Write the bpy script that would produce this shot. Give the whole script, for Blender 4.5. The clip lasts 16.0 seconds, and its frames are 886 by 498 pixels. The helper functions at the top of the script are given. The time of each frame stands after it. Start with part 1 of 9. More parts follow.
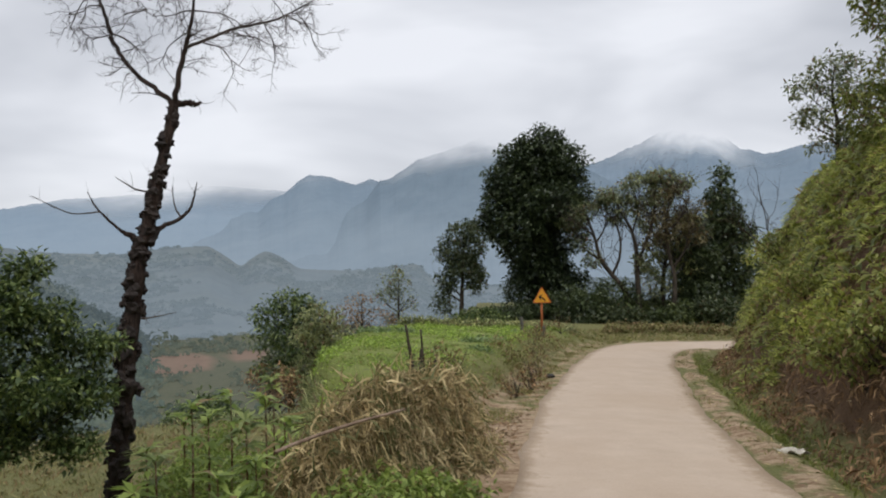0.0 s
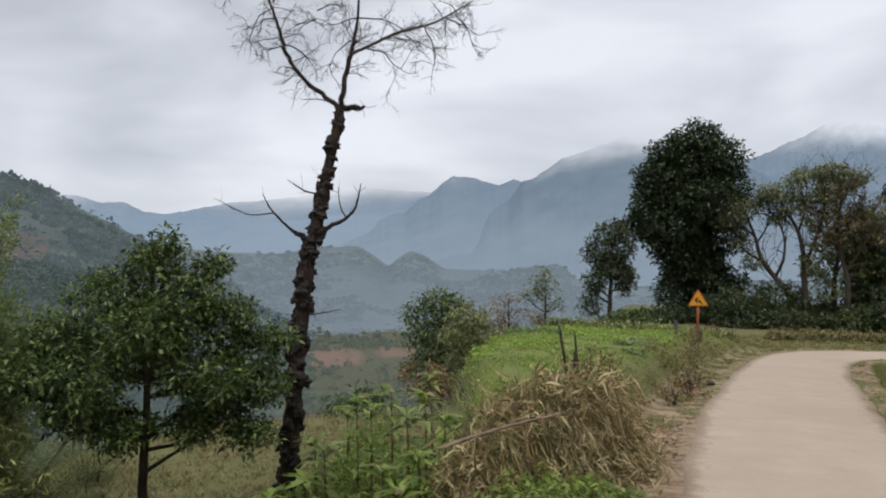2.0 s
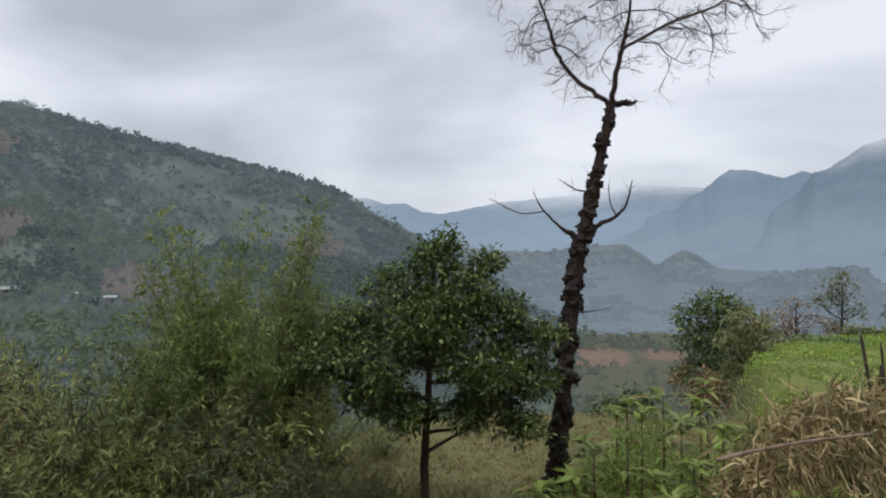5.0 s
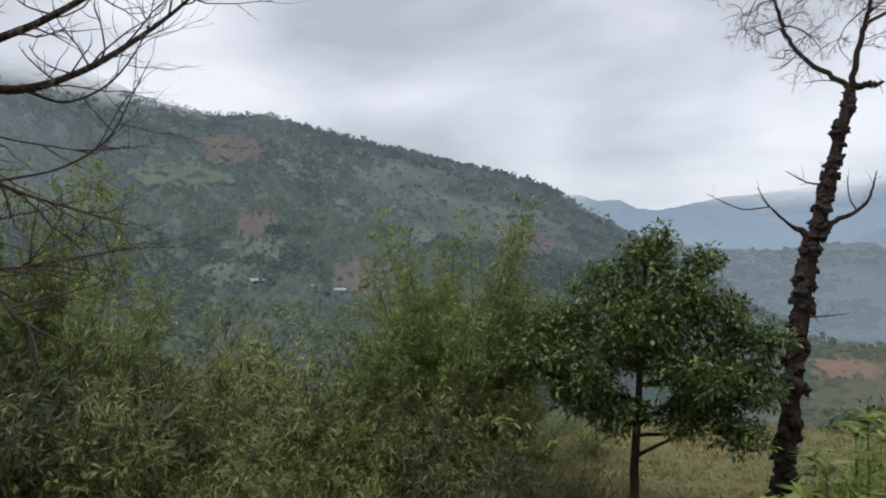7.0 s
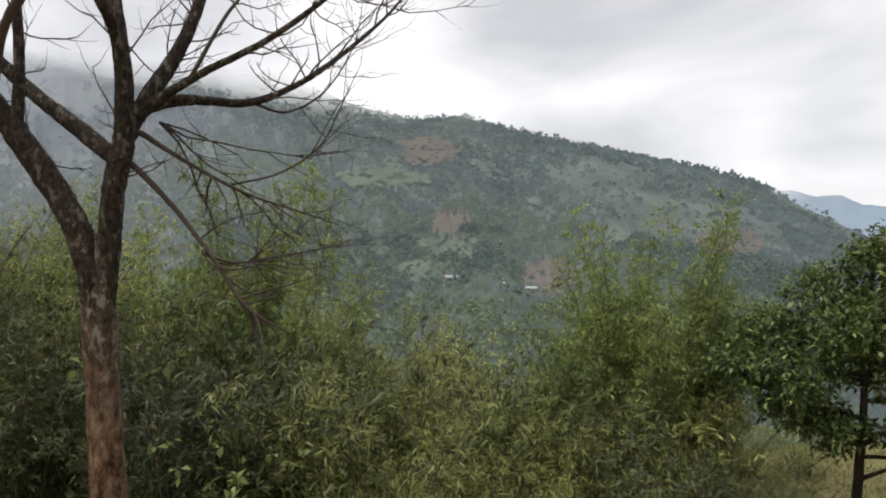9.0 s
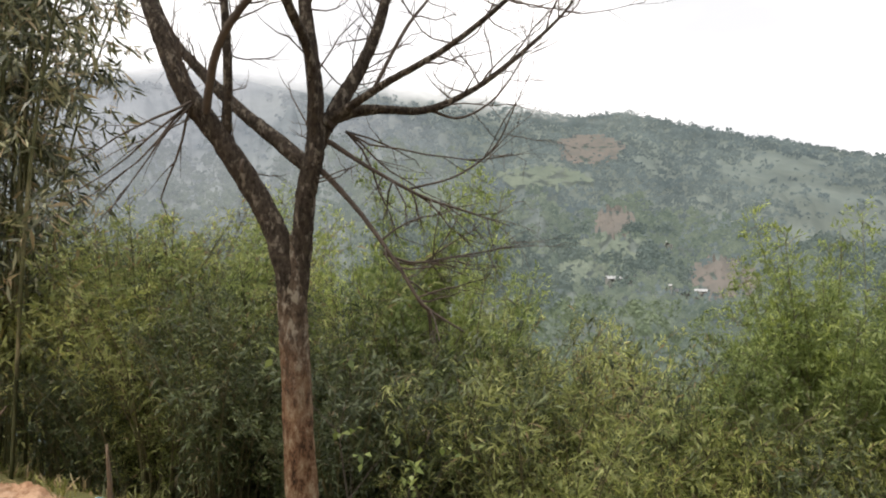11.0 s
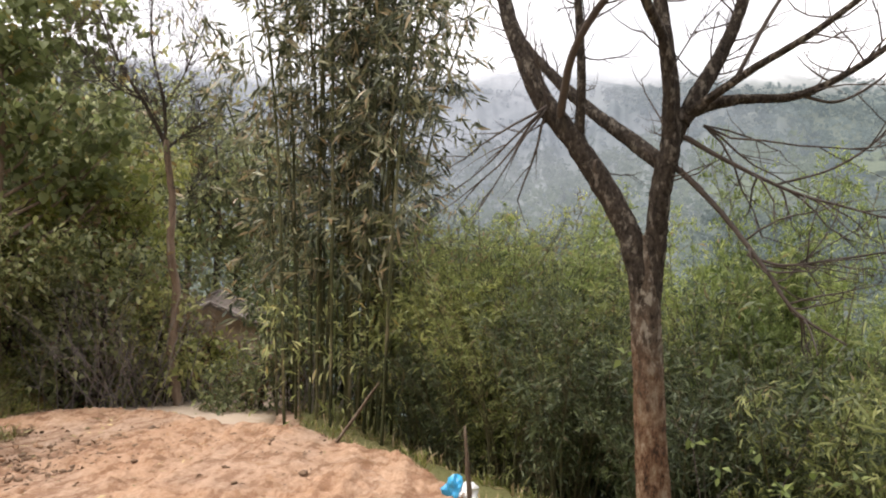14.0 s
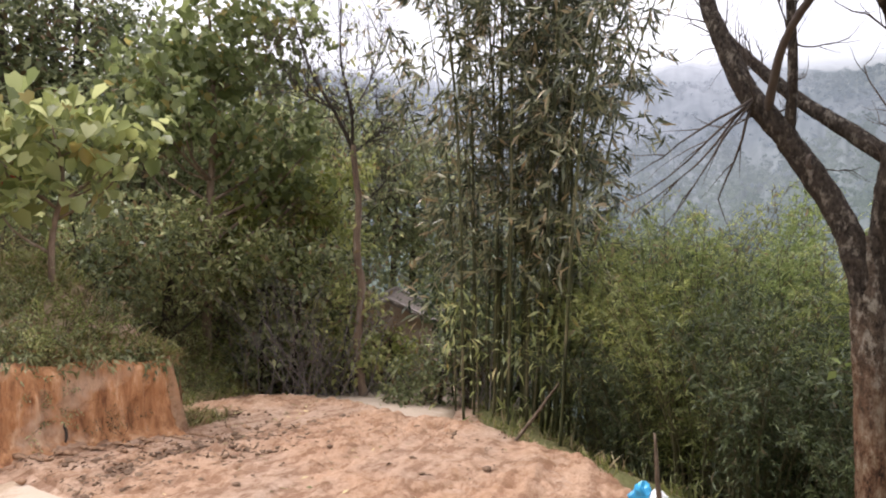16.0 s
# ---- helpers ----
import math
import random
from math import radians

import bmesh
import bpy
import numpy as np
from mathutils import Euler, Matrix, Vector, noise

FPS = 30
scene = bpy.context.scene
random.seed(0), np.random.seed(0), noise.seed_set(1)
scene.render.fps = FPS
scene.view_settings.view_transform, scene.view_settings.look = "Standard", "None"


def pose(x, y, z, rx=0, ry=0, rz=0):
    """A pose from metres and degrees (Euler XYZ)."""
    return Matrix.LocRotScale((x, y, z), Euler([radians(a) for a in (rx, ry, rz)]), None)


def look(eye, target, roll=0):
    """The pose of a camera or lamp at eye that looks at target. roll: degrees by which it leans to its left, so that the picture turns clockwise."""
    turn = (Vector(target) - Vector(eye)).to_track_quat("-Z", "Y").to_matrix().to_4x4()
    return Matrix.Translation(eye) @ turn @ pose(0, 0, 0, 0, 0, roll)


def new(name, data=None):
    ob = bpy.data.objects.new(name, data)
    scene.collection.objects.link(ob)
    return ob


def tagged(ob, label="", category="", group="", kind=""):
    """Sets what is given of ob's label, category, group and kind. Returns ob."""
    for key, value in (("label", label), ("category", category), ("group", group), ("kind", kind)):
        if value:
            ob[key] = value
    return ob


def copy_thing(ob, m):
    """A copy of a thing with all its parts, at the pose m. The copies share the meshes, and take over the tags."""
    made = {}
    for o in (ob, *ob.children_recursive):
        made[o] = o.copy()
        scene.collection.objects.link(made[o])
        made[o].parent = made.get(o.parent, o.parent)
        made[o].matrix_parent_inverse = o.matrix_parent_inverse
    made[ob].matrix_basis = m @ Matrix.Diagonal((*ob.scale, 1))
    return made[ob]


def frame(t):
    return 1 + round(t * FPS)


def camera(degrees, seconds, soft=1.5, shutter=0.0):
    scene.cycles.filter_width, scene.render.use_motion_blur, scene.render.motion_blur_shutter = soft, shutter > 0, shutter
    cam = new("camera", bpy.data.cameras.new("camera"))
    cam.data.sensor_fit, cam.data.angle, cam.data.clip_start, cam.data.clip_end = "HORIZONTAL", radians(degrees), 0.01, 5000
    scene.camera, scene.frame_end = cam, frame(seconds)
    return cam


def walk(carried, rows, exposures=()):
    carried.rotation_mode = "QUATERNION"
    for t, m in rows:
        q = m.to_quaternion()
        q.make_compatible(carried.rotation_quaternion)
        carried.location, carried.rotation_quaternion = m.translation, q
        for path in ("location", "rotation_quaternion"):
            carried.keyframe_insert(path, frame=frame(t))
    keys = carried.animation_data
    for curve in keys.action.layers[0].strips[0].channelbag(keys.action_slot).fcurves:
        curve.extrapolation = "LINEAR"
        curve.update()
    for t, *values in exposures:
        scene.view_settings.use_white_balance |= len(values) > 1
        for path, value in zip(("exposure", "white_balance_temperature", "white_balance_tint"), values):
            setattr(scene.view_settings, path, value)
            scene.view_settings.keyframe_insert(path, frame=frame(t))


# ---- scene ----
cam = camera(62.5, 16.0, soft=2.0)
PATH = [
    (0, (-1.198, 0.102, 1.709), (-1.199, 2.102, 1.717), -0.6),
    (0.5, (-1.228, 0.149, 1.712), (-1.319, 2.147, 1.722), -0.5),
    (1, (-1.266, 0.166, 1.709), (-1.468, 2.156, 1.718), -0.5),
    (1.5, (-1.301, 0.169, 1.707), (-1.589, 2.149, 1.716), -0.4),
    (2, (-1.342, 0.151, 1.705), (-1.731, 2.113, 1.717), -0.4),
    (2.5, (-1.36, 0.172, 1.706), (-1.84, 2.114, 1.717), -0.4),
    (3, (-1.368, 0.21, 1.708), (-1.965, 2.119, 1.719), -0.4),
    (3.5, (-1.373, 0.154, 1.704), (-2.076, 2.026, 1.715), -0.4),
    (6, (-1.332, 0.108, 1.702), (-2.633, 1.626, 1.707), 0.2),
    (6.5, (-1.311, 0.101, 1.706), (-2.723, 1.518, 1.708), 0.2),
    (7, (-1.317, 0.101, 1.704), (-2.812, 1.43, 1.705), 0.3),
    (7.5, (-1.332, 0.105, 1.7), (-2.905, 1.34, 1.702), 0.5),
    (8, (-1.314, 0.122, 1.697), (-2.973, 1.24, 1.697), 0.6),
    (8.5, (-1.326, 0.112, 1.703), (-3.052, 1.123, 1.698), 0.6),
    (9, (-1.315, 0.088, 1.704), (-3.102, 0.986, 1.696), 0.7),
    (11.5, (-1.28, 0.014, 1.714), (-3.24, 0.411, 1.696), 0.9),
    (12, (-1.311, 0.02, 1.717), (-3.288, 0.321, 1.695), 0.9),
    (12.5, (-1.278, -0.019, 1.714), (-3.271, 0.151, 1.69), 0.9),
    (13, (-1.307, -0.027, 1.714), (-3.307, -0.041, 1.684), 0.8),
    (13.5, (-1.301, -0.082, 1.719), (-3.29, -0.288, 1.686), 1.0),
    (14, (-1.312, -0.126, 1.732), (-3.277, -0.497, 1.69), 0.9),
    (14.5, (-1.341, -0.174, 1.738), (-3.27, -0.7, 1.69), 0.8),
    (15, (-1.292, -0.181, 1.744), (-3.182, -0.835, 1.695), 0.8),
    (15.5, (-1.287, -0.218, 1.746), (-3.147, -0.952, 1.695), 0.8),
    (16, (-1.258, -0.242, 1.74), (-3.089, -1.046, 1.688), 0.8),
]
EXPOSURES = [(0, 0.22, 6280, 10), (3.5, 0.18, 6100, 10), (7, 0.27, 6120, 10), (9, 0.63, 6650, 10), (11.5, 1.35, 6950, 11), (12.5, 1.47, 6950, 12), (13.5, 1.38, 6900, 13), (15.3, 1.45, 6450, 16), (16, 1.32, 6380, 17)]
walk(cam, [(t, look(eye, target, roll)) for t, eye, target, roll in PATH], EXPOSURES)

# ---- light ----
world = bpy.data.worlds.new("overcast_sky")
scene.world = world
world.use_nodes = True
wn, wl = world.node_tree.nodes, world.node_tree.links
wn.clear()
w_out, w_bg = wn.new("ShaderNodeOutputWorld"), wn.new("ShaderNodeBackground")
w_sky = wn.new("ShaderNodeTexSky")
w_sky.sky_type, w_sky.sun_disc = "NISHITA", False
w_sky.sun_elevation, w_sky.sun_rotation = radians(63), radians(169)
w_tc, w_map = wn.new("ShaderNodeTexCoord"), wn.new("ShaderNodeMapping")
w_map.inputs["Scale"].default_value = (1.3, 1.3, 3.6)
w_no, w_no2 = wn.new("ShaderNodeTexNoise"), wn.new("ShaderNodeTexNoise")
w_no.inputs["Scale"].default_value, w_no.inputs["Detail"].default_value, w_no.inputs["Roughness"].default_value = 1.7, 4.0, 0.45
w_no.inputs["Distortion"].default_value = 0.3
w_ramp = wn.new("ShaderNodeValToRGB")
w_ramp.color_ramp.elements[0].position, w_ramp.color_ramp.elements[0].color = 0.33, (0.44, 0.45, 0.48, 1)
w_ramp.color_ramp.elements[1].position, w_ramp.color_ramp.elements[1].color = 0.62, (0.80, 0.80, 0.82, 1)
w_gain = wn.new("ShaderNodeVectorMath")
w_gain.operation = "SCALE"
w_gain.inputs["Scale"].default_value = 9.6
w_mix = wn.new("ShaderNodeMix")
w_mix.data_type = "RGBA"
w_mix.inputs["Factor"].default_value = 0.94
wl.new(w_tc.outputs["Generated"], w_map.inputs["Vector"])
wl.new(w_map.outputs["Vector"], w_no.inputs["Vector"])
wl.new(w_no.outputs["Fac"], w_ramp.inputs["Fac"])
wl.new(w_ramp.outputs["Color"], w_gain.inputs[0])
wl.new(w_sky.outputs["Color"], w_mix.inputs["A"])
wl.new(w_gain.outputs["Vector"], w_mix.inputs["B"])
wl.new(w_mix.outputs["Result"], w_bg.inputs["Color"])
w_bg.inputs["Strength"].default_value = 0.1
wl.new(w_bg.outputs["Background"], w_out.inputs["Surface"])

sun = new("sun", bpy.data.lights.new("sun", "SUN"))
sun.data.energy, sun.data.angle, sun.data.color = 1.5, radians(30), (1.0, 0.96, 0.9)
sun.matrix_world = look((6, -30, 60), (0, 0, 0))


# ---- materials ----
def nodes_of(name):
    m = bpy.data.materials.new(name)
    m.use_nodes = True
    n, l = m.node_tree.nodes, m.node_tree.links
    n.clear()
    out, bsdf = n.new("ShaderNodeOutputMaterial"), n.new("ShaderNodeBsdfPrincipled")
    l.new(bsdf.outputs["BSDF"], out.inputs["Surface"])
    return m, n, l, out, bsdf


def noise_node(n, l, scale, detail=4.0, rough=0.6, vector=None):
    t = n.new("ShaderNodeTexNoise")
    t.inputs["Scale"].default_value, t.inputs["Detail"].default_value, t.inputs["Roughness"].default_value = scale, detail, rough
    if vector is None:
        g = n.new("ShaderNodeNewGeometry")
        vector = g.outputs["Position"]
    l.new(vector, t.inputs["Vector"])
    return t.outputs["Fac"]


def ramp_node(n, l, fac, stops):
    r = n.new("ShaderNodeValToRGB")
    r.color_ramp.elements[0].position, r.color_ramp.elements[1].position = stops[0][0], stops[-1][0]
    r.color_ramp.elements[0].color, r.color_ramp.elements[1].color = (*stops[0][1], 1), (*stops[-1][1], 1)
    for p, c in stops[1:-1]:
        r.color_ramp.elements.new(p).color = (*c, 1)
    l.new(fac, r.inputs["Fac"])
    return r.outputs["Color"]


def mix_node(n, l, fac, a, b, blend="MIX"):
    x = n.new("ShaderNodeMix")
    x.data_type, x.blend_type = "RGBA", blend
    for key, v in (("Factor", fac), ("A", a), ("B", b)):
        if isinstance(v, (int, float)):
            x.inputs[key].default_value = v
        elif isinstance(v, tuple):
            x.inputs[key].default_value = (*v, 1)
        else:
            l.new(v, x.inputs[key])
    return x.outputs["Result"]


def bump_node(n, l, height, strength, distance, bsdf):
    b = n.new("ShaderNodeBump")
    b.inputs["Strength"].default_value, b.inputs["Distance"].default_value = strength, distance
    l.new(height, b.inputs["Height"])
    l.new(b.outputs["Normal"], bsdf.inputs["Normal"])


def leaf_material(name, dark, mid, light, rough=0.5, glow=0.3, brown=None, share=0.06, even=False):
    """Leaves: each leaf its own shade, a little light comes through."""
    m, n, l, out, bsdf = nodes_of(name)
    g = n.new("ShaderNodeNewGeometry")
    c = ramp_node(n, l, g.outputs["Random Per Island"], [(0.0, dark), (0.55, mid), (1.0, light)])
    big = noise_node(n, l, 1.1, 2.0)
    c = mix_node(n, l, big, c, mix_node(n, l, 1.0, c, (1.35, 1.25, 0.95), "MULTIPLY"))
    if not even:
        oi = n.new("ShaderNodeObjectInfo")
        c = mix_node(n, l, 1.0, c, ramp_node(n, l, oi.outputs["Random"], [(0.0, (0.62, 0.66, 0.66)), (0.6, (1.0, 1.0, 1.0)), (1.0, (1.28, 1.24, 1.0))]), "MULTIPLY")
    if brown:
        step = n.new("ShaderNodeMath")
        step.operation = "GREATER_THAN"
        w = n.new("ShaderNodeTexWhiteNoise")
        w.noise_dimensions = "1D"
        l.new(g.outputs["Random Per Island"], w.inputs["W"])
        l.new(w.outputs["Value"], step.inputs[0])
        step.inputs[1].default_value = 1.0 - share
        c = mix_node(n, l, step.outputs["Value"], c, brown)
    l.new(c, bsdf.inputs["Base Color"])
    bsdf.inputs["Roughness"].default_value = rough
    bsdf.inputs["Specular IOR Level"].default_value = 0.5
    t, mx = n.new("ShaderNodeBsdfTranslucent"), n.new("ShaderNodeMixShader")
    l.new(c, t.inputs["Color"])
    mx.inputs["Fac"].default_value = glow
    l.new(bsdf.outputs["BSDF"], mx.inputs[1])
    l.new(t.outputs["BSDF"], mx.inputs[2])
    l.new(mx.outputs["Shader"], out.inputs["Surface"])
    return m


def bark_material(name, dark, light, blotch, scale=14.0, bump=0.6, blotch_at=0.62, run=0.24):
    m, n, l, out, bsdf = nodes_of(name)
    tc, mp = n.new("ShaderNodeTexCoord"), n.new("ShaderNodeMapping")
    mp.inputs["Scale"].default_value = (1.0, 1.0, run)
    l.new(tc.outputs["Object"], mp.inputs["Vector"])
    a = noise_node(n, l, scale, 6.0, 0.7, mp.outputs["Vector"])
    c = ramp_node(n, l, a, [(0.35, dark), (0.68, light)])
    b = noise_node(n, l, scale * 0.6, 5.0, 0.7, mp.outputs["Vector"])
    f = ramp_node(n, l, b, [(blotch_at - 0.05, (0, 0, 0)), (blotch_at + 0.05, (1, 1, 1))])
    c = mix_node(n, l, f, c, blotch)
    l.new(c, bsdf.inputs["Base Color"])
    bsdf.inputs["Roughness"].default_value = 0.9
    bsdf.inputs["Specular IOR Level"].default_value = 0.15
    bump_node(n, l, a, bump, 0.05, bsdf)
    return m


def plain_material(name, low, high, scale=20.0, rough=0.8, bump=0.3, distance=0.01, metal=0.0):
    m, n, l, out, bsdf = nodes_of(name)
    a = noise_node(n, l, scale, 5.0, 0.65)
    b = noise_node(n, l, scale * 0.13, 3.0)
    c = mix_node(n, l, 0.5, ramp_node(n, l, a, [(0.3, low), (0.7, high)]), ramp_node(n, l, b, [(0.35, low), (0.65, high)]))
    l.new(c, bsdf.inputs["Base Color"])
    bsdf.inputs["Roughness"].default_value, bsdf.inputs["Metallic"].default_value = rough, metal
    bump_node(n, l, a, bump, distance, bsdf)
    return m


def ground_material():
    """Soil and short grass; 'bare' says where the soil is open, 'clay' where it is orange, 'crop' where a plot is green."""
    m, n, l, out, bsdf = nodes_of("soil_and_grass")
    fine, mid, big = noise_node(n, l, 26, 6, 0.7), noise_node(n, l, 3.2, 5, 0.65), noise_node(n, l, 0.35, 3)

    def attr(name):
        a = n.new("ShaderNodeAttribute")
        a.attribute_name = name
        return a.outputs["Fac"]

    grass = mix_node(n, l, mid, ramp_node(n, l, fine, [(0.3, (0.07, 0.085, 0.026)), (0.7, (0.18, 0.20, 0.07))]),
                     ramp_node(n, l, fine, [(0.3, (0.15, 0.13, 0.055)), (0.7, (0.28, 0.245, 0.12))]))
    # the grass blends to a greyer, coarser colour with distance
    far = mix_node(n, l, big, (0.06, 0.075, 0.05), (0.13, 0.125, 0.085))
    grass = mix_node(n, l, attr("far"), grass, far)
    soil = mix_node(n, l, mid, ramp_node(n, l, fine, [(0.3, (0.33, 0.215, 0.145)), (0.7, (0.51, 0.355, 0.255))]),
                    ramp_node(n, l, fine, [(0.3, (0.45, 0.315, 0.225)), (0.7, (0.63, 0.48, 0.385))]))
    dull = mix_node(n, l, mid, ramp_node(n, l, fine, [(0.3, (0.29, 0.195, 0.12)), (0.7, (0.48, 0.345, 0.23))]), ramp_node(n, l, fine, [(0.3, (0.36, 0.27, 0.175)), (0.7, (0.55, 0.44, 0.31))]))
    soil = mix_node(n, l, ramp_node(n, l, noise_node(n, l, 1.3, 5, 0.65), [(0.47, (0, 0, 0)), (0.62, (0.5, 0.5, 0.5))]), soil, (0.47, 0.30, 0.205))
    soil = mix_node(n, l, ramp_node(n, l, noise_node(n, l, 7.0, 8, 0.75), [(0.50, (0, 0, 0)), (0.60, (0.75, 0.75, 0.75))]), soil, (0.30, 0.185, 0.115))
    soil = mix_node(n, l, attr("pale"), dull, soil)
    clay = mix_node(n, l, mid, ramp_node(n, l, fine, [(0.3, (0.38, 0.16, 0.06)), (0.7, (0.60, 0.30, 0.14))]),
                    ramp_node(n, l, fine, [(0.3, (0.46, 0.26, 0.14)), (0.7, (0.62, 0.44, 0.29))]))
    add = n.new("ShaderNodeMath")
    add.operation = "ADD"
    l.new(attr("bare"), add.inputs[0])
    sub = n.new("ShaderNodeMath")
    sub.operation = "MULTIPLY_ADD"
    l.new(mid, sub.inputs[0])
    sub.inputs[1].default_value, sub.inputs[2].default_value = 1.3, -0.65
    l.new(sub.outputs["Value"], add.inputs[1])
    bare = ramp_node(n, l, add.outputs["Value"], [(0.4, (0, 0, 0)), (0.62, (1, 1, 1))])
    soil = mix_node(n, l, attr("clay"), soil, clay)
    g_, mp_ = n.new("ShaderNodeNewGeometry"), n.new("ShaderNodeMapping")
    mp_.inputs["Rotation"].default_value, mp_.inputs["Scale"].default_value = (0, 0, radians(-14)), (1.8, 4.0, 2.0)
    l.new(g_.outputs["Position"], mp_.inputs["Vector"])
    streak = noise_node(n, l, 1.6, 6, 0.7, mp_.outputs["Vector"])
    soil = mix_node(n, l, ramp_node(n, l, streak, [(0.42, (0.85, 0.85, 0.85)), (0.53, (0, 0, 0))]), soil, mix_node(n, l, 1.0, soil, (0.55, 0.47, 0.42), "MULTIPLY"))
    crop = mix_node(n, l, mid, ramp_node(n, l, fine, [(0.3, (0.13, 0.205, 0.032)), (0.7, (0.25, 0.36, 0.075))]), ramp_node(n, l, fine, [(0.3, (0.15, 0.15, 0.04)), (0.7, (0.27, 0.26, 0.09))]))
    c = mix_node(n, l, bare, grass, soil)
    c = mix_node(n, l, attr("crop"), c, crop)
    # bank face: dark brown soil with the overhang's shade painted into it
    dark_shaded_soil = mix_node(n, l, mid, ramp_node(n, l, fine, [(0.3, (0.05, 0.030, 0.017)), (0.7, (0.18, 0.108, 0.062))]), ramp_node(n, l, fine, [(0.3, (0.08, 0.048, 0.026)), (0.7, (0.22, 0.135, 0.08))]))
    c = mix_node(n, l, attr("dark_shaded_soil"), c, dark_shaded_soil)
    red = mix_node(n, l, noise_node(n, l, 0.12, 5, 0.7), (0.13, 0.095, 0.072), (0.235, 0.165, 0.125))
    c = mix_node(n, l, attr("red"), c, red)
    l.new(c, bsdf.inputs["Base Color"])
    bsdf.inputs["Roughness"].default_value = 0.95
    bsdf.inputs["Specular IOR Level"].default_value = 0.2
    rough_ = noise_node(n, l, 9.0, 10, 0.78)
    bump_node(n, l, rough_, 0.8, 0.05, bsdf)
    return m


def clay_cut_material():
    """Freshly cut orange clay with digging marks, dark damp spots and pale patches."""
    m, n, l, out, bsdf = nodes_of("cut_clay")
    g, mp = n.new("ShaderNodeNewGeometry"), n.new("ShaderNodeMapping")
    mp.inputs["Scale"].default_value = (7.0, 7.0, 1.1)
    l.new(g.outputs["Position"], mp.inputs["Vector"])
    marks, fine, big = noise_node(n, l, 1.5, 6, 0.7, mp.outputs["Vector"]), noise_node(n, l, 30, 5, 0.7), noise_node(n, l, 1.7, 4, 0.6)
    c = ramp_node(n, l, marks, [(0.36, (0.20, 0.085, 0.038)), (0.46, (0.42, 0.195, 0.085)), (0.56, (0.52, 0.26, 0.12)), (0.66, (0.66, 0.42, 0.25))])
    c = mix_node(n, l, ramp_node(n, l, big, [(0.50, (0, 0, 0)), (0.60, (0.7, 0.7, 0.7))]), c, (0.55, 0.38, 0.26))
    c = mix_node(n, l, ramp_node(n, l, fine, [(0.30, (0.7, 0.7, 0.7)), (0.42, (0, 0, 0))]), c, (0.13, 0.06, 0.03))
    l.new(c, bsdf.inputs["Base Color"])
    bsdf.inputs["Roughness"].default_value = 0.95
    bump_node(n, l, marks, 0.9, 0.04, bsdf)
    return m


def concrete_material():
    """Dusty concrete: tyre-worn, stained, with soil washed over its edges ('rim')."""
    m, n, l, out, bsdf = nodes_of("dusty_concrete")
    fine, mid, big, patch = noise_node(n, l, 46, 6, 0.75), noise_node(n, l, 2.3, 6, 0.65), noise_node(n, l, 0.45, 4, 0.6), noise_node(n, l, 5.5, 6, 0.7)
    c = ramp_node(n, l, mid, [(0.3, (0.47, 0.365, 0.272)), (0.7, (0.57, 0.455, 0.35))])
    c = mix_node(n, l, ramp_node(n, l, big, [(0.42, (0, 0, 0)), (0.65, (0.7, 0.7, 0.7))]), c, (0.46, 0.345, 0.245))
    c = mix_node(n, l, 0.22, c, ramp_node(n, l, fine, [(0.3, (0.22, 0.18, 0.15)), (0.7, (0.58, 0.50, 0.43))]))
    c = mix_node(n, l, ramp_node(n, l, patch, [(0.22, (0.4, 0.4, 0.4)), (0.30, (0, 0, 0))]), c, (0.30, 0.23, 0.17))
    rim, edge = n.new("ShaderNodeAttribute"), n.new("ShaderNodeMath")
    rim.attribute_name = "rim"
    edge.operation = "MULTIPLY_ADD"
    l.new(patch, edge.inputs[0])
    edge.inputs[1].default_value = 0.9
    half_ = n.new("ShaderNodeMath")
    half_.operation = "MULTIPLY_ADD"
    l.new(rim.outputs["Fac"], half_.inputs[0])
    half_.inputs[1].default_value, half_.inputs[2].default_value = 0.55, -0.12
    l.new(half_.outputs["Value"], edge.inputs[2])
    c = mix_node(n, l, ramp_node(n, l, edge.outputs["Value"], [(0.0, (0, 0, 0)), (0.62, (0, 0, 0)), (0.80, (0.85, 0.85, 0.85))]), c, ramp_node(n, l, fine, [(0.3, (0.26, 0.185, 0.12)), (0.7, (0.45, 0.34, 0.235))]))
    l.new(c, bsdf.inputs["Base Color"])
    bsdf.inputs["Roughness"].default_value = 0.9
    bump_node(n, l, fine, 0.3, 0.005, bsdf)
    return m


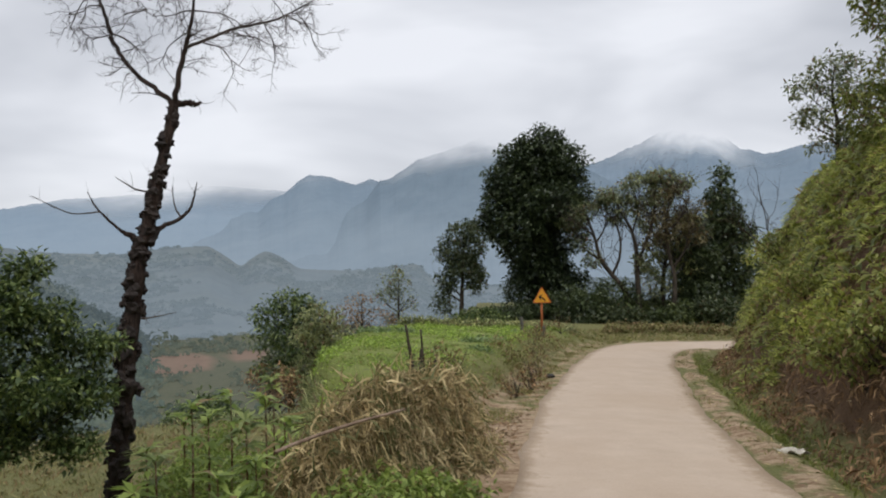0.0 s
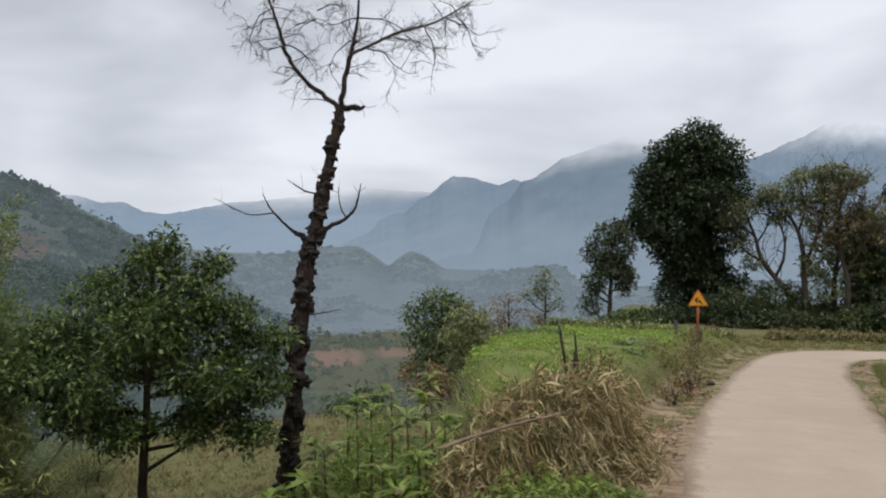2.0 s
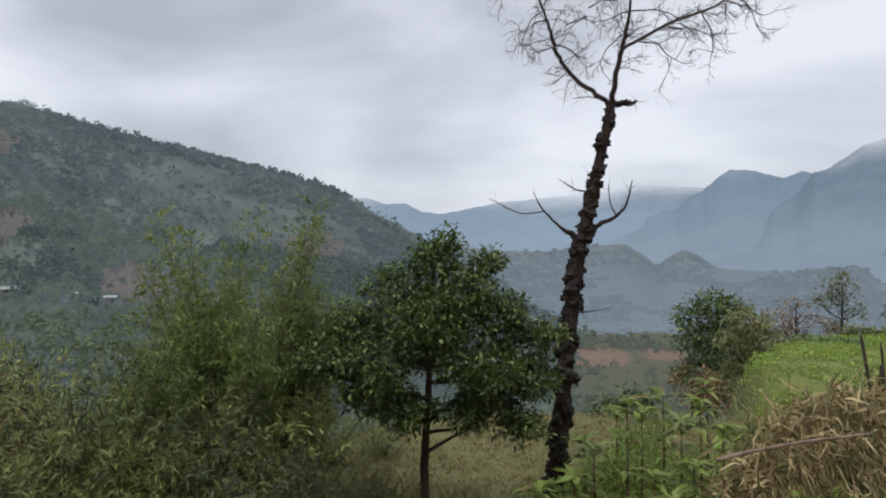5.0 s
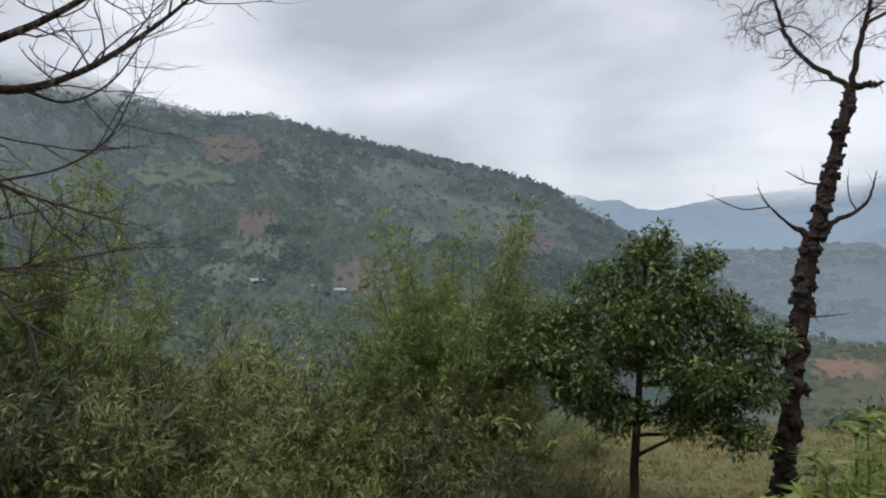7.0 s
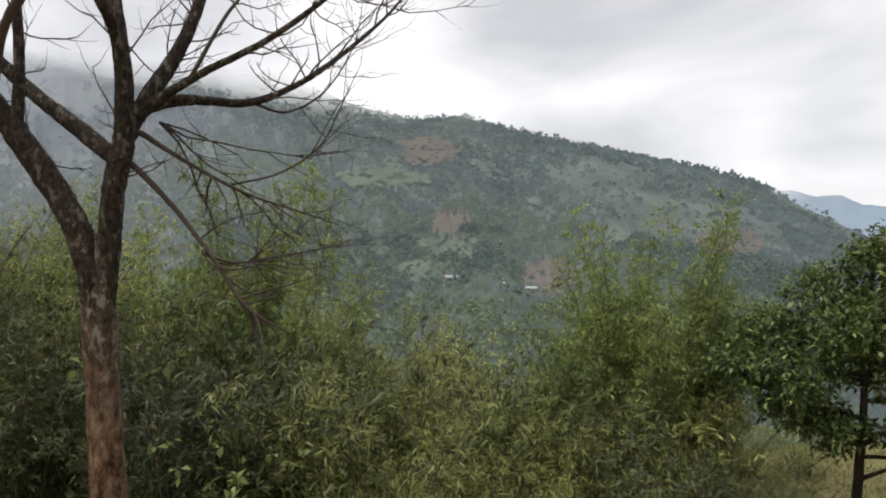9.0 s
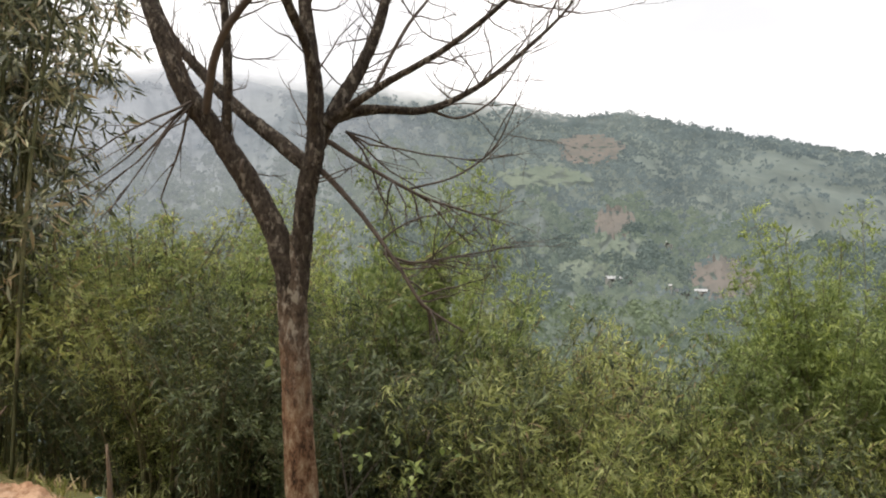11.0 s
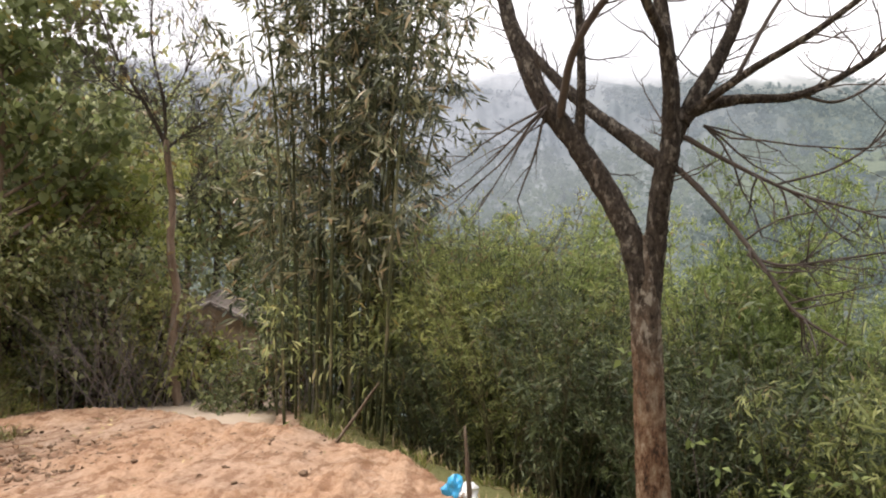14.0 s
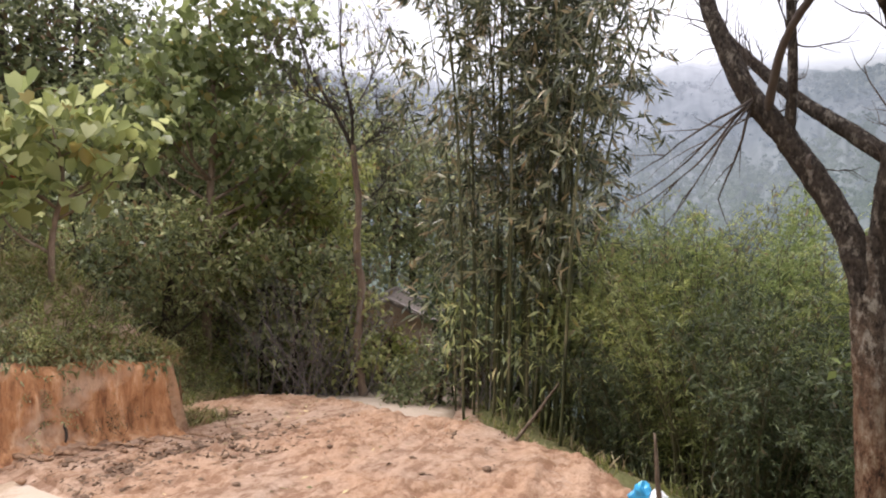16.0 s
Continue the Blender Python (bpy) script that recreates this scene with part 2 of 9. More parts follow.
def distance_material(name, low, high, glow, cloud_base=None, cloud_soft=60.0, feature=0.01, mist=None, bank=None, streak=0.0, matt=0.65):
    """Far slopes with haze painted into colour and glow; tops fade transparent for cloud."""
    m, n, l, out, bsdf = nodes_of(name)
    g, sep = n.new("ShaderNodeNewGeometry"), n.new("ShaderNodeSeparateXYZ")
    l.new(g.outputs["Position"], sep.inputs["Vector"])
    a, b = noise_node(n, l, feature, 6, 0.65), noise_node(n, l, feature * 6, 5, 0.65)
    c = mix_node(n, l, 0.45, ramp_node(n, l, a, [(0.36, low), (0.64, high)]), ramp_node(n, l, b, [(0.36, low), (0.64, high)]))
    if streak:
        # darker streaks down the slope stand for gullies and wooded spurs
        mp = n.new("ShaderNodeMapping")
        mp.inputs["Scale"].default_value = (1.0, 1.0, 0.28)
        l.new(g.outputs["Position"], mp.inputs["Vector"])
        run = noise_node(n, l, feature * 2.6, 6, 0.62, mp.outputs["Vector"])
        dark = mix_node(n, l, 1.0, c, tuple(1.0 - streak for _ in range(3)), "MULTIPLY")
        c = mix_node(n, l, ramp_node(n, l, run, [(0.40, (1, 1, 1)), (0.60, (0, 0, 0))]), c, dark)
    # low mist painted into the colour, stronger towards the foot
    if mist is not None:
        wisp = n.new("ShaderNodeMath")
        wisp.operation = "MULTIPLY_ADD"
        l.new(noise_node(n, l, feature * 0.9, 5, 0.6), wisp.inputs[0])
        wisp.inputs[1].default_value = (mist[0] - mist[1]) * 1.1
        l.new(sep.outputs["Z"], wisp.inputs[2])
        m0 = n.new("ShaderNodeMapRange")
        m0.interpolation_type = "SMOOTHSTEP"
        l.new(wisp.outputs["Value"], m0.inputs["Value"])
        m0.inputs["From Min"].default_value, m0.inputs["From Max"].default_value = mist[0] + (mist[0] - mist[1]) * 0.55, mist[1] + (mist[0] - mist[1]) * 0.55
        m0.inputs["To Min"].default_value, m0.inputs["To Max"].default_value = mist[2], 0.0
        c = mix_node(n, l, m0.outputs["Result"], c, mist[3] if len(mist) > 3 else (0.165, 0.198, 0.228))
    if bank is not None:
        # thicker mist to the west is painted into the slope's colour
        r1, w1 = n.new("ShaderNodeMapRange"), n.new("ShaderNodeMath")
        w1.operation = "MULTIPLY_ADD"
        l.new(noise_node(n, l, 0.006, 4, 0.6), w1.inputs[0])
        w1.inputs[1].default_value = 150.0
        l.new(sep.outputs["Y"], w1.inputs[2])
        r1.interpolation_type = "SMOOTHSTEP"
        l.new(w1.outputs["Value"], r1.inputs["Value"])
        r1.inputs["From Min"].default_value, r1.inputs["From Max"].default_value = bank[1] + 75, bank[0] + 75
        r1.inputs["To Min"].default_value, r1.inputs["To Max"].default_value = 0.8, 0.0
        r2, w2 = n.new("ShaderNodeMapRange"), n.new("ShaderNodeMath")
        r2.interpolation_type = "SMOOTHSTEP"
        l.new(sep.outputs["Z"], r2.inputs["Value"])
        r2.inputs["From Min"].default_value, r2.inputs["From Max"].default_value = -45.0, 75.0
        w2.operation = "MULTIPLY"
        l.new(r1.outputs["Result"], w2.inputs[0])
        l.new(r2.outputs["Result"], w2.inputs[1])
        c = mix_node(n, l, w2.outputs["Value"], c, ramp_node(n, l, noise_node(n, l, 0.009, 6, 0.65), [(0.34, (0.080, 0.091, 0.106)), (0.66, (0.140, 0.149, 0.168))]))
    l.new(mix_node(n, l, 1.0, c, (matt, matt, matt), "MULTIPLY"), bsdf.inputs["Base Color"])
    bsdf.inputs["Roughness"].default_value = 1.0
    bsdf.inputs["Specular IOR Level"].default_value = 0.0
    # haze brightness added as emission; the slopes give off no light themselves
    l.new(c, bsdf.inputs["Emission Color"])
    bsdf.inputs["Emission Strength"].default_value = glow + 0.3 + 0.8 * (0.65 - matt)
    # tops turn transparent with height; the sky behind shows in place of cloud
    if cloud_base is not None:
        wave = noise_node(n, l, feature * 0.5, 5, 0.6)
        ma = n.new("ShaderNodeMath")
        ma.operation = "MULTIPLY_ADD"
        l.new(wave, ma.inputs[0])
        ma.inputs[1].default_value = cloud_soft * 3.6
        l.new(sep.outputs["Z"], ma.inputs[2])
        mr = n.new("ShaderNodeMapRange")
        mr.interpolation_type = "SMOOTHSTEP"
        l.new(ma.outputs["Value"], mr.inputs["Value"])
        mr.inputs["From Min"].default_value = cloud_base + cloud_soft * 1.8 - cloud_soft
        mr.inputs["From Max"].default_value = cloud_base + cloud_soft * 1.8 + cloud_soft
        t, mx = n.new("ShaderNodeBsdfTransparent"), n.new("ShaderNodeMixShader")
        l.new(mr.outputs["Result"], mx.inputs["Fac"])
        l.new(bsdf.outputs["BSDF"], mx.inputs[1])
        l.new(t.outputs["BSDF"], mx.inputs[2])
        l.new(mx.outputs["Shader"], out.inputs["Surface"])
    return m


def trunk_material():
    """Scaly bark, worn down to red-brown on the lower trunk."""
    m = bark_material("red_brown_bark", (0.030, 0.022, 0.017), (0.20, 0.15, 0.11), (0.34, 0.30, 0.245), 44, 1.0, 0.56, 0.6)
    n, l = m.node_tree.nodes, m.node_tree.links
    bsdf = next(x for x in n if x.type == "BSDF_PRINCIPLED")
    old = bsdf.inputs["Base Color"].links[0].from_socket
    tc, sep = n.new("ShaderNodeTexCoord"), n.new("ShaderNodeSeparateXYZ")
    l.new(tc.outputs["Object"], sep.inputs["Vector"])
    w = noise_node(n, l, 5.0, 5.0, 0.7, tc.outputs["Object"])
    ma = n.new("ShaderNodeMath")
    ma.operation = "MULTIPLY_ADD"
    l.new(w, ma.inputs[0])
    ma.inputs[1].default_value = -1.6
    l.new(sep.outputs["Z"], ma.inputs[2])
    f = ramp_node(n, l, ma.outputs["Value"], [(0.05, (1, 1, 1)), (0.75, (0, 0, 0))])
    mp = n.new("ShaderNodeMapping")
    mp.inputs["Scale"].default_value = (1.0, 1.0, 0.5)
    l.new(tc.outputs["Object"], mp.inputs["Vector"])
    red = ramp_node(n, l, noise_node(n, l, 24, 8.0, 0.78, mp.outputs["Vector"]), [(0.38, (0.035, 0.022, 0.015)), (0.46, (0.17, 0.088, 0.05)), (0.56, (0.30, 0.20, 0.13)), (0.66, (0.44, 0.36, 0.27))])
    l.new(mix_node(n, l, f, old, red), bsdf.inputs["Base Color"])
    return m


M_GROUND, M_ROAD = ground_material(), concrete_material()
M_CUT = clay_cut_material()
M_KNOB_BARK = bark_material("rough_brown_bark", (0.02, 0.014, 0.012), (0.085, 0.06, 0.05), (0.13, 0.10, 0.085), 24, 1.0, 0.68)
M_BURL = plain_material("dark_burl", (0.012, 0.009, 0.008), (0.045, 0.033, 0.028), 30, 0.95, 0.8)
M_BARE_BARK = bark_material("lichened_bark", (0.018, 0.014, 0.011), (0.10, 0.078, 0.060), (0.22, 0.19, 0.155), 46, 1.0, 0.58, 0.55)
M_TRUNK_RED = trunk_material()
M_TWIG = plain_material("dark_twig", (0.03, 0.022, 0.018), (0.085, 0.065, 0.052), 25, 0.9, 0.4)
M_BRUSH = plain_material("grey_brushwood", (0.17, 0.145, 0.13), (0.36, 0.315, 0.29), 25, 0.9, 0.4)
M_DEBRIS = plain_material("dark_wet_soil", (0.10, 0.06, 0.038), (0.25, 0.16, 0.10), 20, 0.9, 0.5)
M_BARK_DARK = bark_material("dark_bark", (0.03, 0.025, 0.02), (0.10, 0.08, 0.06), (0.14, 0.125, 0.10), 9, 0.7, 0.66)
M_BARK_PALE = bark_material("pale_bark", (0.16, 0.11, 0.08), (0.36, 0.27, 0.20), (0.44, 0.385, 0.31), 9, 0.7, 0.62)
M_CULM = bark_material("bamboo_culm", (0.035, 0.038, 0.018), (0.12, 0.12, 0.058), (0.20, 0.175, 0.105), 6, 0.2, 0.58)
L_GREEN = leaf_material("glossy_green_leaves", (0.026, 0.048, 0.016), (0.072, 0.115, 0.036), (0.25, 0.315, 0.12), 0.5, 0.35, even=True)
L_SHRUB = leaf_material("grey_green_leaves", (0.098, 0.122, 0.047), (0.21, 0.246, 0.092), (0.38, 0.415, 0.19), 0.6, 0.52, (0.24, 0.175, 0.088), 0.06)
# darker leaves; in the thicket they paint the shade among brighter shrubs
L_SHADE = leaf_material("deep_green_shade_leaves", (0.025, 0.038, 0.018), (0.054, 0.075, 0.034), (0.13, 0.16, 0.08), 0.55, 0.33, (0.14, 0.105, 0.055), 0.04)
L_RUST = leaf_material("half_dry_leaves", (0.08, 0.06, 0.03), (0.16, 0.125, 0.062), (0.27, 0.235, 0.125), 0.6, 0.35)
L_YELLOWISH = leaf_material("yellowish_shrub_leaves", (0.135, 0.168, 0.06), (0.265, 0.31, 0.12), (0.44, 0.48, 0.225), 0.6, 0.55, (0.28, 0.20, 0.10), 0.07)
L_FEATHER = leaf_material("light_green_leaves", (0.10, 0.145, 0.045), (0.19, 0.25, 0.085), (0.32, 0.385, 0.155), 0.55, 0.45)
L_BAMBOO = leaf_material("bamboo_leaves", (0.026, 0.034, 0.02), (0.088, 0.102, 0.06), (0.34, 0.345, 0.235), 0.36, 0.32, (0.36, 0.28, 0.16), 0.14, even=True)
L_DARK = leaf_material("dark_green_leaves", (0.022, 0.036, 0.017), (0.05, 0.073, 0.031), (0.13, 0.165, 0.078), 0.42, 0.3)
L_OLIVE = leaf_material("olive_leaves", (0.125, 0.15, 0.08), (0.28, 0.312, 0.162), (0.52, 0.55, 0.35), 0.36, 0.54, (0.28, 0.20, 0.105), 0.10)
L_BROAD = leaf_material("broad_green_leaves", (0.155, 0.19, 0.085), (0.315, 0.36, 0.16), (0.55, 0.585, 0.34), 0.4, 0.58, (0.42, 0.34, 0.12), 0.06)
L_YELLOW = leaf_material("yellow_green_leaves", (0.18, 0.215, 0.055), (0.34, 0.375, 0.12), (0.56, 0.575, 0.25), 0.48, 0.42, (0.34, 0.24, 0.1), 0.08)
L_FERN = leaf_material("fern_leaves", (0.15, 0.19, 0.035), (0.32, 0.37, 0.08), (0.52, 0.54, 0.18), 0.5, 0.5, (0.34, 0.24, 0.10), 0.10, even=True)
L_DRY = leaf_material("dry_straw", (0.15, 0.118, 0.064), (0.37, 0.30, 0.17), (0.62, 0.53, 0.34), 0.75, 0.25, (0.15, 0.16, 0.06), 0.2, even=True)
L_DEAD = leaf_material("dead_brown_leaves", (0.085, 0.05, 0.026), (0.19, 0.115, 0.062), (0.35, 0.235, 0.135), 0.8, 0.2, even=True)
L_GREY = leaf_material("dull_green_leaves", (0.085, 0.108, 0.060), (0.195, 0.23, 0.122), (0.41, 0.445, 0.27), 0.38, 0.5, (0.2, 0.13, 0.07), 0.1)
L_GRASS = leaf_material("grass_blades", (0.08, 0.095, 0.026), (0.17, 0.19, 0.055), (0.31, 0.30, 0.125), 0.55, 0.35, (0.38, 0.29, 0.16), 0.28, even=True)
L_CROP = leaf_material("crop_leaves", (0.15, 0.235, 0.04), (0.27, 0.40, 0.075), (0.41, 0.54, 0.14), 0.5, 0.45, even=True)
L_DITCH = leaf_material("ditch_grass_blades", (0.09, 0.115, 0.028), (0.18, 0.22, 0.055), (0.30, 0.34, 0.11), 0.55, 0.4, (0.3, 0.23, 0.12), 0.12, even=True)
L_LUSH = leaf_material("lush_weed_leaves", (0.10, 0.15, 0.035), (0.20, 0.28, 0.065), (0.34, 0.43, 0.13), 0.5, 0.45, (0.28, 0.2, 0.09), 0.08, even=True)
L_WEED = leaf_material("roadside_weed_leaves", (0.09, 0.095, 0.035), (0.19, 0.19, 0.075), (0.33, 0.31, 0.15), 0.55, 0.35, (0.3, 0.2, 0.1), 0.3, even=True)
L_CREEPER = leaf_material("creeper_leaves", (0.09, 0.115, 0.03), (0.20, 0.24, 0.06), (0.34, 0.37, 0.12), 0.5, 0.4, (0.26, 0.18, 0.08), 0.15, even=True)
L_CABBAGE = leaf_material("cabbage_leaves", (0.09, 0.14, 0.06), (0.17, 0.25, 0.11), (0.28, 0.37, 0.19), 0.5, 0.35, even=True)
M_SIGN_FACE = plain_material("yellow_sign_paint", (0.60, 0.27, 0.015), (0.72, 0.34, 0.025), 9, 0.5, 0.05)
M_SIGN_POST = plain_material("orange_red_post_paint", (0.30, 0.075, 0.02), (0.45, 0.14, 0.045), 15, 0.6, 0.1)
M_SIGN_BLACK = plain_material("black_sign_paint", (0.012, 0.012, 0.012), (0.03, 0.028, 0.025), 9, 0.5, 0.05)
M_SIGN_RED = plain_material("red_sign_border", (0.42, 0.09, 0.02), (0.52, 0.13, 0.03), 9, 0.5, 0.05)
M_WOOD = bark_material("weathered_wood", (0.07, 0.05, 0.035), (0.22, 0.17, 0.125), (0.30, 0.25, 0.2), 18, 0.6, 0.65)
M_STONE = plain_material("dark_stone", (0.03, 0.028, 0.026), (0.12, 0.11, 0.10), 14, 0.9, 0.6)
M_CLOD = plain_material("clay_clod", (0.20, 0.115, 0.065), (0.44, 0.275, 0.17), 20, 0.95, 0.7)
M_BAG_BLUE = plain_material("blue_plastic", (0.02, 0.22, 0.50), (0.05, 0.42, 0.68), 18, 0.35, 0.4)
M_WHITE = plain_material("white_plastic", (0.62, 0.63, 0.63), (0.8, 0.8, 0.78), 18, 0.45, 0.3)
M_PAPER = plain_material("weathered_paper", (0.36, 0.33, 0.27), (0.56, 0.52, 0.45), 18, 0.8, 0.3)
M_ROOF = plain_material("grey_thatch", (0.07, 0.055, 0.045), (0.19, 0.155, 0.13), 22, 0.95, 0.9)
M_WALL = plain_material("mud_wall", (0.22, 0.17, 0.125), (0.38, 0.30, 0.225), 9, 0.95, 0.5)
M_RED = plain_material("red_cloth", (0.45, 0.02, 0.02), (0.6, 0.05, 0.04), 20, 0.8, 0.3)
M_FAR_WALL = plain_material("pale_far_wall", (0.2, 0.2, 0.195), (0.32, 0.31, 0.29), 0.6, 0.9, 0.0)
M_FAR_ROOF = plain_material("pale_far_roof", (0.26, 0.27, 0.28), (0.42, 0.43, 0.44), 0.5, 0.7, 0.0)
# haze is painted into these far colours, paler and bluer with distance
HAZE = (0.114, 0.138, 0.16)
# hillside, its woods and fields: haze and western mist are in the colour
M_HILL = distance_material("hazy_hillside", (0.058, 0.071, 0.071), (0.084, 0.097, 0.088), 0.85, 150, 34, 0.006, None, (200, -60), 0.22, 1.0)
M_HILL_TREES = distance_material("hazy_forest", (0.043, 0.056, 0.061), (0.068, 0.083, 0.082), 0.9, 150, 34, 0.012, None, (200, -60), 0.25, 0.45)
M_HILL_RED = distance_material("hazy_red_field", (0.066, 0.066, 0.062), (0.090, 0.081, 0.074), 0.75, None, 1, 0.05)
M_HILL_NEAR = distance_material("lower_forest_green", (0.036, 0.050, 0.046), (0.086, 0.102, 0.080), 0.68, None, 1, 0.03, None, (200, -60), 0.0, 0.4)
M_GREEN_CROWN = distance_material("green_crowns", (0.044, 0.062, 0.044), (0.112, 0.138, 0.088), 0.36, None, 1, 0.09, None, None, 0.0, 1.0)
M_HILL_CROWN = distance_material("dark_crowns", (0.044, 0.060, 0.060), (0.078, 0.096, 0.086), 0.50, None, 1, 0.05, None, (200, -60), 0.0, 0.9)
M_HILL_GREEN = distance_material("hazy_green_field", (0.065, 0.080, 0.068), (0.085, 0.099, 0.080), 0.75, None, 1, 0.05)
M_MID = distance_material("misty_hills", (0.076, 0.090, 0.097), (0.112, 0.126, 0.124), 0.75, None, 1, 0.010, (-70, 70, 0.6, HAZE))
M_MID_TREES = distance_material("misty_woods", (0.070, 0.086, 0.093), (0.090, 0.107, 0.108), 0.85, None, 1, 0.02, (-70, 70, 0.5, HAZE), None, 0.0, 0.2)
M_NEARER = distance_material("haze_grey_mountains", (0.098, 0.129, 0.160), (0.120, 0.151, 0.180), 0.6, 280, 100, 0.0045, (-60, 230, 0.7), None, 0.05)
M_FAR = distance_material("haze_blue_mountains", (0.108, 0.141, 0.176), (0.128, 0.162, 0.196), 0.63, 250, 75, 0.0045, (-60, 250, 0.7), None, 0.04)
M_FARTHER = distance_material("haze_pale_mountains", (0.124, 0.160, 0.200), (0.142, 0.179, 0.219), 0.72, 188, 70, 0.003, (-60, 220, 0.5), None, 0.0)
M_BEHIND = distance_material("cloud_faded_mountain", (0.110, 0.143, 0.18), (0.134, 0.168, 0.204), 0.62, 420, 130, 0.004, (-60, 330, 0.6), None, 0.05)
M_WEST = distance_material("cloud_faded_west_mountain", (0.105, 0.122, 0.155), (0.15, 0.168, 0.198), 0.6, 290, 80, 0.008, (-60, 120, 0.3), None, 0.1)
M_WEST_TREES = distance_material("haze_dimmed_forest", (0.088, 0.108, 0.116), (0.12, 0.142, 0.148), 0.65, None, 1, 0.02, None, None, 0.0, 0.3)
# valley trees: haze put into a dulled green and some emission
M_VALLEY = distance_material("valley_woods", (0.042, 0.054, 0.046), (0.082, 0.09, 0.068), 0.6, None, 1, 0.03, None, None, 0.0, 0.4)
M_STEM = plain_material("green_brown_stem", (0.055, 0.05, 0.022), (0.13, 0.115, 0.055), 25, 0.8, 0.3)


# ---- builders ----
HERE = np.array((-1.3, 0.1))
EYE_Z = 1.7
RNG = np.random.default_rng(7)


def spot(az, d, z=0.0):
    """A place d metres from the viewpoint, az degrees to the left of north."""
    a = radians(az)
    return Vector((HERE[0] - d * math.sin(a), HERE[1] + d * math.cos(a), z))


def vnoise(x, y, seed=0):
    """Smooth value noise, 0 to 1, for arrays."""
    x, y = np.asarray(x, float) + seed * 17.31, np.asarray(y, float) - seed * 9.77
    xi, yi = np.floor(x), np.floor(y)
    fx, fy = x - xi, y - yi
    fx, fy = fx * fx * (3 - 2 * fx), fy * fy * (3 - 2 * fy)

    def h(a, b):
        v = np.sin(a * 127.1 + b * 311.7 + seed * 74.7) * 43758.5453
        return v - np.floor(v)

    top = h(xi, yi) * (1 - fx) + h(xi + 1, yi) * fx
    low = h(xi, yi + 1) * (1 - fx) + h(xi + 1, yi + 1) * fx
    return top * (1 - fy) + low * fy


def fbm(x, y, octaves=4, seed=0):
    total, amp, size = 0.0, 0.5, 1.0
    for i in range(octaves):
        total = total + amp * vnoise(np.asarray(x) * size, np.asarray(y) * size, seed + i)
        amp, size = amp * 0.5, size * 2.03
    return total


def smooth(v, a, b):
    t = np.clip((np.asarray(v, float) - a) / (b - a), 0, 1)
    return t * t * (3 - 2 * t)


def mesh_from(name, verts, quads=None, tris=None, shade=False):
    me = bpy.data.meshes.new(name)
    verts = np.asarray(verts, np.float32).reshape(-1, 3)
    q = np.zeros((0, 4), np.int32) if quads is None else np.asarray(quads, np.int32).reshape(-1, 4)
    t = np.zeros((0, 3), np.int32) if tris is None else np.asarray(tris, np.int32).reshape(-1, 3)
    me.vertices.add(len(verts))
    me.vertices.foreach_set("co", verts.ravel())
    me.loops.add(len(q) * 4 + len(t) * 3)
    me.polygons.add(len(q) + len(t))
    me.loops.foreach_set("vertex_index", np.concatenate((q.ravel(), t.ravel())))
    starts = np.concatenate((np.arange(len(q)) * 4, len(q) * 4 + np.arange(len(t)) * 3))
    me.polygons.foreach_set("loop_start", starts.astype(np.int32))
    if shade:
        me.polygons.foreach_set("use_smooth", np.ones(len(q) + len(t), bool))
    me.update(calc_edges=True)
    me.validate()
    return me


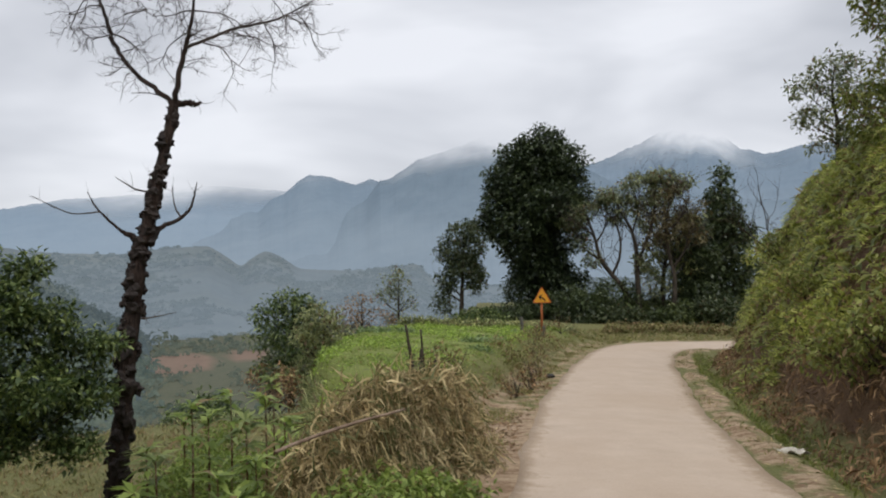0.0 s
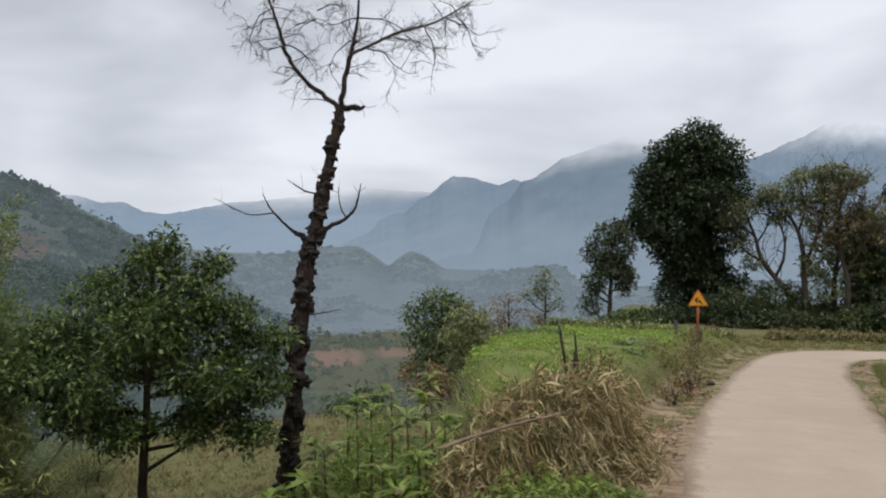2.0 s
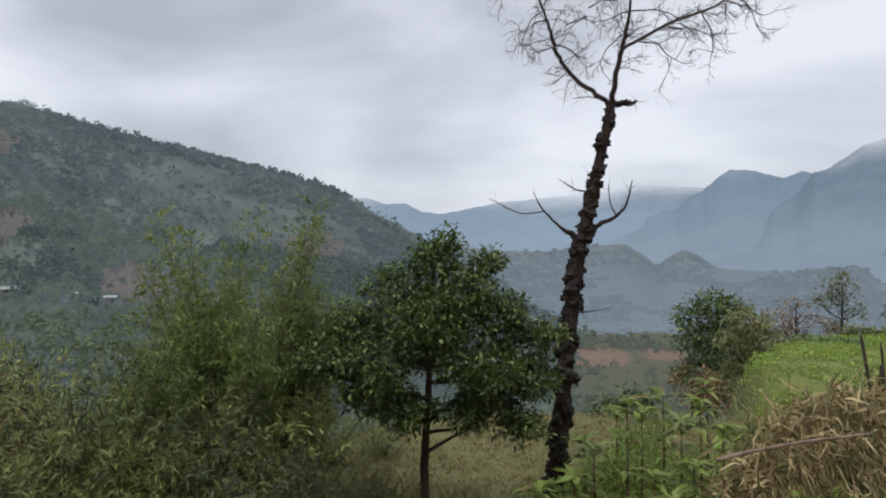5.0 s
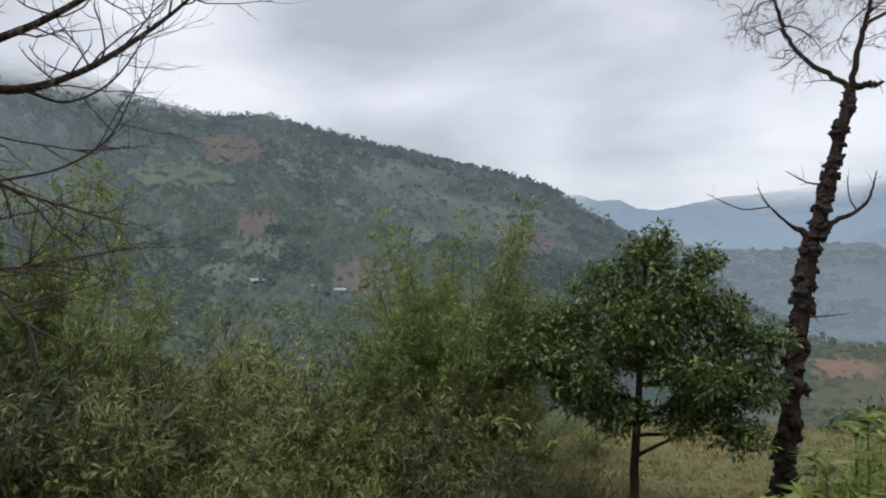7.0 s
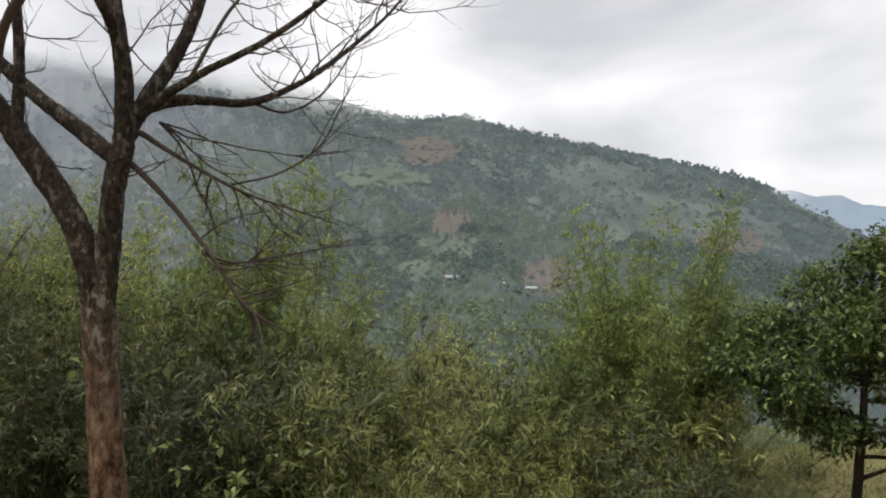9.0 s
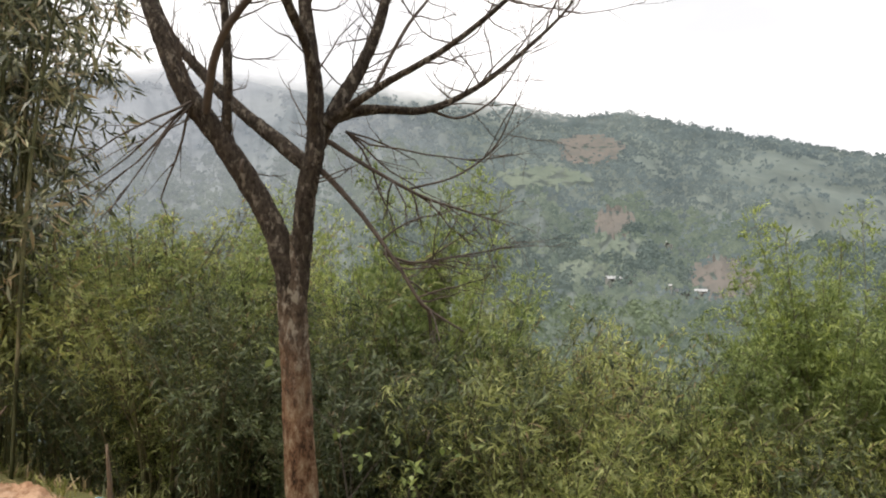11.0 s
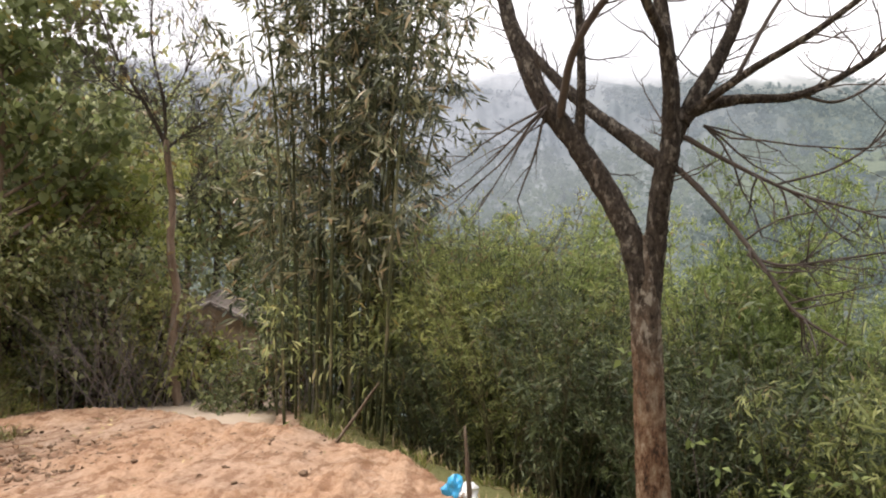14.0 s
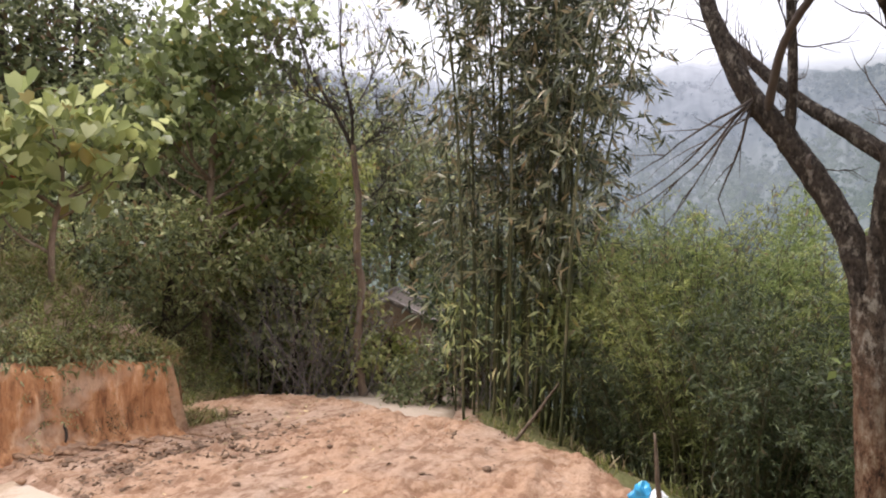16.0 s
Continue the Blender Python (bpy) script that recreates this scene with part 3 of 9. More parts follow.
class Geo:
    """Gathers quads of one part."""

    def __init__(self):
        self.v, self.q, self.n = [], [], 0

    def add(self, v, q):
        v, q = np.asarray(v, float).reshape(-1, 3), np.asarray(q, int).reshape(-1, 4)
        self.v.append(v)
        self.q.append(q + self.n)
        self.n += len(v)

    def tube(self, pts, radii, sides=6, bark=0.0):
        """A tapered, closed tube along a line of points."""
        pts, radii = np.asarray(pts, float), np.asarray(radii, float)
        d = np.gradient(pts, axis=0)
        d /= np.linalg.norm(d, axis=1)[:, None] + 1e-9
        ref = np.array((0.31, 0.95, 0.05)) if abs(d[:, 1]).mean() < 0.8 else np.array((1.0, 0.1, 0.2))
        a = np.cross(d, ref)
        a /= np.linalg.norm(a, axis=1)[:, None] + 1e-9
        b = np.cross(d, a)
        ang = np.linspace(0, 2 * math.pi, sides, endpoint=False)
        ring = a[:, None, :] * np.cos(ang)[None, :, None] + b[:, None, :] * np.sin(ang)[None, :, None]
        r = radii[:, None] * np.ones((1, sides))
        if bark:
            run = np.concatenate(([0], np.cumsum(np.linalg.norm(np.diff(pts, axis=0), axis=1))))[:, None]
            r = r * (1 + bark * (fbm(np.cos(ang) * 3.3 + run * 2.1, np.sin(ang) * 3.3 + run * 1.7 + 30, 3, 6) - 0.44) + 0.5 * bark * (fbm(np.cos(ang) * 1.2 + run * 5, np.sin(ang) * 1.2 - run * 4, 2, 8) - 0.37))
        v = pts[:, None, :] + ring * r[:, :, None]
        k = len(pts)
        i, j = np.meshgrid(np.arange(k - 1), np.arange(sides), indexing="ij")
        jn = (j + 1) % sides
        q = np.stack((i * sides + j, i * sides + jn, (i + 1) * sides + jn, (i + 1) * sides + j), -1)
        self.add(v, q)
        for base, order in ((0, -1), ((k - 1) * sides, 1)):
            cap = [base + s for s in range(sides)][::order]
            for s in range(1, sides - 2, 2):
                self.q.append(np.array([[cap[0], cap[s], cap[s + 1], cap[s + 2]]]) + self.n - k * sides)

    def leaves(self, pos, way, up, length, width, fold=0.18, droop=0.15):
        """Pointed leaves with a folded rib: two quads each."""
        pos, way, up = (np.asarray(x, float).reshape(-1, 3) for x in (pos, way, up))
        way = way / (np.linalg.norm(way, axis=1)[:, None] + 1e-9)
        side = np.cross(way, up)
        side /= np.linalg.norm(side, axis=1)[:, None] + 1e-9
        nor = np.cross(side, way)
        k = len(pos)
        L, W = np.broadcast_to(length, (k,))[:, None], np.broadcast_to(width, (k,))[:, None]
        mid = pos + way * L * 0.45
        tip = pos + way * L - nor * L * droop
        v = np.stack((pos, mid + side * W * 0.5 + nor * W * fold, tip, mid - side * W * 0.5 + nor * W * fold), 1)
        i = np.arange(k)[:, None] * 4
        self.add(v, i + np.array([[0, 3, 2, 1]]))

    def hearts(self, pos, way, up, size, rng):
        """Broad heart-shaped leaves folded along the rib: four quads each."""
        way = unit(way)
        side = unit(np.cross(way, up))
        nor = np.cross(side, way)
        k = len(pos)
        S = np.broadcast_to(size, (k,))[:, None]
        curl = rng.uniform(0.05, 0.3, (k, 1))

        def at(f, w):
            return pos + way * S * f + side * S * w + nor * S * (0.32 * abs(w) - curl * f * f)

        v = np.stack((at(0.06, 0), at(0.5, 0), at(1.0, 0), at(-0.06, 0.26), at(0.36, 0.46), at(0.76, 0.25), at(-0.06, -0.26), at(0.36, -0.46), at(0.76, -0.25)), 1)
        i = np.arange(k)[:, None] * 9
        self.add(v, np.concatenate([i + np.array([q]) for q in ((0, 3, 4, 1), (1, 4, 5, 2), (0, 1, 7, 6), (1, 2, 8, 7))]))

    def blades(self, pos, way, bend, length, width):
        """Grass blades: two quads each, bending over."""
        pos, way, bend = (np.asarray(x, float).reshape(-1, 3) for x in (pos, way, bend))
        k = len(pos)
        L, W = np.broadcast_to(length, (k,))[:, None], np.broadcast_to(width, (k,))[:, None]
        side = np.cross(way, bend)
        side /= np.linalg.norm(side, axis=1)[:, None] + 1e-9
        mid = pos + way * L * 0.55 + bend * L * 0.1
        tip = pos + way * L * 0.85 + bend * L * 0.45
        v = np.stack((pos - side * W * 0.5, pos + side * W * 0.5, mid - side * W * 0.45, mid + side * W * 0.45, tip - side * W * 0.06, tip + side * W * 0.06), 1)
        i = np.arange(k)[:, None] * 6
        self.add(v, np.concatenate((i + np.array([[0, 1, 3, 2]]), i + np.array([[2, 3, 5, 4]]))))

    def mesh(self, name, shade=False):
        return mesh_from(name, np.concatenate(self.v), np.concatenate(self.q), shade=shade)


def part(name, data, material, parent=None, label="", shade=True):
    """Links a bmesh, a Geo or a mesh as one object, under a thing or a part."""
    if isinstance(data, Geo):
        data = data.mesh(name, shade)
    elif isinstance(data, bmesh.types.BMesh):
        bm, data = data, bpy.data.meshes.new(name)
        bm.to_mesh(data)
        bm.free()
    if not data.materials:
        data.materials.append(material)
    ob = new(name, data)
    if parent is not None:
        ob.parent = parent
    return tagged(ob, label) if label else ob


def thing(name, place, label, category, group="", kind="", turn=0.0):
    ob = new(name)
    ob.matrix_basis = Matrix.Translation(Vector(place)) @ Matrix.Rotation(turn, 4, "Z")
    ob.empty_display_size = 0.2
    return tagged(ob, label, category, group, kind)


def unit(v):
    v = np.asarray(v, float)
    return v / (np.linalg.norm(v, axis=-1, keepdims=True) + 1e-9)


def rand_dirs(k, rng):
    return unit(rng.normal(size=(k, 3)))


def curve_pts(ctrl, steps=6):
    """A smooth line through control points (x, y, z, radius)."""
    c = np.asarray(ctrl, float)
    ext = np.vstack((2 * c[0] - c[1], c, 2 * c[-1] - c[-2]))
    out = []
    for i in range(len(c) - 1):
        p0, p1, p2, p3 = ext[i:i + 4]
        for t in np.linspace(0, 1, steps, endpoint=False):
            out.append(0.5 * ((2 * p1) + (p2 - p0) * t + (2 * p0 - 5 * p1 + 4 * p2 - p3) * t * t + (3 * p1 - p0 - 3 * p2 + p3) * t ** 3))
    out.append(c[-1])
    out = np.array(out)
    out[:, 3] = np.maximum(out[:, 3], 0.001)
    return out


def limb(geo, ctrl, sides=8, steps=6, rough=0.0, rng=RNG, bark=0.0):
    c = curve_pts(ctrl, steps)
    if rough:
        c[:, :3] += rng.normal(size=(len(c), 3)) * c[:, 3:4] * rough
    geo.tube(c[:, :3], c[:, 3], sides, bark)
    return c


def twigs(geo, start, way, length, radius, depth, rng, spread=0.7, lift=0.1, kids=4, tips=None, sides=4, wiggle=0.18, shrink=0.55):
    """A side branch that forks again and again."""
    seg = max(3, int(4 + depth))
    p, d = np.array(start, float), unit(way)
    pts = [p.copy()]
    for i in range(seg):
        d = unit(d + rng.normal(size=3) * wiggle + np.array((0, 0, lift)) * 0.3)
        p = p + d * length / seg
        pts.append(p.copy())
    rad = np.linspace(radius, radius * (0.45 if depth else 0.2), seg + 1)
    geo.tube(pts, rad, sides)
    if depth <= 0:
        if tips is not None:
            tips.append((pts[-1], d))
        return
    for j in range(kids):
        t = rng.uniform(0.3, 1.0) if j < kids - 1 else 1.0
        i = min(seg - 1, int(t * seg))
        base = pts[i] + (pts[i + 1] - pts[i]) * (t * seg - i)
        nd = unit(unit(pts[i + 1] - pts[i]) + rng.normal(size=3) * spread)
        twigs(geo, base, nd, length * shrink * rng.uniform(0.7, 1.2), radius * 0.5, depth - 1, rng, spread, lift, kids, tips, max(3, sides - 1), wiggle, shrink)
    if tips is not None:
        tips.append((pts[-1], d))


def cluster_leaves(geo, centres, per, size, length, width, rng, hang=0.3, flat=0.6, aspect=1.0, vary=0.35):
    """Tufts of leaves round the given centres."""
    centres = np.asarray(centres, float).reshape(-1, 3)
    k = len(centres) * per
    c = np.repeat(centres, per, axis=0)
    off = rand_dirs(k, rng) * (rng.uniform(0.15, 1.0, (k, 1)) ** 0.6) * size
    off[:, 2] *= aspect
    way = unit(off + rng.normal(size=(k, 3)) * size * 0.6 + np.array((0, 0, -hang * size)))
    up = unit(np.array((0, 0, 1.0)) + rng.normal(size=(k, 3)) * (1 - flat))
    s = rng.uniform(1 - vary, 1 + vary, k)
    geo.leaves(c + off, way, up, length * s, width * s)


def in_blobs(blobs, k, rng, shell=0.55):
    """Places in and on ellipsoids (x, y, z, rx, ry, rz), most of them near the outside."""
    blobs = np.asarray(blobs, float)
    w = blobs[:, 3] * blobs[:, 4] + blobs[:, 4] * blobs[:, 5] + blobs[:, 3] * blobs[:, 5]
    pick = rng.choice(len(blobs), k, p=w / w.sum())
    d = rand_dirs(k, rng) * (rng.uniform(shell ** 3, 1.0, (k, 1)) ** (1 / 3))
    return blobs[pick, :3] + d * blobs[pick, 3:]


# ---- lie of the land ----
ROAD_LINE = curve_pts([(30, 27, -1.75, 1), (17, 27.2, -1.78, 1), (9.3, 26.1, -1.72, 1), (6.3, 25.0, -1.58, 1), (4.7, 22.6, -1.42, 1), (3.3, 18.5, -1.17, 1), (2.1, 14, -0.88, 1),
                       (1.15, 10, -0.63, 1), (0.5, 6.3, -0.40, 1), (-0.35, 2, -0.12, 1), (-1.25, -0.9, 0, 1), (-2.8, -2.8, 0.0, 1), (-4.8, -3.75, -0.06, 1),
                       (-7.3, -4.25, -0.27, 1), (-9.6, -4.9, -0.52, 1), (-13, -6.5, -1.2, 1), (-18, -10, -2.2, 1), (-24, -16, -3.2, 1)], 14)[:, :3]
HALF = 1.27


def beside_road(x, y):
    """Signed distance from the road's middle (downhill positive), the road's height there and the place along it."""
    x, y = np.asarray(x, float), np.asarray(y, float)
    best = np.full(x.shape, 1e9)
    sign, z, u = np.ones(x.shape), np.zeros(x.shape), np.zeros(x.shape)
    for i in range(len(ROAD_LINE) - 1):
        a, b = ROAD_LINE[i], ROAD_LINE[i + 1]
        dx, dy = b[0] - a[0], b[1] - a[1]
        t = np.clip(((x - a[0]) * dx + (y - a[1]) * dy) / (dx * dx + dy * dy), 0, 1)
        ex, ey = x - a[0] - t * dx, y - a[1] - t * dy
        d = ex * ex + ey * ey
        nearer = d < best
        best = np.where(nearer, d, best)
        sign = np.where(nearer, np.where(dx * ey - dy * ex > 0, -1.0, 1.0), sign)
        z = np.where(nearer, a[2] + t * (b[2] - a[2]), z)
        u = np.where(nearer, i + t, u)
    return np.sqrt(best) * sign, z, u


def blend(z, target, mask):
    return z * (1 - mask) + target * mask


def cut_foot(x):
    """How far from the road's middle the dug bank begins."""
    return np.interp(x, (-9, -7, -6.4, -5.7, -5.1, -4.2, -3), (0.9, 0.86, 0.92, 1.35, 1.78, 2.1, 2.1))


def land(x, y):
    """Height of the ground, and where it is bare, clayey, cropped."""
    x, y = np.asarray(x, float), np.asarray(y, float)
    s, zr, u = beside_road(x, y)
    r = np.hypot(x - HERE[0], y - HERE[1])
    south = smooth(y, 0.0, -3.5)
    n1, n2 = fbm(x * 0.9, y * 0.9, 4, 3) - 0.47, fbm(x * 4.0, y * 4.0, 3, 9) - 0.44
    z = zr + 0.0 * x
    # the uphill bank: ditch, steep cut, then a wooded slope
    up = -s
    wob = 0.35 * n1 + 0.12 * n2
    base_n = 2.85 + 0.15 * smooth(y, 9, 18) - 0.35 * smooth(y, 20, 27)
    steep_n = np.clip((up - base_n - wob) / 1.9, 0, 1)
    rise_n = 4.7 * steep_n ** 0.85 + 0.5 * np.clip(up - base_n - 1.9, 0, 40) - 0.26 * smooth(up, 1.75, 2.15) * (1 - smooth(up, 2.3, 2.8)) + (0.01 + 0.07 * fbm(x * 1.4, y * 1.4, 3, 15)) * smooth(up, 1.25, 1.5) * (1 - smooth(up, 1.55 + 0.4 * n1, 1.9 + 0.4 * n1))
    cut = smooth(x, -6.6, -6.4)
    base_s = cut_foot(x) + 0.12 * (vnoise(x * 0.8, y * 0.8, 5) - 0.5) + (1 - cut) * (0.45 + 0.62 * smooth(x, -12, -8))
    groove = 0.14 * (fbm(x * 9.0, y * 1.5, 3, 52) - 0.45)
    step_s = (0.34 + 0.44 * cut + 0.12 * n1) * smooth(up + groove, base_s, base_s + 0.16 + 0.4 * (1 - cut))
    rise_s = step_s + 0.55 * np.clip(up - base_s - 0.3, 0, 6) + 0.33 * np.clip(up - base_s - 6, 0, 40)
    rise = rise_n * (1 - south) + rise_s * south
    z = z + np.where(s < 0, rise, 0) + np.where(up > 2.2, 0.25 * n1 + 0.08 * n2, 0)
    # the downhill side: a shoulder, then a long slope to the valley floor
    edge = np.interp(x, (-14, -10, -9, -7.9, -7.3, -6.2, -5, -3), (1.5, 1.35, 1.4, 1.9, 2.5, 3.2, 3.5, 3.6))
    wide = 2.0 + (edge + 0.15 - 2.0) * smooth(y, 2.5, -0.5) + 1.5 * smooth(y, 8, 11) * (1 - smooth(y, 24, 30)) + 22 * smooth(y, 25, 28) * smooth(x, -3.0, 1.5)
    e = np.clip(s - wide, 0, None)
    drop = 0.62 * e * e / (e + 1.6)
    floor = -62 + 16 * (fbm(x * 0.006, y * 0.006, 4, 21) - 0.47)
    zd = zr * np.exp(-e / 30) - drop
    zd = floor + np.logaddexp(0, (zd - floor) / 6.0) * 6.0
    z = np.where(s > 0, zd, z)
    # the raised vegetable plot beside the road
    plot = smooth(s, 1.8, 2.7) * smooth(x - np.interp(y, (9, 11, 16, 20, 25), (-2.6, -3.0, -3.7, -3.6, -2.7)) - 1.2 * n1, -0.4, 0.3) * smooth(y + 0.5 * n1, 8.9, 10.6) * (1 - smooth(y, 24.5, 27.0))
    z = blend(z, 0.78 - 0.052 * y - 0.05 * (x + 2.6) - 0.19 + 0.05 * n2, plot)
    # the lower terrace under the two young trees
    tx, ty = (x + 4.9) / 3.6, (y - 8.2) / 3.9
    low = (1 - smooth(np.hypot(tx, ty), 0.75, 1.15)) * (1 - plot)
    z = blend(z, -0.72 - 0.03 * (y - 6), low * smooth(s, 2.6, 4.2))
    z = z + np.where((s > HALF) & (r < 60), 0.10 * n1 + 0.03 * n2 * smooth(s, 2.2, 3.5), 0)
    # churned earth over the inside of the bend
    yard = smooth(s, -2.3, -1.9) * (1 - south * smooth(up, base_s - 0.02, base_s + 0.1)) * (1 - smooth(s, edge - 0.15, edge + 0.35 + 0.5 * n1)) * smooth(y, 0.2, -1.2) * (1 - smooth(x + 5.13 - 0.37 * (y + 5.22) + 0.3 * n1, 0.1, 0.4)) * smooth(x + 0.8 * n1 - 0.25 * (y + 4.2), -9.3, -8.2)
    rut = np.exp(-((s - 0.75 - 0.3 * n1) / 0.16) ** 2) + np.exp(-((s + 0.55 - 0.3 * n1) / 0.16) ** 2) + 0.8 * np.exp(-((s - 1.75 - 0.5 * n1) / 0.14) ** 2)
    n3 = fbm(x * 11.0, y * 11.0, 3, 19) - 0.44
    along = -0.97 * x - 0.24 * y
    drag = (fbm(along * 1.9 + 2.0 * n1, s * 6.5 + 1.5 * n1, 4, 33) - 0.47) * np.clip(2.2 * fbm(x * 0.9, y * 0.9, 2, 37) - 0.35, 0, 1)
    z = z + yard * (0.055 + 0.02 * n1 + 0.015 * n2 + 0.02 * n3 + 0.01 * drag - 0.015 * rut)
    shoulder = smooth(s, 0.9, 1.1) * (1 - smooth(s, 1.9 + 0.9 * smooth(y, 12, 4), 2.6 + 0.9 * smooth(y, 12, 4))) * smooth(y, -1, 1.5)
    foot = (1.1 + 1.6 * n1) * smooth(up, 1.2, 1.35) * (1 - smooth(up, 1.7 + 0.3 * n1, 1.95 + 0.3 * n1))
    face_s = south * smooth(up, base_s - 0.1, base_s + 0.05) * (1 - smooth(up, base_s + 0.1, base_s + 0.3))
    face_n = (1 - south) * smooth(up, base_n - 0.2, base_n + 0.1) * (1 - smooth(up, base_n + 1.5, base_n + 2.6))
    bare = np.clip(np.maximum.reduce((yard * 1.1, shoulder * (0.5 + 0.25 * smooth(y, 13, 8)), foot * 0.56, face_s * 1.2, face_n * 0.75, south * smooth(up, -1.7, -1.2) * (1 - smooth(up, 2.1, 2.4)) * 0.95, low * 0.2)), 0, 1.1)
    clay = np.clip(np.maximum(face_s, yard * 0.22), 0, 1)
    return dict(z=z, bare=bare, clay=clay, crop=plot * smooth(s, 2.2, 2.8) * 0.75, dark_shaded_soil=np.clip(face_n * 1.3, 0, 1), pale=np.clip(np.maximum(yard, south * smooth(up, -3, -2) * (1 - smooth(up, 1.5, 2.2))), 0, 1), s=s, up=up, yard=yard, low=low, plot=plot, face_s=face_s, south=south)


def land_z(x, y):
    return float(land(np.array([x]), np.array([y]))["z"][0])


def on_land(az, d, sink=0.03):
    p = spot(az, d)
    p.z = land_z(p.x, p.y) - sink
    return p


def build_ground():
    """One sheet that reaches the horizon, fine near by and coarse far off."""
    rings = np.concatenate(([0.0], np.arange(0.6, 3.4, 0.35), np.arange(3.4, 10.5, 0.09), 10.5 * 1.037 ** np.arange(0, 170)))
    rings = np.append(rings[rings < 4300], 4600.0)
    seg = 520
    ang = np.linspace(0, 2 * math.pi, seg, endpoint=False)
    x = HERE[0] - rings[:, None] * np.sin(ang)[None, :]
    y = HERE[1] + rings[:, None] * np.cos(ang)[None, :]
    g = land(x, y)
    az = np.degrees(ang)[None, :] + 0 * x
    az = np.where(az > 180, az - 360, az)
    el = np.degrees(np.arctan2(g["z"] - EYE_Z, rings[:, None] + 1e-6))
    red = np.zeros(x.shape)
    for a, e, wa, we in ((20.3, -8.0, 3.2, 0.75), (15.0, -7.6, 1.6, 0.5), (18.5, -5.2, 4.5, 0.35), (22.0, -3.8, 2.0, 0.3), (26.5, -5.4, 2.5, 0.4), (1.0, -3.2, 2.2, 0.7)):
        q = ((az - a) / wa) ** 2 + ((el - e) / we) ** 2
        red = np.maximum(red, 1 - smooth(q + 0.5 * (fbm(x * 0.03, y * 0.03, 3, 4) - 0.45), 0.8, 1.1))
    red = red * (rings[:, None] > 90)
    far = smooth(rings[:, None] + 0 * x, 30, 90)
    i, j = np.meshgrid(np.arange(len(rings) - 1), np.arange(seg), indexing="ij")
    jn = (j + 1) % seg
    q = np.stack((i * seg + j, (i + 1) * seg + j, (i + 1) * seg + jn, i * seg + jn), -1)
    me = mesh_from("ground", np.stack((x, y, g["z"]), -1), q, shade=True)
    for key, val in (("bare", g["bare"]), ("clay", g["clay"]), ("crop", g["crop"]), ("red", red), ("far", far), ("dark_shaded_soil", g["dark_shaded_soil"]), ("pale", g["pale"])):
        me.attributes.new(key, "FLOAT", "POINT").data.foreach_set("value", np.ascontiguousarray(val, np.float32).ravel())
    me.materials.append(M_GROUND)
    return tagged(new("ground", me), "uneven brown soil and rough grass falling into a valley", "ground", kind="structure")


def build_road():
    """A concrete slab with worn, wavy edges."""
    line = ROAD_LINE
    d = unit(np.gradient(line, axis=0) * np.array((1, 1, 0)))
    side = np.stack((d[:, 1], -d[:, 0], 0 * d[:, 0]), -1)
    across = np.linspace(-1, 1, 13)
    rows = []
    for i, (p, sd) in enumerate(zip(line, side)):
        wl_, wr_ = (HALF + 0.20 * (fbm(i * 0.35, k, 3, 40) - 0.45) + 0.08 * (fbm(i * 1.7, k, 2, 41) - 0.37) for k in (1.5, 7.5))
        for a in across:
            w = a * (wl_ - 0.11 if a > 0 else wr_)
            rows.append(p + sd * w + np.array((0, 0, 0.03 - 0.02 * a * a + 0.002 * (vnoise(i * 0.5, a * 2, 3) - 0.5))))
    v = np.array(rows)
    k, m = len(line), len(across)
    low = v.copy()
    low[:, 2] -= 0.16
    i, j = np.meshgrid(np.arange(k - 1), np.arange(m - 1), indexing="ij")
    top = np.stack((i * m + j, i * m + j + 1, (i + 1) * m + j + 1, (i + 1) * m + j), -1).reshape(-1, 4)
    n = k * m
    rim = np.arange(k - 1)
    e1 = np.stack((rim * m, (rim + 1) * m, (rim + 1) * m + n, rim * m + n), -1)
    e2 = np.stack((rim * m + m - 1, rim * m + m - 1 + n, (rim + 1) * m + m - 1 + n, (rim + 1) * m + m - 1), -1)
    me = mesh_from("road", np.vstack((v, low)), np.vstack((top, e1, e2)), shade=True)
    me.attributes.new("rim", "FLOAT", "POINT").data.foreach_set("value", np.tile(np.abs(across) ** 3, 2 * k).astype(np.float32))
    me.materials.append(M_ROAD)
    return tagged(new("road", me), "narrow dusty concrete road bending round the slope", "road", kind="structure")


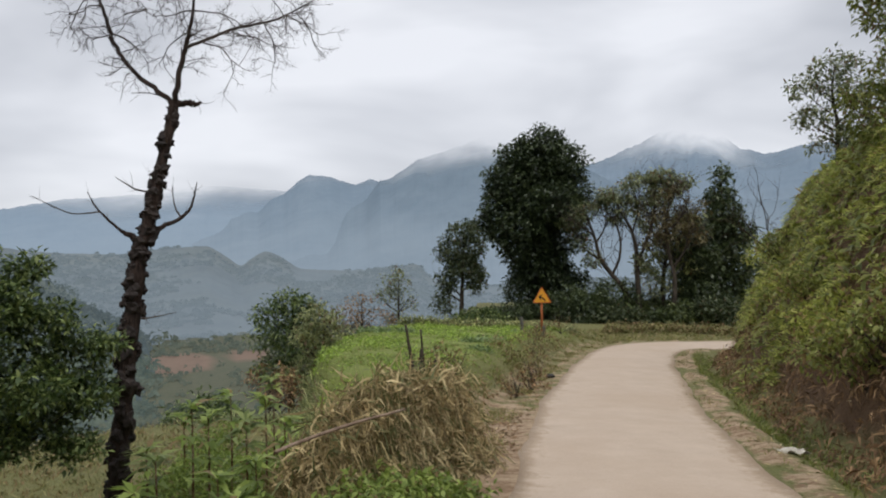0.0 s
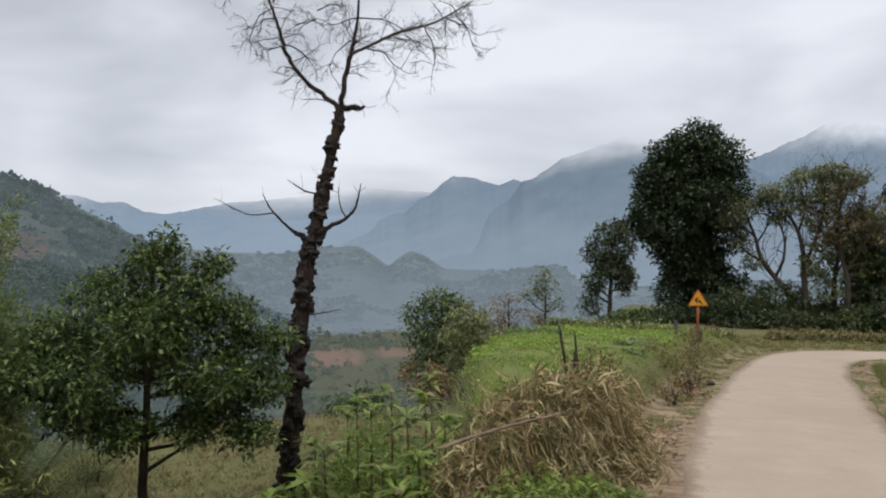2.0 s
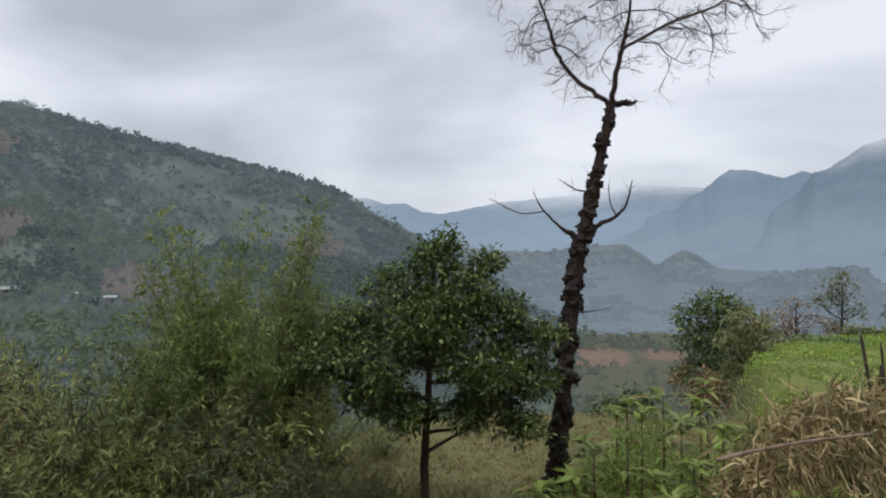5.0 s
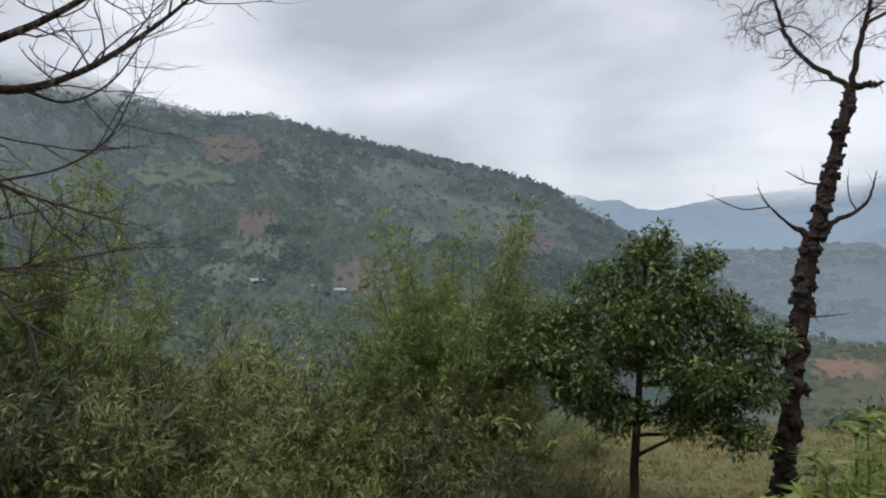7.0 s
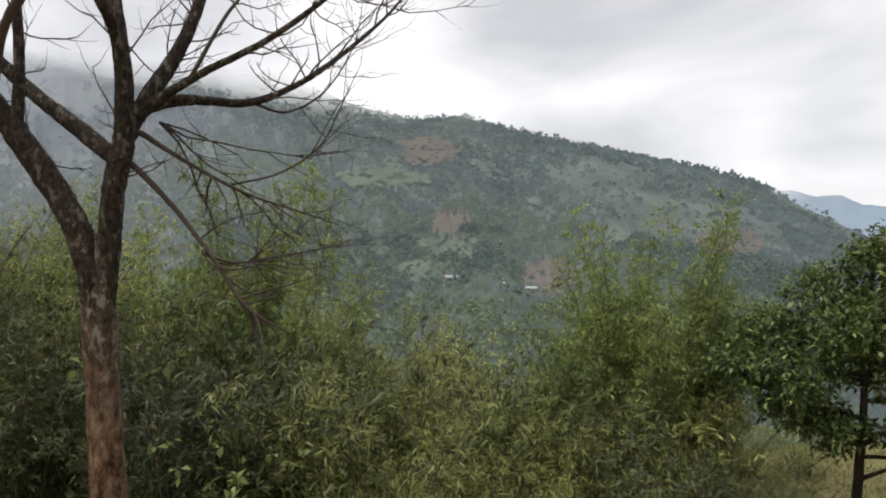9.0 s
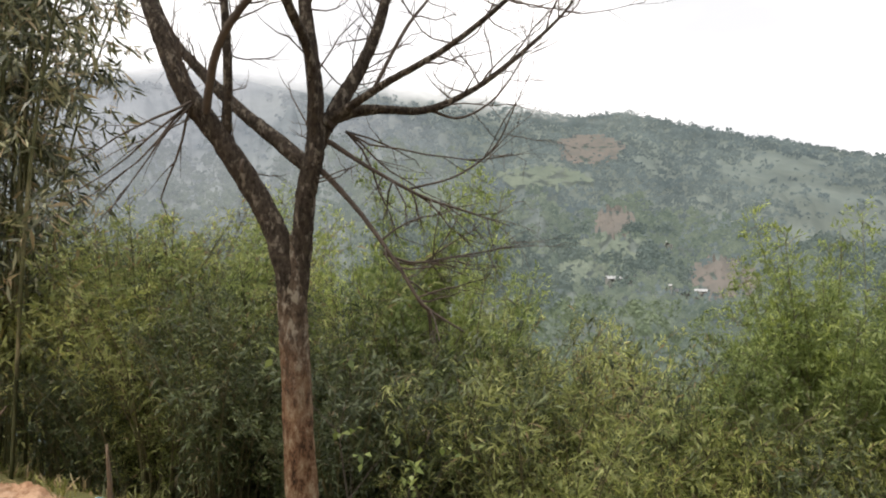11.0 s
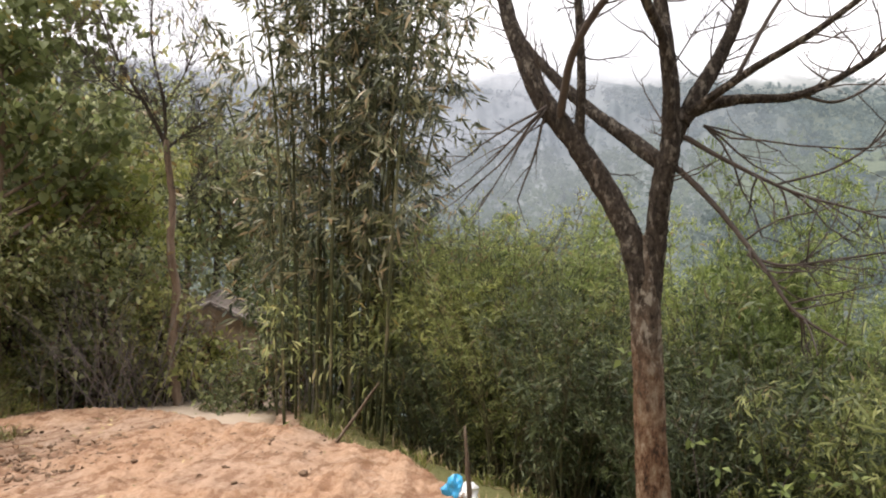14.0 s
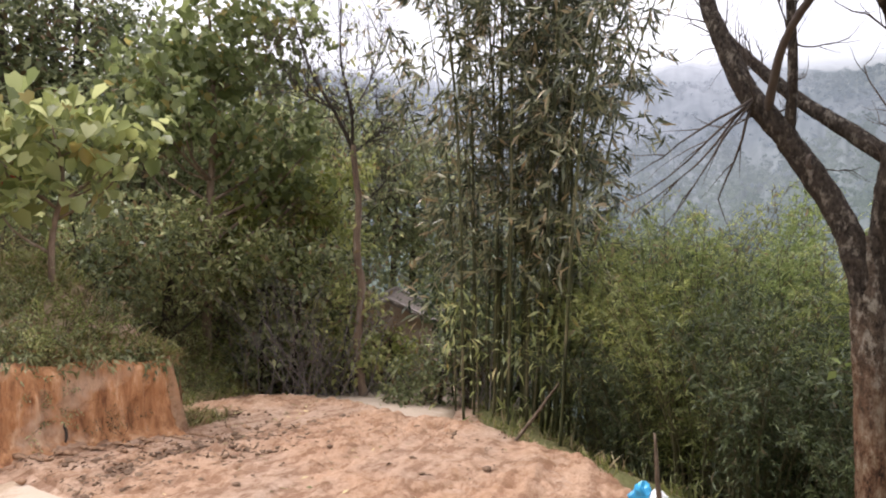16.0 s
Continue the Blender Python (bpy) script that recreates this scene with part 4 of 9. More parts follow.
def ridge(name, r0, r1, table, z0, material, label, rough=1.0, seed=0, rows=60, cols=360, gully=0.25, jag=0.0):
    """A hillside or mountain range: from its foot at r0 up to a crest line at r1."""
    az_t, el_t = np.array(table, float).T
    order = np.argsort(az_t)
    az = np.linspace(az_t.min(), az_t.max(), cols)
    el = np.interp(az, az_t[order], el_t[order])
    kern = np.hanning(7)
    el = np.convolve(np.pad(el, 3, mode="edge"), kern / kern.sum(), mode="valid")
    el = el + rough * (0.35 * (fbm(az * 0.55, az * 0 + seed, 4, seed) - 0.47) + 0.22 * (fbm(az * 3.1, az * 0 + seed, 4, seed + 5) - 0.47) + 0.16 * jag * (np.abs(fbm(az * 1.6, az * 0 + seed, 4, seed + 8) - 0.47) * -4 + 0.5) + 0.10 * jag * (fbm(az * 11, az * 0 + seed, 3, seed + 9) - 0.44))
    v = np.linspace(0, 1.25, rows)
    A, V = np.meshgrid(np.radians(az), v)
    crest = EYE_Z + np.tan(np.radians(el))[None, :] * r1
    R = r0 + (r1 - r0) * V
    prof = np.where(V <= 1, V ** 1.15, 1 - (V - 1) * 1.2)
    g = fbm(np.degrees(A) * 0.5 + V * 2.6, V * 5 - np.degrees(A) * 0.25 + seed, 4, seed + 2) - 0.47
    if jag:
        g = g + 0.9 * (0.16 - np.abs(fbm(np.degrees(A) * 0.42 + 1.3 * V, V * 1.1 + seed, 4, seed + 3) - 0.47))
    Z = z0 + (crest - z0) * prof * (1 + gully * g * (1 - np.clip(V, 0, 1)) * 2)
    R = R * (1 + min(0.12, 0.35 * gully) * g * (V < 0.98) * np.clip(4 * (1 - V), 0, 1))
    X, Y = HERE[0] - R * np.sin(A), HERE[1] + R * np.cos(A)
    i, j = np.meshgrid(np.arange(rows - 1), np.arange(cols - 1), indexing="ij")
    q = np.stack((i * cols + j, i * cols + j + 1, (i + 1) * cols + j + 1, (i + 1) * cols + j), -1)
    me = mesh_from(name, np.stack((X, Y, Z), -1), q, shade=True)
    me.materials.append(material)
    return tagged(new(name, me), label, "hill", kind="structure"), (X, Y, Z, np.degrees(A), V)


def tufts(name, places, sizes, material, label, rng=RNG, per=24, leaf=0.5):
    """Many small uneven tree crowns far off, each of ragged leafy flakes, as one object."""
    places, sizes = np.asarray(places, float), np.asarray(sizes, float)
    k = len(places)
    d = rand_dirs(k * per, rng)
    d[:, 2] = np.abs(d[:, 2]) * 1.1 - 0.25
    s = np.repeat(sizes, per, axis=0)
    pos = np.repeat(places, per, axis=0) + d * s * rng.uniform(0.55, 1.0, (k * per, 1))
    way = unit(rng.normal(size=(k * per, 3)) + d * 0.4)
    g = Geo()
    ln = s[:, 0] * leaf * rng.uniform(0.7, 1.5, k * per)
    g.leaves(pos - way * ln[:, None] * 0.5, way, unit(d + rng.normal(size=d.shape) * 0.35), ln, ln * rng.uniform(0.6, 1.0, k * per), 0.1, 0.1)
    ob = part(name, g, material, shade=False)
    return tagged(ob, label, "trees", kind="stuff")


# ---- large structure ----
build_ground()
build_road()
HILL_LINE = [(128, 12), (112, 13), (98, 14), (90, 14.5), (85, 14.5), (81, 14.5), (77, 13.6), (74, 12.2), (70.9, 10.9), (66, 9.85), (61.9, 10.05), (57.8, 8.95), (52.6, 7.9), (45.5, 6.35), (41, 5.15), (36.7, 2.95), (34.2, 1.6), (31, -0.4), (27, -2.6), (22, -4.5)]
def churned_earth():
    """The finer crust of the yard: clods, wheel ruts and scraped, packed patches."""
    step = 0.027
    gx, gy = np.meshgrid(np.arange(-9.7, -4.3, step), np.arange(-6.0, -0.2, step))
    g = land(gx, gy)
    s = g["s"]
    along = -0.97 * gx - 0.24 * gy
    churn = smooth(fbm(gx * 0.8, gy * 0.8, 3, 91), 0.34, 0.52)
    lump = np.abs(fbm(gx * 5.5, gy * 5.5, 4, 92) - 0.46)
    fine = fbm(gx * 17, gy * 17, 3, 93) - 0.44
    relief = churn * (0.038 - 0.19 * lump + 0.06 * fine) + (1 - churn) * 0.016 * fine
    for off, seed in ((0.85, 1), (-0.5, 2), (1.9, 3), (2.45, 4)):
        bend = off + 0.5 * (fbm(along * 0.6, along * 0 + seed, 2, 94) - 0.37)
        q = (s - bend) / 0.11
        tread = 0.012 * np.sign(np.sin(along * 34 + 6 * np.abs(q)))
        relief = relief + np.exp(-q * q) * (-0.030 + tread * (np.abs(q) < 1)) + 0.016 * np.exp(-(np.abs(q) - 1.7) ** 2 * 4)
    z = g["z"] + relief + 0.012 - 0.12 * (1 - smooth(g["yard"], 0.45, 0.8))
    rows, cols = gx.shape
    i, j = np.meshgrid(np.arange(rows - 1), np.arange(cols - 1), indexing="ij")
    keep = (g["yard"][:-1, :-1] > 0.4)
    i, j = i[keep], j[keep]
    quads = np.stack((i * cols + j, i * cols + j + 1, (i + 1) * cols + j + 1, (i + 1) * cols + j), -1)
    used = np.unique(quads)
    remap = np.zeros(rows * cols, int)
    remap[used] = np.arange(len(used))
    me = mesh_from("churned_earth", np.stack((gx, gy, z), -1).reshape(-1, 3)[used], remap[quads], shade=True)
    for key, val in (("bare", 1.1), ("pale", 1.0)):
        me.attributes.new(key, "FLOAT", "POINT").data.foreach_set("value", np.full(len(used), val, np.float32))
    me.attributes.new("clay", "FLOAT", "POINT").data.foreach_set("value", (0.08 + 0.3 * churn.ravel()[used]).astype(np.float32))
    me.materials.append(M_GROUND)
    tagged(new("churned_earth", me), "churned pinkish earth with wheel ruts and clods inside the bend", "soil", kind="structure")


churned_earth()
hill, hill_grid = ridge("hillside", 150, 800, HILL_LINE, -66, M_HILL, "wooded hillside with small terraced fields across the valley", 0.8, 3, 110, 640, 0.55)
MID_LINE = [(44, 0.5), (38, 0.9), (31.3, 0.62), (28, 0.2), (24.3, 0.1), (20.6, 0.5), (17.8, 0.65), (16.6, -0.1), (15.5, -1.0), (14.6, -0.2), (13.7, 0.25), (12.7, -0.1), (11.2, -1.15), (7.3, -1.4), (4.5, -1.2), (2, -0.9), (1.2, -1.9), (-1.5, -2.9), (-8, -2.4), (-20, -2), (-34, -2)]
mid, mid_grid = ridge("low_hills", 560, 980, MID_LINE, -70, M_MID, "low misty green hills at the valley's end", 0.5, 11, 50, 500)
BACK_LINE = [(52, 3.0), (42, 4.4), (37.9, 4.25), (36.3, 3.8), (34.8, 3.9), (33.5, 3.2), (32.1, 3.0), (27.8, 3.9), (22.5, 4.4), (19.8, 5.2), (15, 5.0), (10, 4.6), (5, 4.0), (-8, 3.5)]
ridge("mountain_range", 1900, 2900, BACK_LINE, -60, M_FARTHER, "mountain range along the valley, painted pale blue with haze", 0.7, 23, 60, 600, 0.12, 0.3)
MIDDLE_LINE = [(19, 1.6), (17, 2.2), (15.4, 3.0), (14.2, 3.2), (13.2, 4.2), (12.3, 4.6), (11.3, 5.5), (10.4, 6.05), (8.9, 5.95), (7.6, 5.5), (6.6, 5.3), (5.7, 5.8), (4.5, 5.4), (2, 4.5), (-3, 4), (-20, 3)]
ridge("mountain", 1500, 2500, MIDDLE_LINE, -60, M_FAR, "mountain with a blunt double top, painted blue-grey with haze", 0.6, 27, 60, 600, 0.16, 0.5)
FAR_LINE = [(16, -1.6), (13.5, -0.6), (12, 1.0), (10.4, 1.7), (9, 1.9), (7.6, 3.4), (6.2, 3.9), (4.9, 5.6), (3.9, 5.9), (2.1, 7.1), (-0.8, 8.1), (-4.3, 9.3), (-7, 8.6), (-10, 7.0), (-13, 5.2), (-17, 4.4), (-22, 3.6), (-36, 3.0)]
ridge("mountain", 1250, 2200, FAR_LINE, -60, M_NEARER, "mountain painted blue-grey with haze, its summit faded out as cloud", 0.8, 29, 60, 600, 0.18, 0.5)
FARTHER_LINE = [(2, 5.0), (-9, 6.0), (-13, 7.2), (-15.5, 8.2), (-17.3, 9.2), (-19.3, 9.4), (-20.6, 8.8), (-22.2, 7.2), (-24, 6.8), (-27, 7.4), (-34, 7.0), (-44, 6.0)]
ridge("mountain", 2300, 3300, FARTHER_LINE, -60, M_BEHIND, "mountain behind, painted pale with haze, half faded out as cloud", 0.9, 31, 50, 400, 0.14, 0.5)
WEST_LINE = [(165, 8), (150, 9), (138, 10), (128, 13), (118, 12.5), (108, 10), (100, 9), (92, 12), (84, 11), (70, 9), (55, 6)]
west, west_grid = ridge("wooded_mountain", 700, 1600, WEST_LINE, -55, M_WEST, "wooded mountain painted dim with haze, its top faded out as cloud", 0.9, 37, 60, 500, 0.35, 0.4)


def hill_woods():
    """Trees all over the far slopes, left out of the fields."""
    rng = np.random.default_rng(5)
    fields = ((54.8, -2.5, 2.5, 1.6), (62.6, 1.6, 1.5, 1.2), (62.6, -0.4, 3.0, 1.0), (64.6, 7.2, 2.6, 1.1), (41.9, 0.2, 2.6, 1.2), (65.0, -2.3, 2.6, 0.9), (68, 5.0, 3.6, 0.9), (77, 3.0, 3.6, 1.0), (48.0, -4.6, 3.0, 0.7))
    X, Y, Z, A, V = hill_grid
    el = np.degrees(np.arctan2(Z - EYE_Z, np.hypot(X - HERE[0], Y - HERE[1])))
    keep, size = [], []
    rows, cols = X.shape
    for _ in range(70000):
        i, j = rng.integers(2, int(rows * 0.82)), rng.integers(1, cols - 1)
        a, e = A[i, j] + rng.normal() * 0.1, el[i, j]
        if any(((a - fa) / wa) ** 2 + ((e - fe) / we) ** 2 < 0.35 + 0.8 * rng.uniform() for fa, fe, wa, we in fields):
            if rng.uniform() > 0.05:
                continue
        dens = fbm(X[i, j] * 0.0075, Y[i, j] * 0.0075, 4, 13)
        if (dens < 0.44 and rng.uniform() < 0.88) or Z[i, j] > (150 if A[i, j] < 72 else 122) or A[i, j] > 120 + 5 * rng.uniform():
            continue
        s = rng.uniform(1.3, 3.7) * (0.65 + 0.45 * V[i, j])
        keep.append((X[i, j] + rng.normal() * 3, Y[i, j] + rng.normal() * 3, Z[i, j] + s * 0.45))
        size.append((s * rng.uniform(0.8, 1.2), s * rng.uniform(0.8, 1.2), s * rng.uniform(0.8, 1.35)))
        if len(keep) >= 21000:
            break
    near_p, near_s = [], []
    for _ in range(22000):
        i, j = rng.integers(1, int(rows * 0.40)), rng.integers(1, cols - 1)
        a, e = A[i, j], el[i, j]
        if any(((a - fa) / wa) ** 2 + ((e - fe) / we) ** 2 < 0.9 for fa, fe, wa, we in fields) or a > 122 or fbm(X[i, j] * 0.02, Y[i, j] * 0.02, 3, 14) < 0.30:
            continue
        s = rng.uniform(1.9, 4.6) * (0.8 + 0.5 * V[i, j])
        near_p.append((X[i, j] + rng.normal() * 3, Y[i, j] + rng.normal() * 3, Z[i, j] + s * 0.4))
        near_s.append((s, s * rng.uniform(0.8, 1.2), s * rng.uniform(0.9, 1.3)))
        if len(near_p) >= 10500:
            break
    big_p, big_s = [], []
    while len(big_p) < 2400:
        i, j = rng.integers(1, int(rows * 0.55)), rng.integers(1, cols - 1)
        a, e = A[i, j], el[i, j]
        if not 36 < a < 96 or not -13 < e < 1.0 or any(((a - fa) / wa) ** 2 + ((e - fe) / we) ** 2 < 1.0 for fa, fe, wa, we in fields) or fbm(X[i, j] * 0.013, Y[i, j] * 0.013, 3, 17) < 0.40 + 0.012 * max(0.0, e + 6):
            continue
        s = rng.uniform(2.6, 5.2)
        big_p.append((X[i, j] + rng.normal() * 3, Y[i, j] + rng.normal() * 3, Z[i, j] + s * 0.7))
        big_s.append((s, s * rng.uniform(0.8, 1.2), s * rng.uniform(0.9, 1.4)))
    # nearer woods where the valley's side runs out
    foot_p, foot_s = [], []
    places = [spot(a, r) for a, r in zip(rng.uniform(34, 92, 6000), rng.uniform(95, 430, 6000))]
    heights = land(np.array([p.x for p in places]), np.array([p.y for p in places]))["z"]
    reach = np.hypot(X - HERE[0], Y - HERE[1])
    for p, z in zip(places, heights):
        a, r = math.degrees(math.atan2(HERE[0] - p.x, p.y - HERE[1])), math.hypot(p.x - HERE[0], p.y - HERE[1])
        j = int(np.argmin(abs(A[0] - a)))
        if r > 160:
            z = max(z, Z[int(np.argmin(abs(reach[:, j] - r))), j])
        e = math.degrees(math.atan2(z - EYE_Z, r))
        if e > -4.6 or fbm(p.x * 0.02, p.y * 0.02, 3, 18) < 0.36:
            continue
        s = rng.uniform(1.6, 3.4) * (0.7 + r / 500)
        foot_p.append((p.x, p.y, z + s * 0.7))
        foot_s.append((s, s * rng.uniform(0.8, 1.2), s * rng.uniform(0.9, 1.4)))
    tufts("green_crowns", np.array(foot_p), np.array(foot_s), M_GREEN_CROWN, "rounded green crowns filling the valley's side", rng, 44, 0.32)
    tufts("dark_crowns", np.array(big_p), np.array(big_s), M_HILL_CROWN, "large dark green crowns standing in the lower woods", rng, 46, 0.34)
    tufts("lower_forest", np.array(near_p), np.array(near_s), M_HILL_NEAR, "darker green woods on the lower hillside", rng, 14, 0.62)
    tufts("hillside_forest", np.array(keep), np.array(size), M_HILL_TREES, "forest covering the hillside, greyed by painted haze", rng, 8, 0.82)
    # fields: stepped strips of earth
    for k, (fa, fe, wa, we) in enumerate(fields):
        geo = Geo()
        steps = 9
        for s in range(steps):
            e0 = fe - we + 2 * we * s / steps
            half = wa * math.sqrt(max(0.12, 1 - ((e0 + we / steps - fe) / we) ** 2))
            wob = [wa * 0.35 * (float(vnoise(s * 0.45, k * 3.1 + q, 6)) - 0.5) for q in (0, 40)]
            az = np.linspace(fa - half + wob[0], fa + half + wob[1], 18)
            pts = []
            for a in az:
                j = int(np.argmin(abs(A[0] - a)))
                col = el[:int(rows * 0.8), j]
                for de in (0.0, 2 * we / steps * 0.86):
                    i = int(np.argmin(abs(col - e0 - de)))
                    pts.append((X[i, j] * 0.992 + HERE[0] * 0.008, Y[i, j] * 0.992 + HERE[1] * 0.008, Z[i, j] + 2.0))
            n = np.arange(len(az) - 1)[:, None] * 2
            geo.add(pts, n + np.array([[0, 2, 3, 1]]))
        red = k in (0, 1, 3, 4)
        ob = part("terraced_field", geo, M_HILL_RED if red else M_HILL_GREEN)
        tagged(ob, "bare red-brown terraced field on the hillside" if red else "pale green terraced field on the hillside", "field", kind="structure")


hill_woods()


def valley_woods():
    rng = np.random.default_rng(15)
    pts, sz = [], []
    while len(pts) < 9000:
        az, r = rng.uniform(-12, 60), 60 * math.exp(rng.uniform(0, 2.75))
        p = spot(az, r)
        if fbm(p.x * 0.012, p.y * 0.012, 3, 17) < 0.40 and rng.uniform() < 0.85:
            continue
        s = rng.uniform(0.9, 2.9) * (0.75 + r / 900)
        pts.append((p.x, p.y, s * 0.4))
        sz.append((s * rng.uniform(0.8, 1.3), s * rng.uniform(0.8, 1.3), s * rng.uniform(0.7, 1.3)))
    pts = np.array(pts)
    g = land(pts[:, 0], pts[:, 1])
    pts[:, 2] += g["z"]
    ok = (g["s"] > 30)
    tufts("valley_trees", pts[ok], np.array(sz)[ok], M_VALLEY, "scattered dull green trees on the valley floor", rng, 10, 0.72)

    X, Y, Z, A, V = mid_grid
    pts, sz = [], []
    for _ in range(15000):
        i, j = rng.integers(2, 49), rng.integers(1, X.shape[1] - 1)
        if fbm(X[i, j] * 0.012, Y[i, j] * 0.012, 3, 19) < 0.40:
            continue
        s = rng.uniform(1.4, 3.6)
        pts.append((X[i, j], Y[i, j], Z[i, j] + s * 0.1))
        sz.append((s * 1.3, s * 1.3, s * rng.uniform(0.6, 0.9)))
    X, Y, Z, A, V = west_grid
    far_p, far_s = [], []
    for _ in range(2600):
        i, j = rng.integers(1, 30), rng.integers(1, X.shape[1] - 1)
        if Z[i, j] > 130 or A[i, j] > 100 or fbm(X[i, j] * 0.008, Y[i, j] * 0.008, 3, 29) < 0.42:
            continue
        s = rng.uniform(4, 9)
        far_p.append((X[i, j] + rng.normal() * 5, Y[i, j] + rng.normal() * 5, Z[i, j] + s * 0.2))
        far_s.append((s, s, s * 0.9))
    tufts("mountain_forest", np.array(far_p), np.array(far_s), M_WEST_TREES, "forest on the wooded mountain, painted dim with haze", rng, 10, 0.75)
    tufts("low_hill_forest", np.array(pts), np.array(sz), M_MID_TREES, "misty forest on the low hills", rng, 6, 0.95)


valley_woods()


# ---- bare trees beside the road ----
def framed(az):
    """Right, away and up, for somebody who looks az degrees to the left of north."""
    a = radians(az)
    return np.array(((math.cos(a), math.sin(a), 0), (-math.sin(a), math.cos(a), 0), (0, 0, 1.0)))


def local(ctrl, fr):
    c = np.asarray(ctrl, float)
    return np.hstack((c[:, :3] @ fr, c[:, 3:4]))


def sprout(geo, line, count, length, rng, radius=0.004, depth=1, spread=0.9, lift=0.25, lo=0.35, kids=3):
    """Fine side shoots along a limb."""
    for _ in range(count):
        i = int(rng.uniform(lo, 0.98) * (len(line) - 1))
        d = unit(line[i + 1, :3] - line[i, :3])
        twigs(geo, line[i, :3], unit(d + rng.normal(size=3) * spread), length * rng.uniform(0.5, 1.3), min(radius, line[i, 3] * 0.6), depth, rng, 0.6, lift, kids, None, 4)


def spreading_bare_tree():
    """The leafless tree with a red-brown trunk that forks at head height."""
    rng = np.random.default_rng(101)
    fr = framed(85)
    base = Vector((-4.87, 0.22, land_z(-4.87, 0.22) - 0.05))
    t = thing("bare_tree", base, "leafless tree with red-brown trunk and grey lichened forked limbs", "tree")
    dz = -base.z

    def L(ctrl):
        c = local(ctrl, fr)
        c[:, 2] += dz
        return c

    trunk = Geo()
    limb(trunk, L([(0.045, 0, base.z - 0.05, 0.145), (0.045, 0, base.z + 0.15, 0.108), (0.035, 0, 0.25, 0.090), (0.01, 0, 0.6, 0.080), (-0.015, 0, 1.0, 0.072), (-0.035, 0, 1.25, 0.069), (-0.045, 0, 1.45, 0.067), (-0.045, 0, 1.62, 0.05), (-0.045, 0, 1.74, 0.025)]), 30, 14, 0.015, rng, 0.3)
    part("trunk", trunk, M_TRUNK_RED, t, "scaly red-brown trunk")
    leaders = [
        [(-0.02, 0, 1.0, 0.03), (-0.05, 0, 1.4, 0.056), (-0.085, 0, 1.62, 0.062), (-0.17, 0.03, 1.85, 0.06), (-0.39, 0.08, 2.19, 0.055), (-0.56, 0.1, 2.41, 0.052), (-0.70, 0.15, 2.72, 0.045), (-0.77, 0.2, 2.9, 0.04), (-0.84, 0.25, 3.3, 0.028), (-0.8, 0.3, 3.8, 0.012)],
        [(-0.03, 0, 1.0, 0.03), (-0.02, 0, 1.4, 0.055), (-0.005, 0, 1.65, 0.06), (0.02, -0.02, 1.96, 0.058), (0.055, -0.03, 2.16, 0.052), (0.045, 0, 2.5, 0.042), (-0.01, 0.05, 2.9, 0.036), (-0.05, 0.1, 3.5, 0.02)],
        [(0.05, -0.03, 2.15, 0.036), (0.03, -0.12, 2.55, 0.03), (-0.06, -0.25, 2.75, 0.026), (-0.12, -0.35, 2.88, 0.024), (-0.22, -0.5, 3.2, 0.016), (-0.25, -0.6, 3.6, 0.008)],
    ]
    inner_boughs = [
        [(-0.47, 0.07, 2.30, 0.026), (-0.4, -0.12, 2.55, 0.023), (-0.3, -0.25, 2.7, 0.022), (-0.13, -0.38, 2.87, 0.02), (0.05, -0.5, 3.1, 0.015), (0.2, -0.55, 3.5, 0.008)],
        [(-0.375, 0.08, 2.16, 0.032), (-0.365, 0.05, 2.5, 0.026), (-0.39, 0.05, 2.9, 0.022), (-0.44, 0.05, 3.4, 0.012)],
        [(0.02, 0.02, 2.08, 0.045), (-0.2, 0.2, 2.27, 0.042), (-0.33, 0.3, 2.38, 0.038), (-0.55, 0.45, 2.6, 0.033), (-0.78, 0.6, 2.9, 0.025), (-0.95, 0.7, 3.4, 0.012)],
    ]
    outer_boughs = [
        [(0.1, 0, 2.26, 0.045), (0.17, 0.05, 2.4, 0.044), (0.27, 0.1, 2.58, 0.038), (0.38, 0.15, 2.88, 0.032), (0.5, 0.2, 3.5, 0.015)],
        [(0.045, 0, 2.14, 0.05), (0.13, 0.02, 2.31, 0.045), (0.33, 0.05, 2.37, 0.028), (0.61, 0.1, 2.39, 0.022), (0.84, 0.1, 2.5, 0.018), (1.06, 0.1, 2.67, 0.014), (1.3, 0.1, 2.9, 0.009), (1.45, 0.1, 3.1, 0.004)],
        [(0.12, 0, 2.3, 0.03), (0.38, -0.1, 2.47, 0.023), (0.66, -0.2, 2.63, 0.018), (0.95, -0.3, 2.87, 0.013), (1.15, -0.35, 3.1, 0.006)],
    ]
    drooping_boughs = [
        [(0.07, 0, 2.2, 0.018), (0.13, 0, 2.19, 0.017), (0.3, -0.05, 2.08, 0.012), (0.56, -0.1, 1.94, 0.009), (0.8, -0.15, 1.86, 0.006), (0.98, -0.2, 1.8, 0.003)],
        [(0.5, -0.08, 1.97, 0.007), (0.75, 0, 2.05, 0.006), (0.95, 0.05, 2.2, 0.006), (1.05, 0.05, 2.4, 0.004), (1.13, 0.05, 2.58, 0.002)],
        [(0.04, 0, 2.07, 0.02), (0.11, -0.02, 2.03, 0.019), (0.28, -0.1, 1.84, 0.015), (0.45, -0.2, 1.6, 0.012), (0.56, -0.26, 1.43, 0.009), (0.74, -0.33, 1.31, 0.005)],
    ]
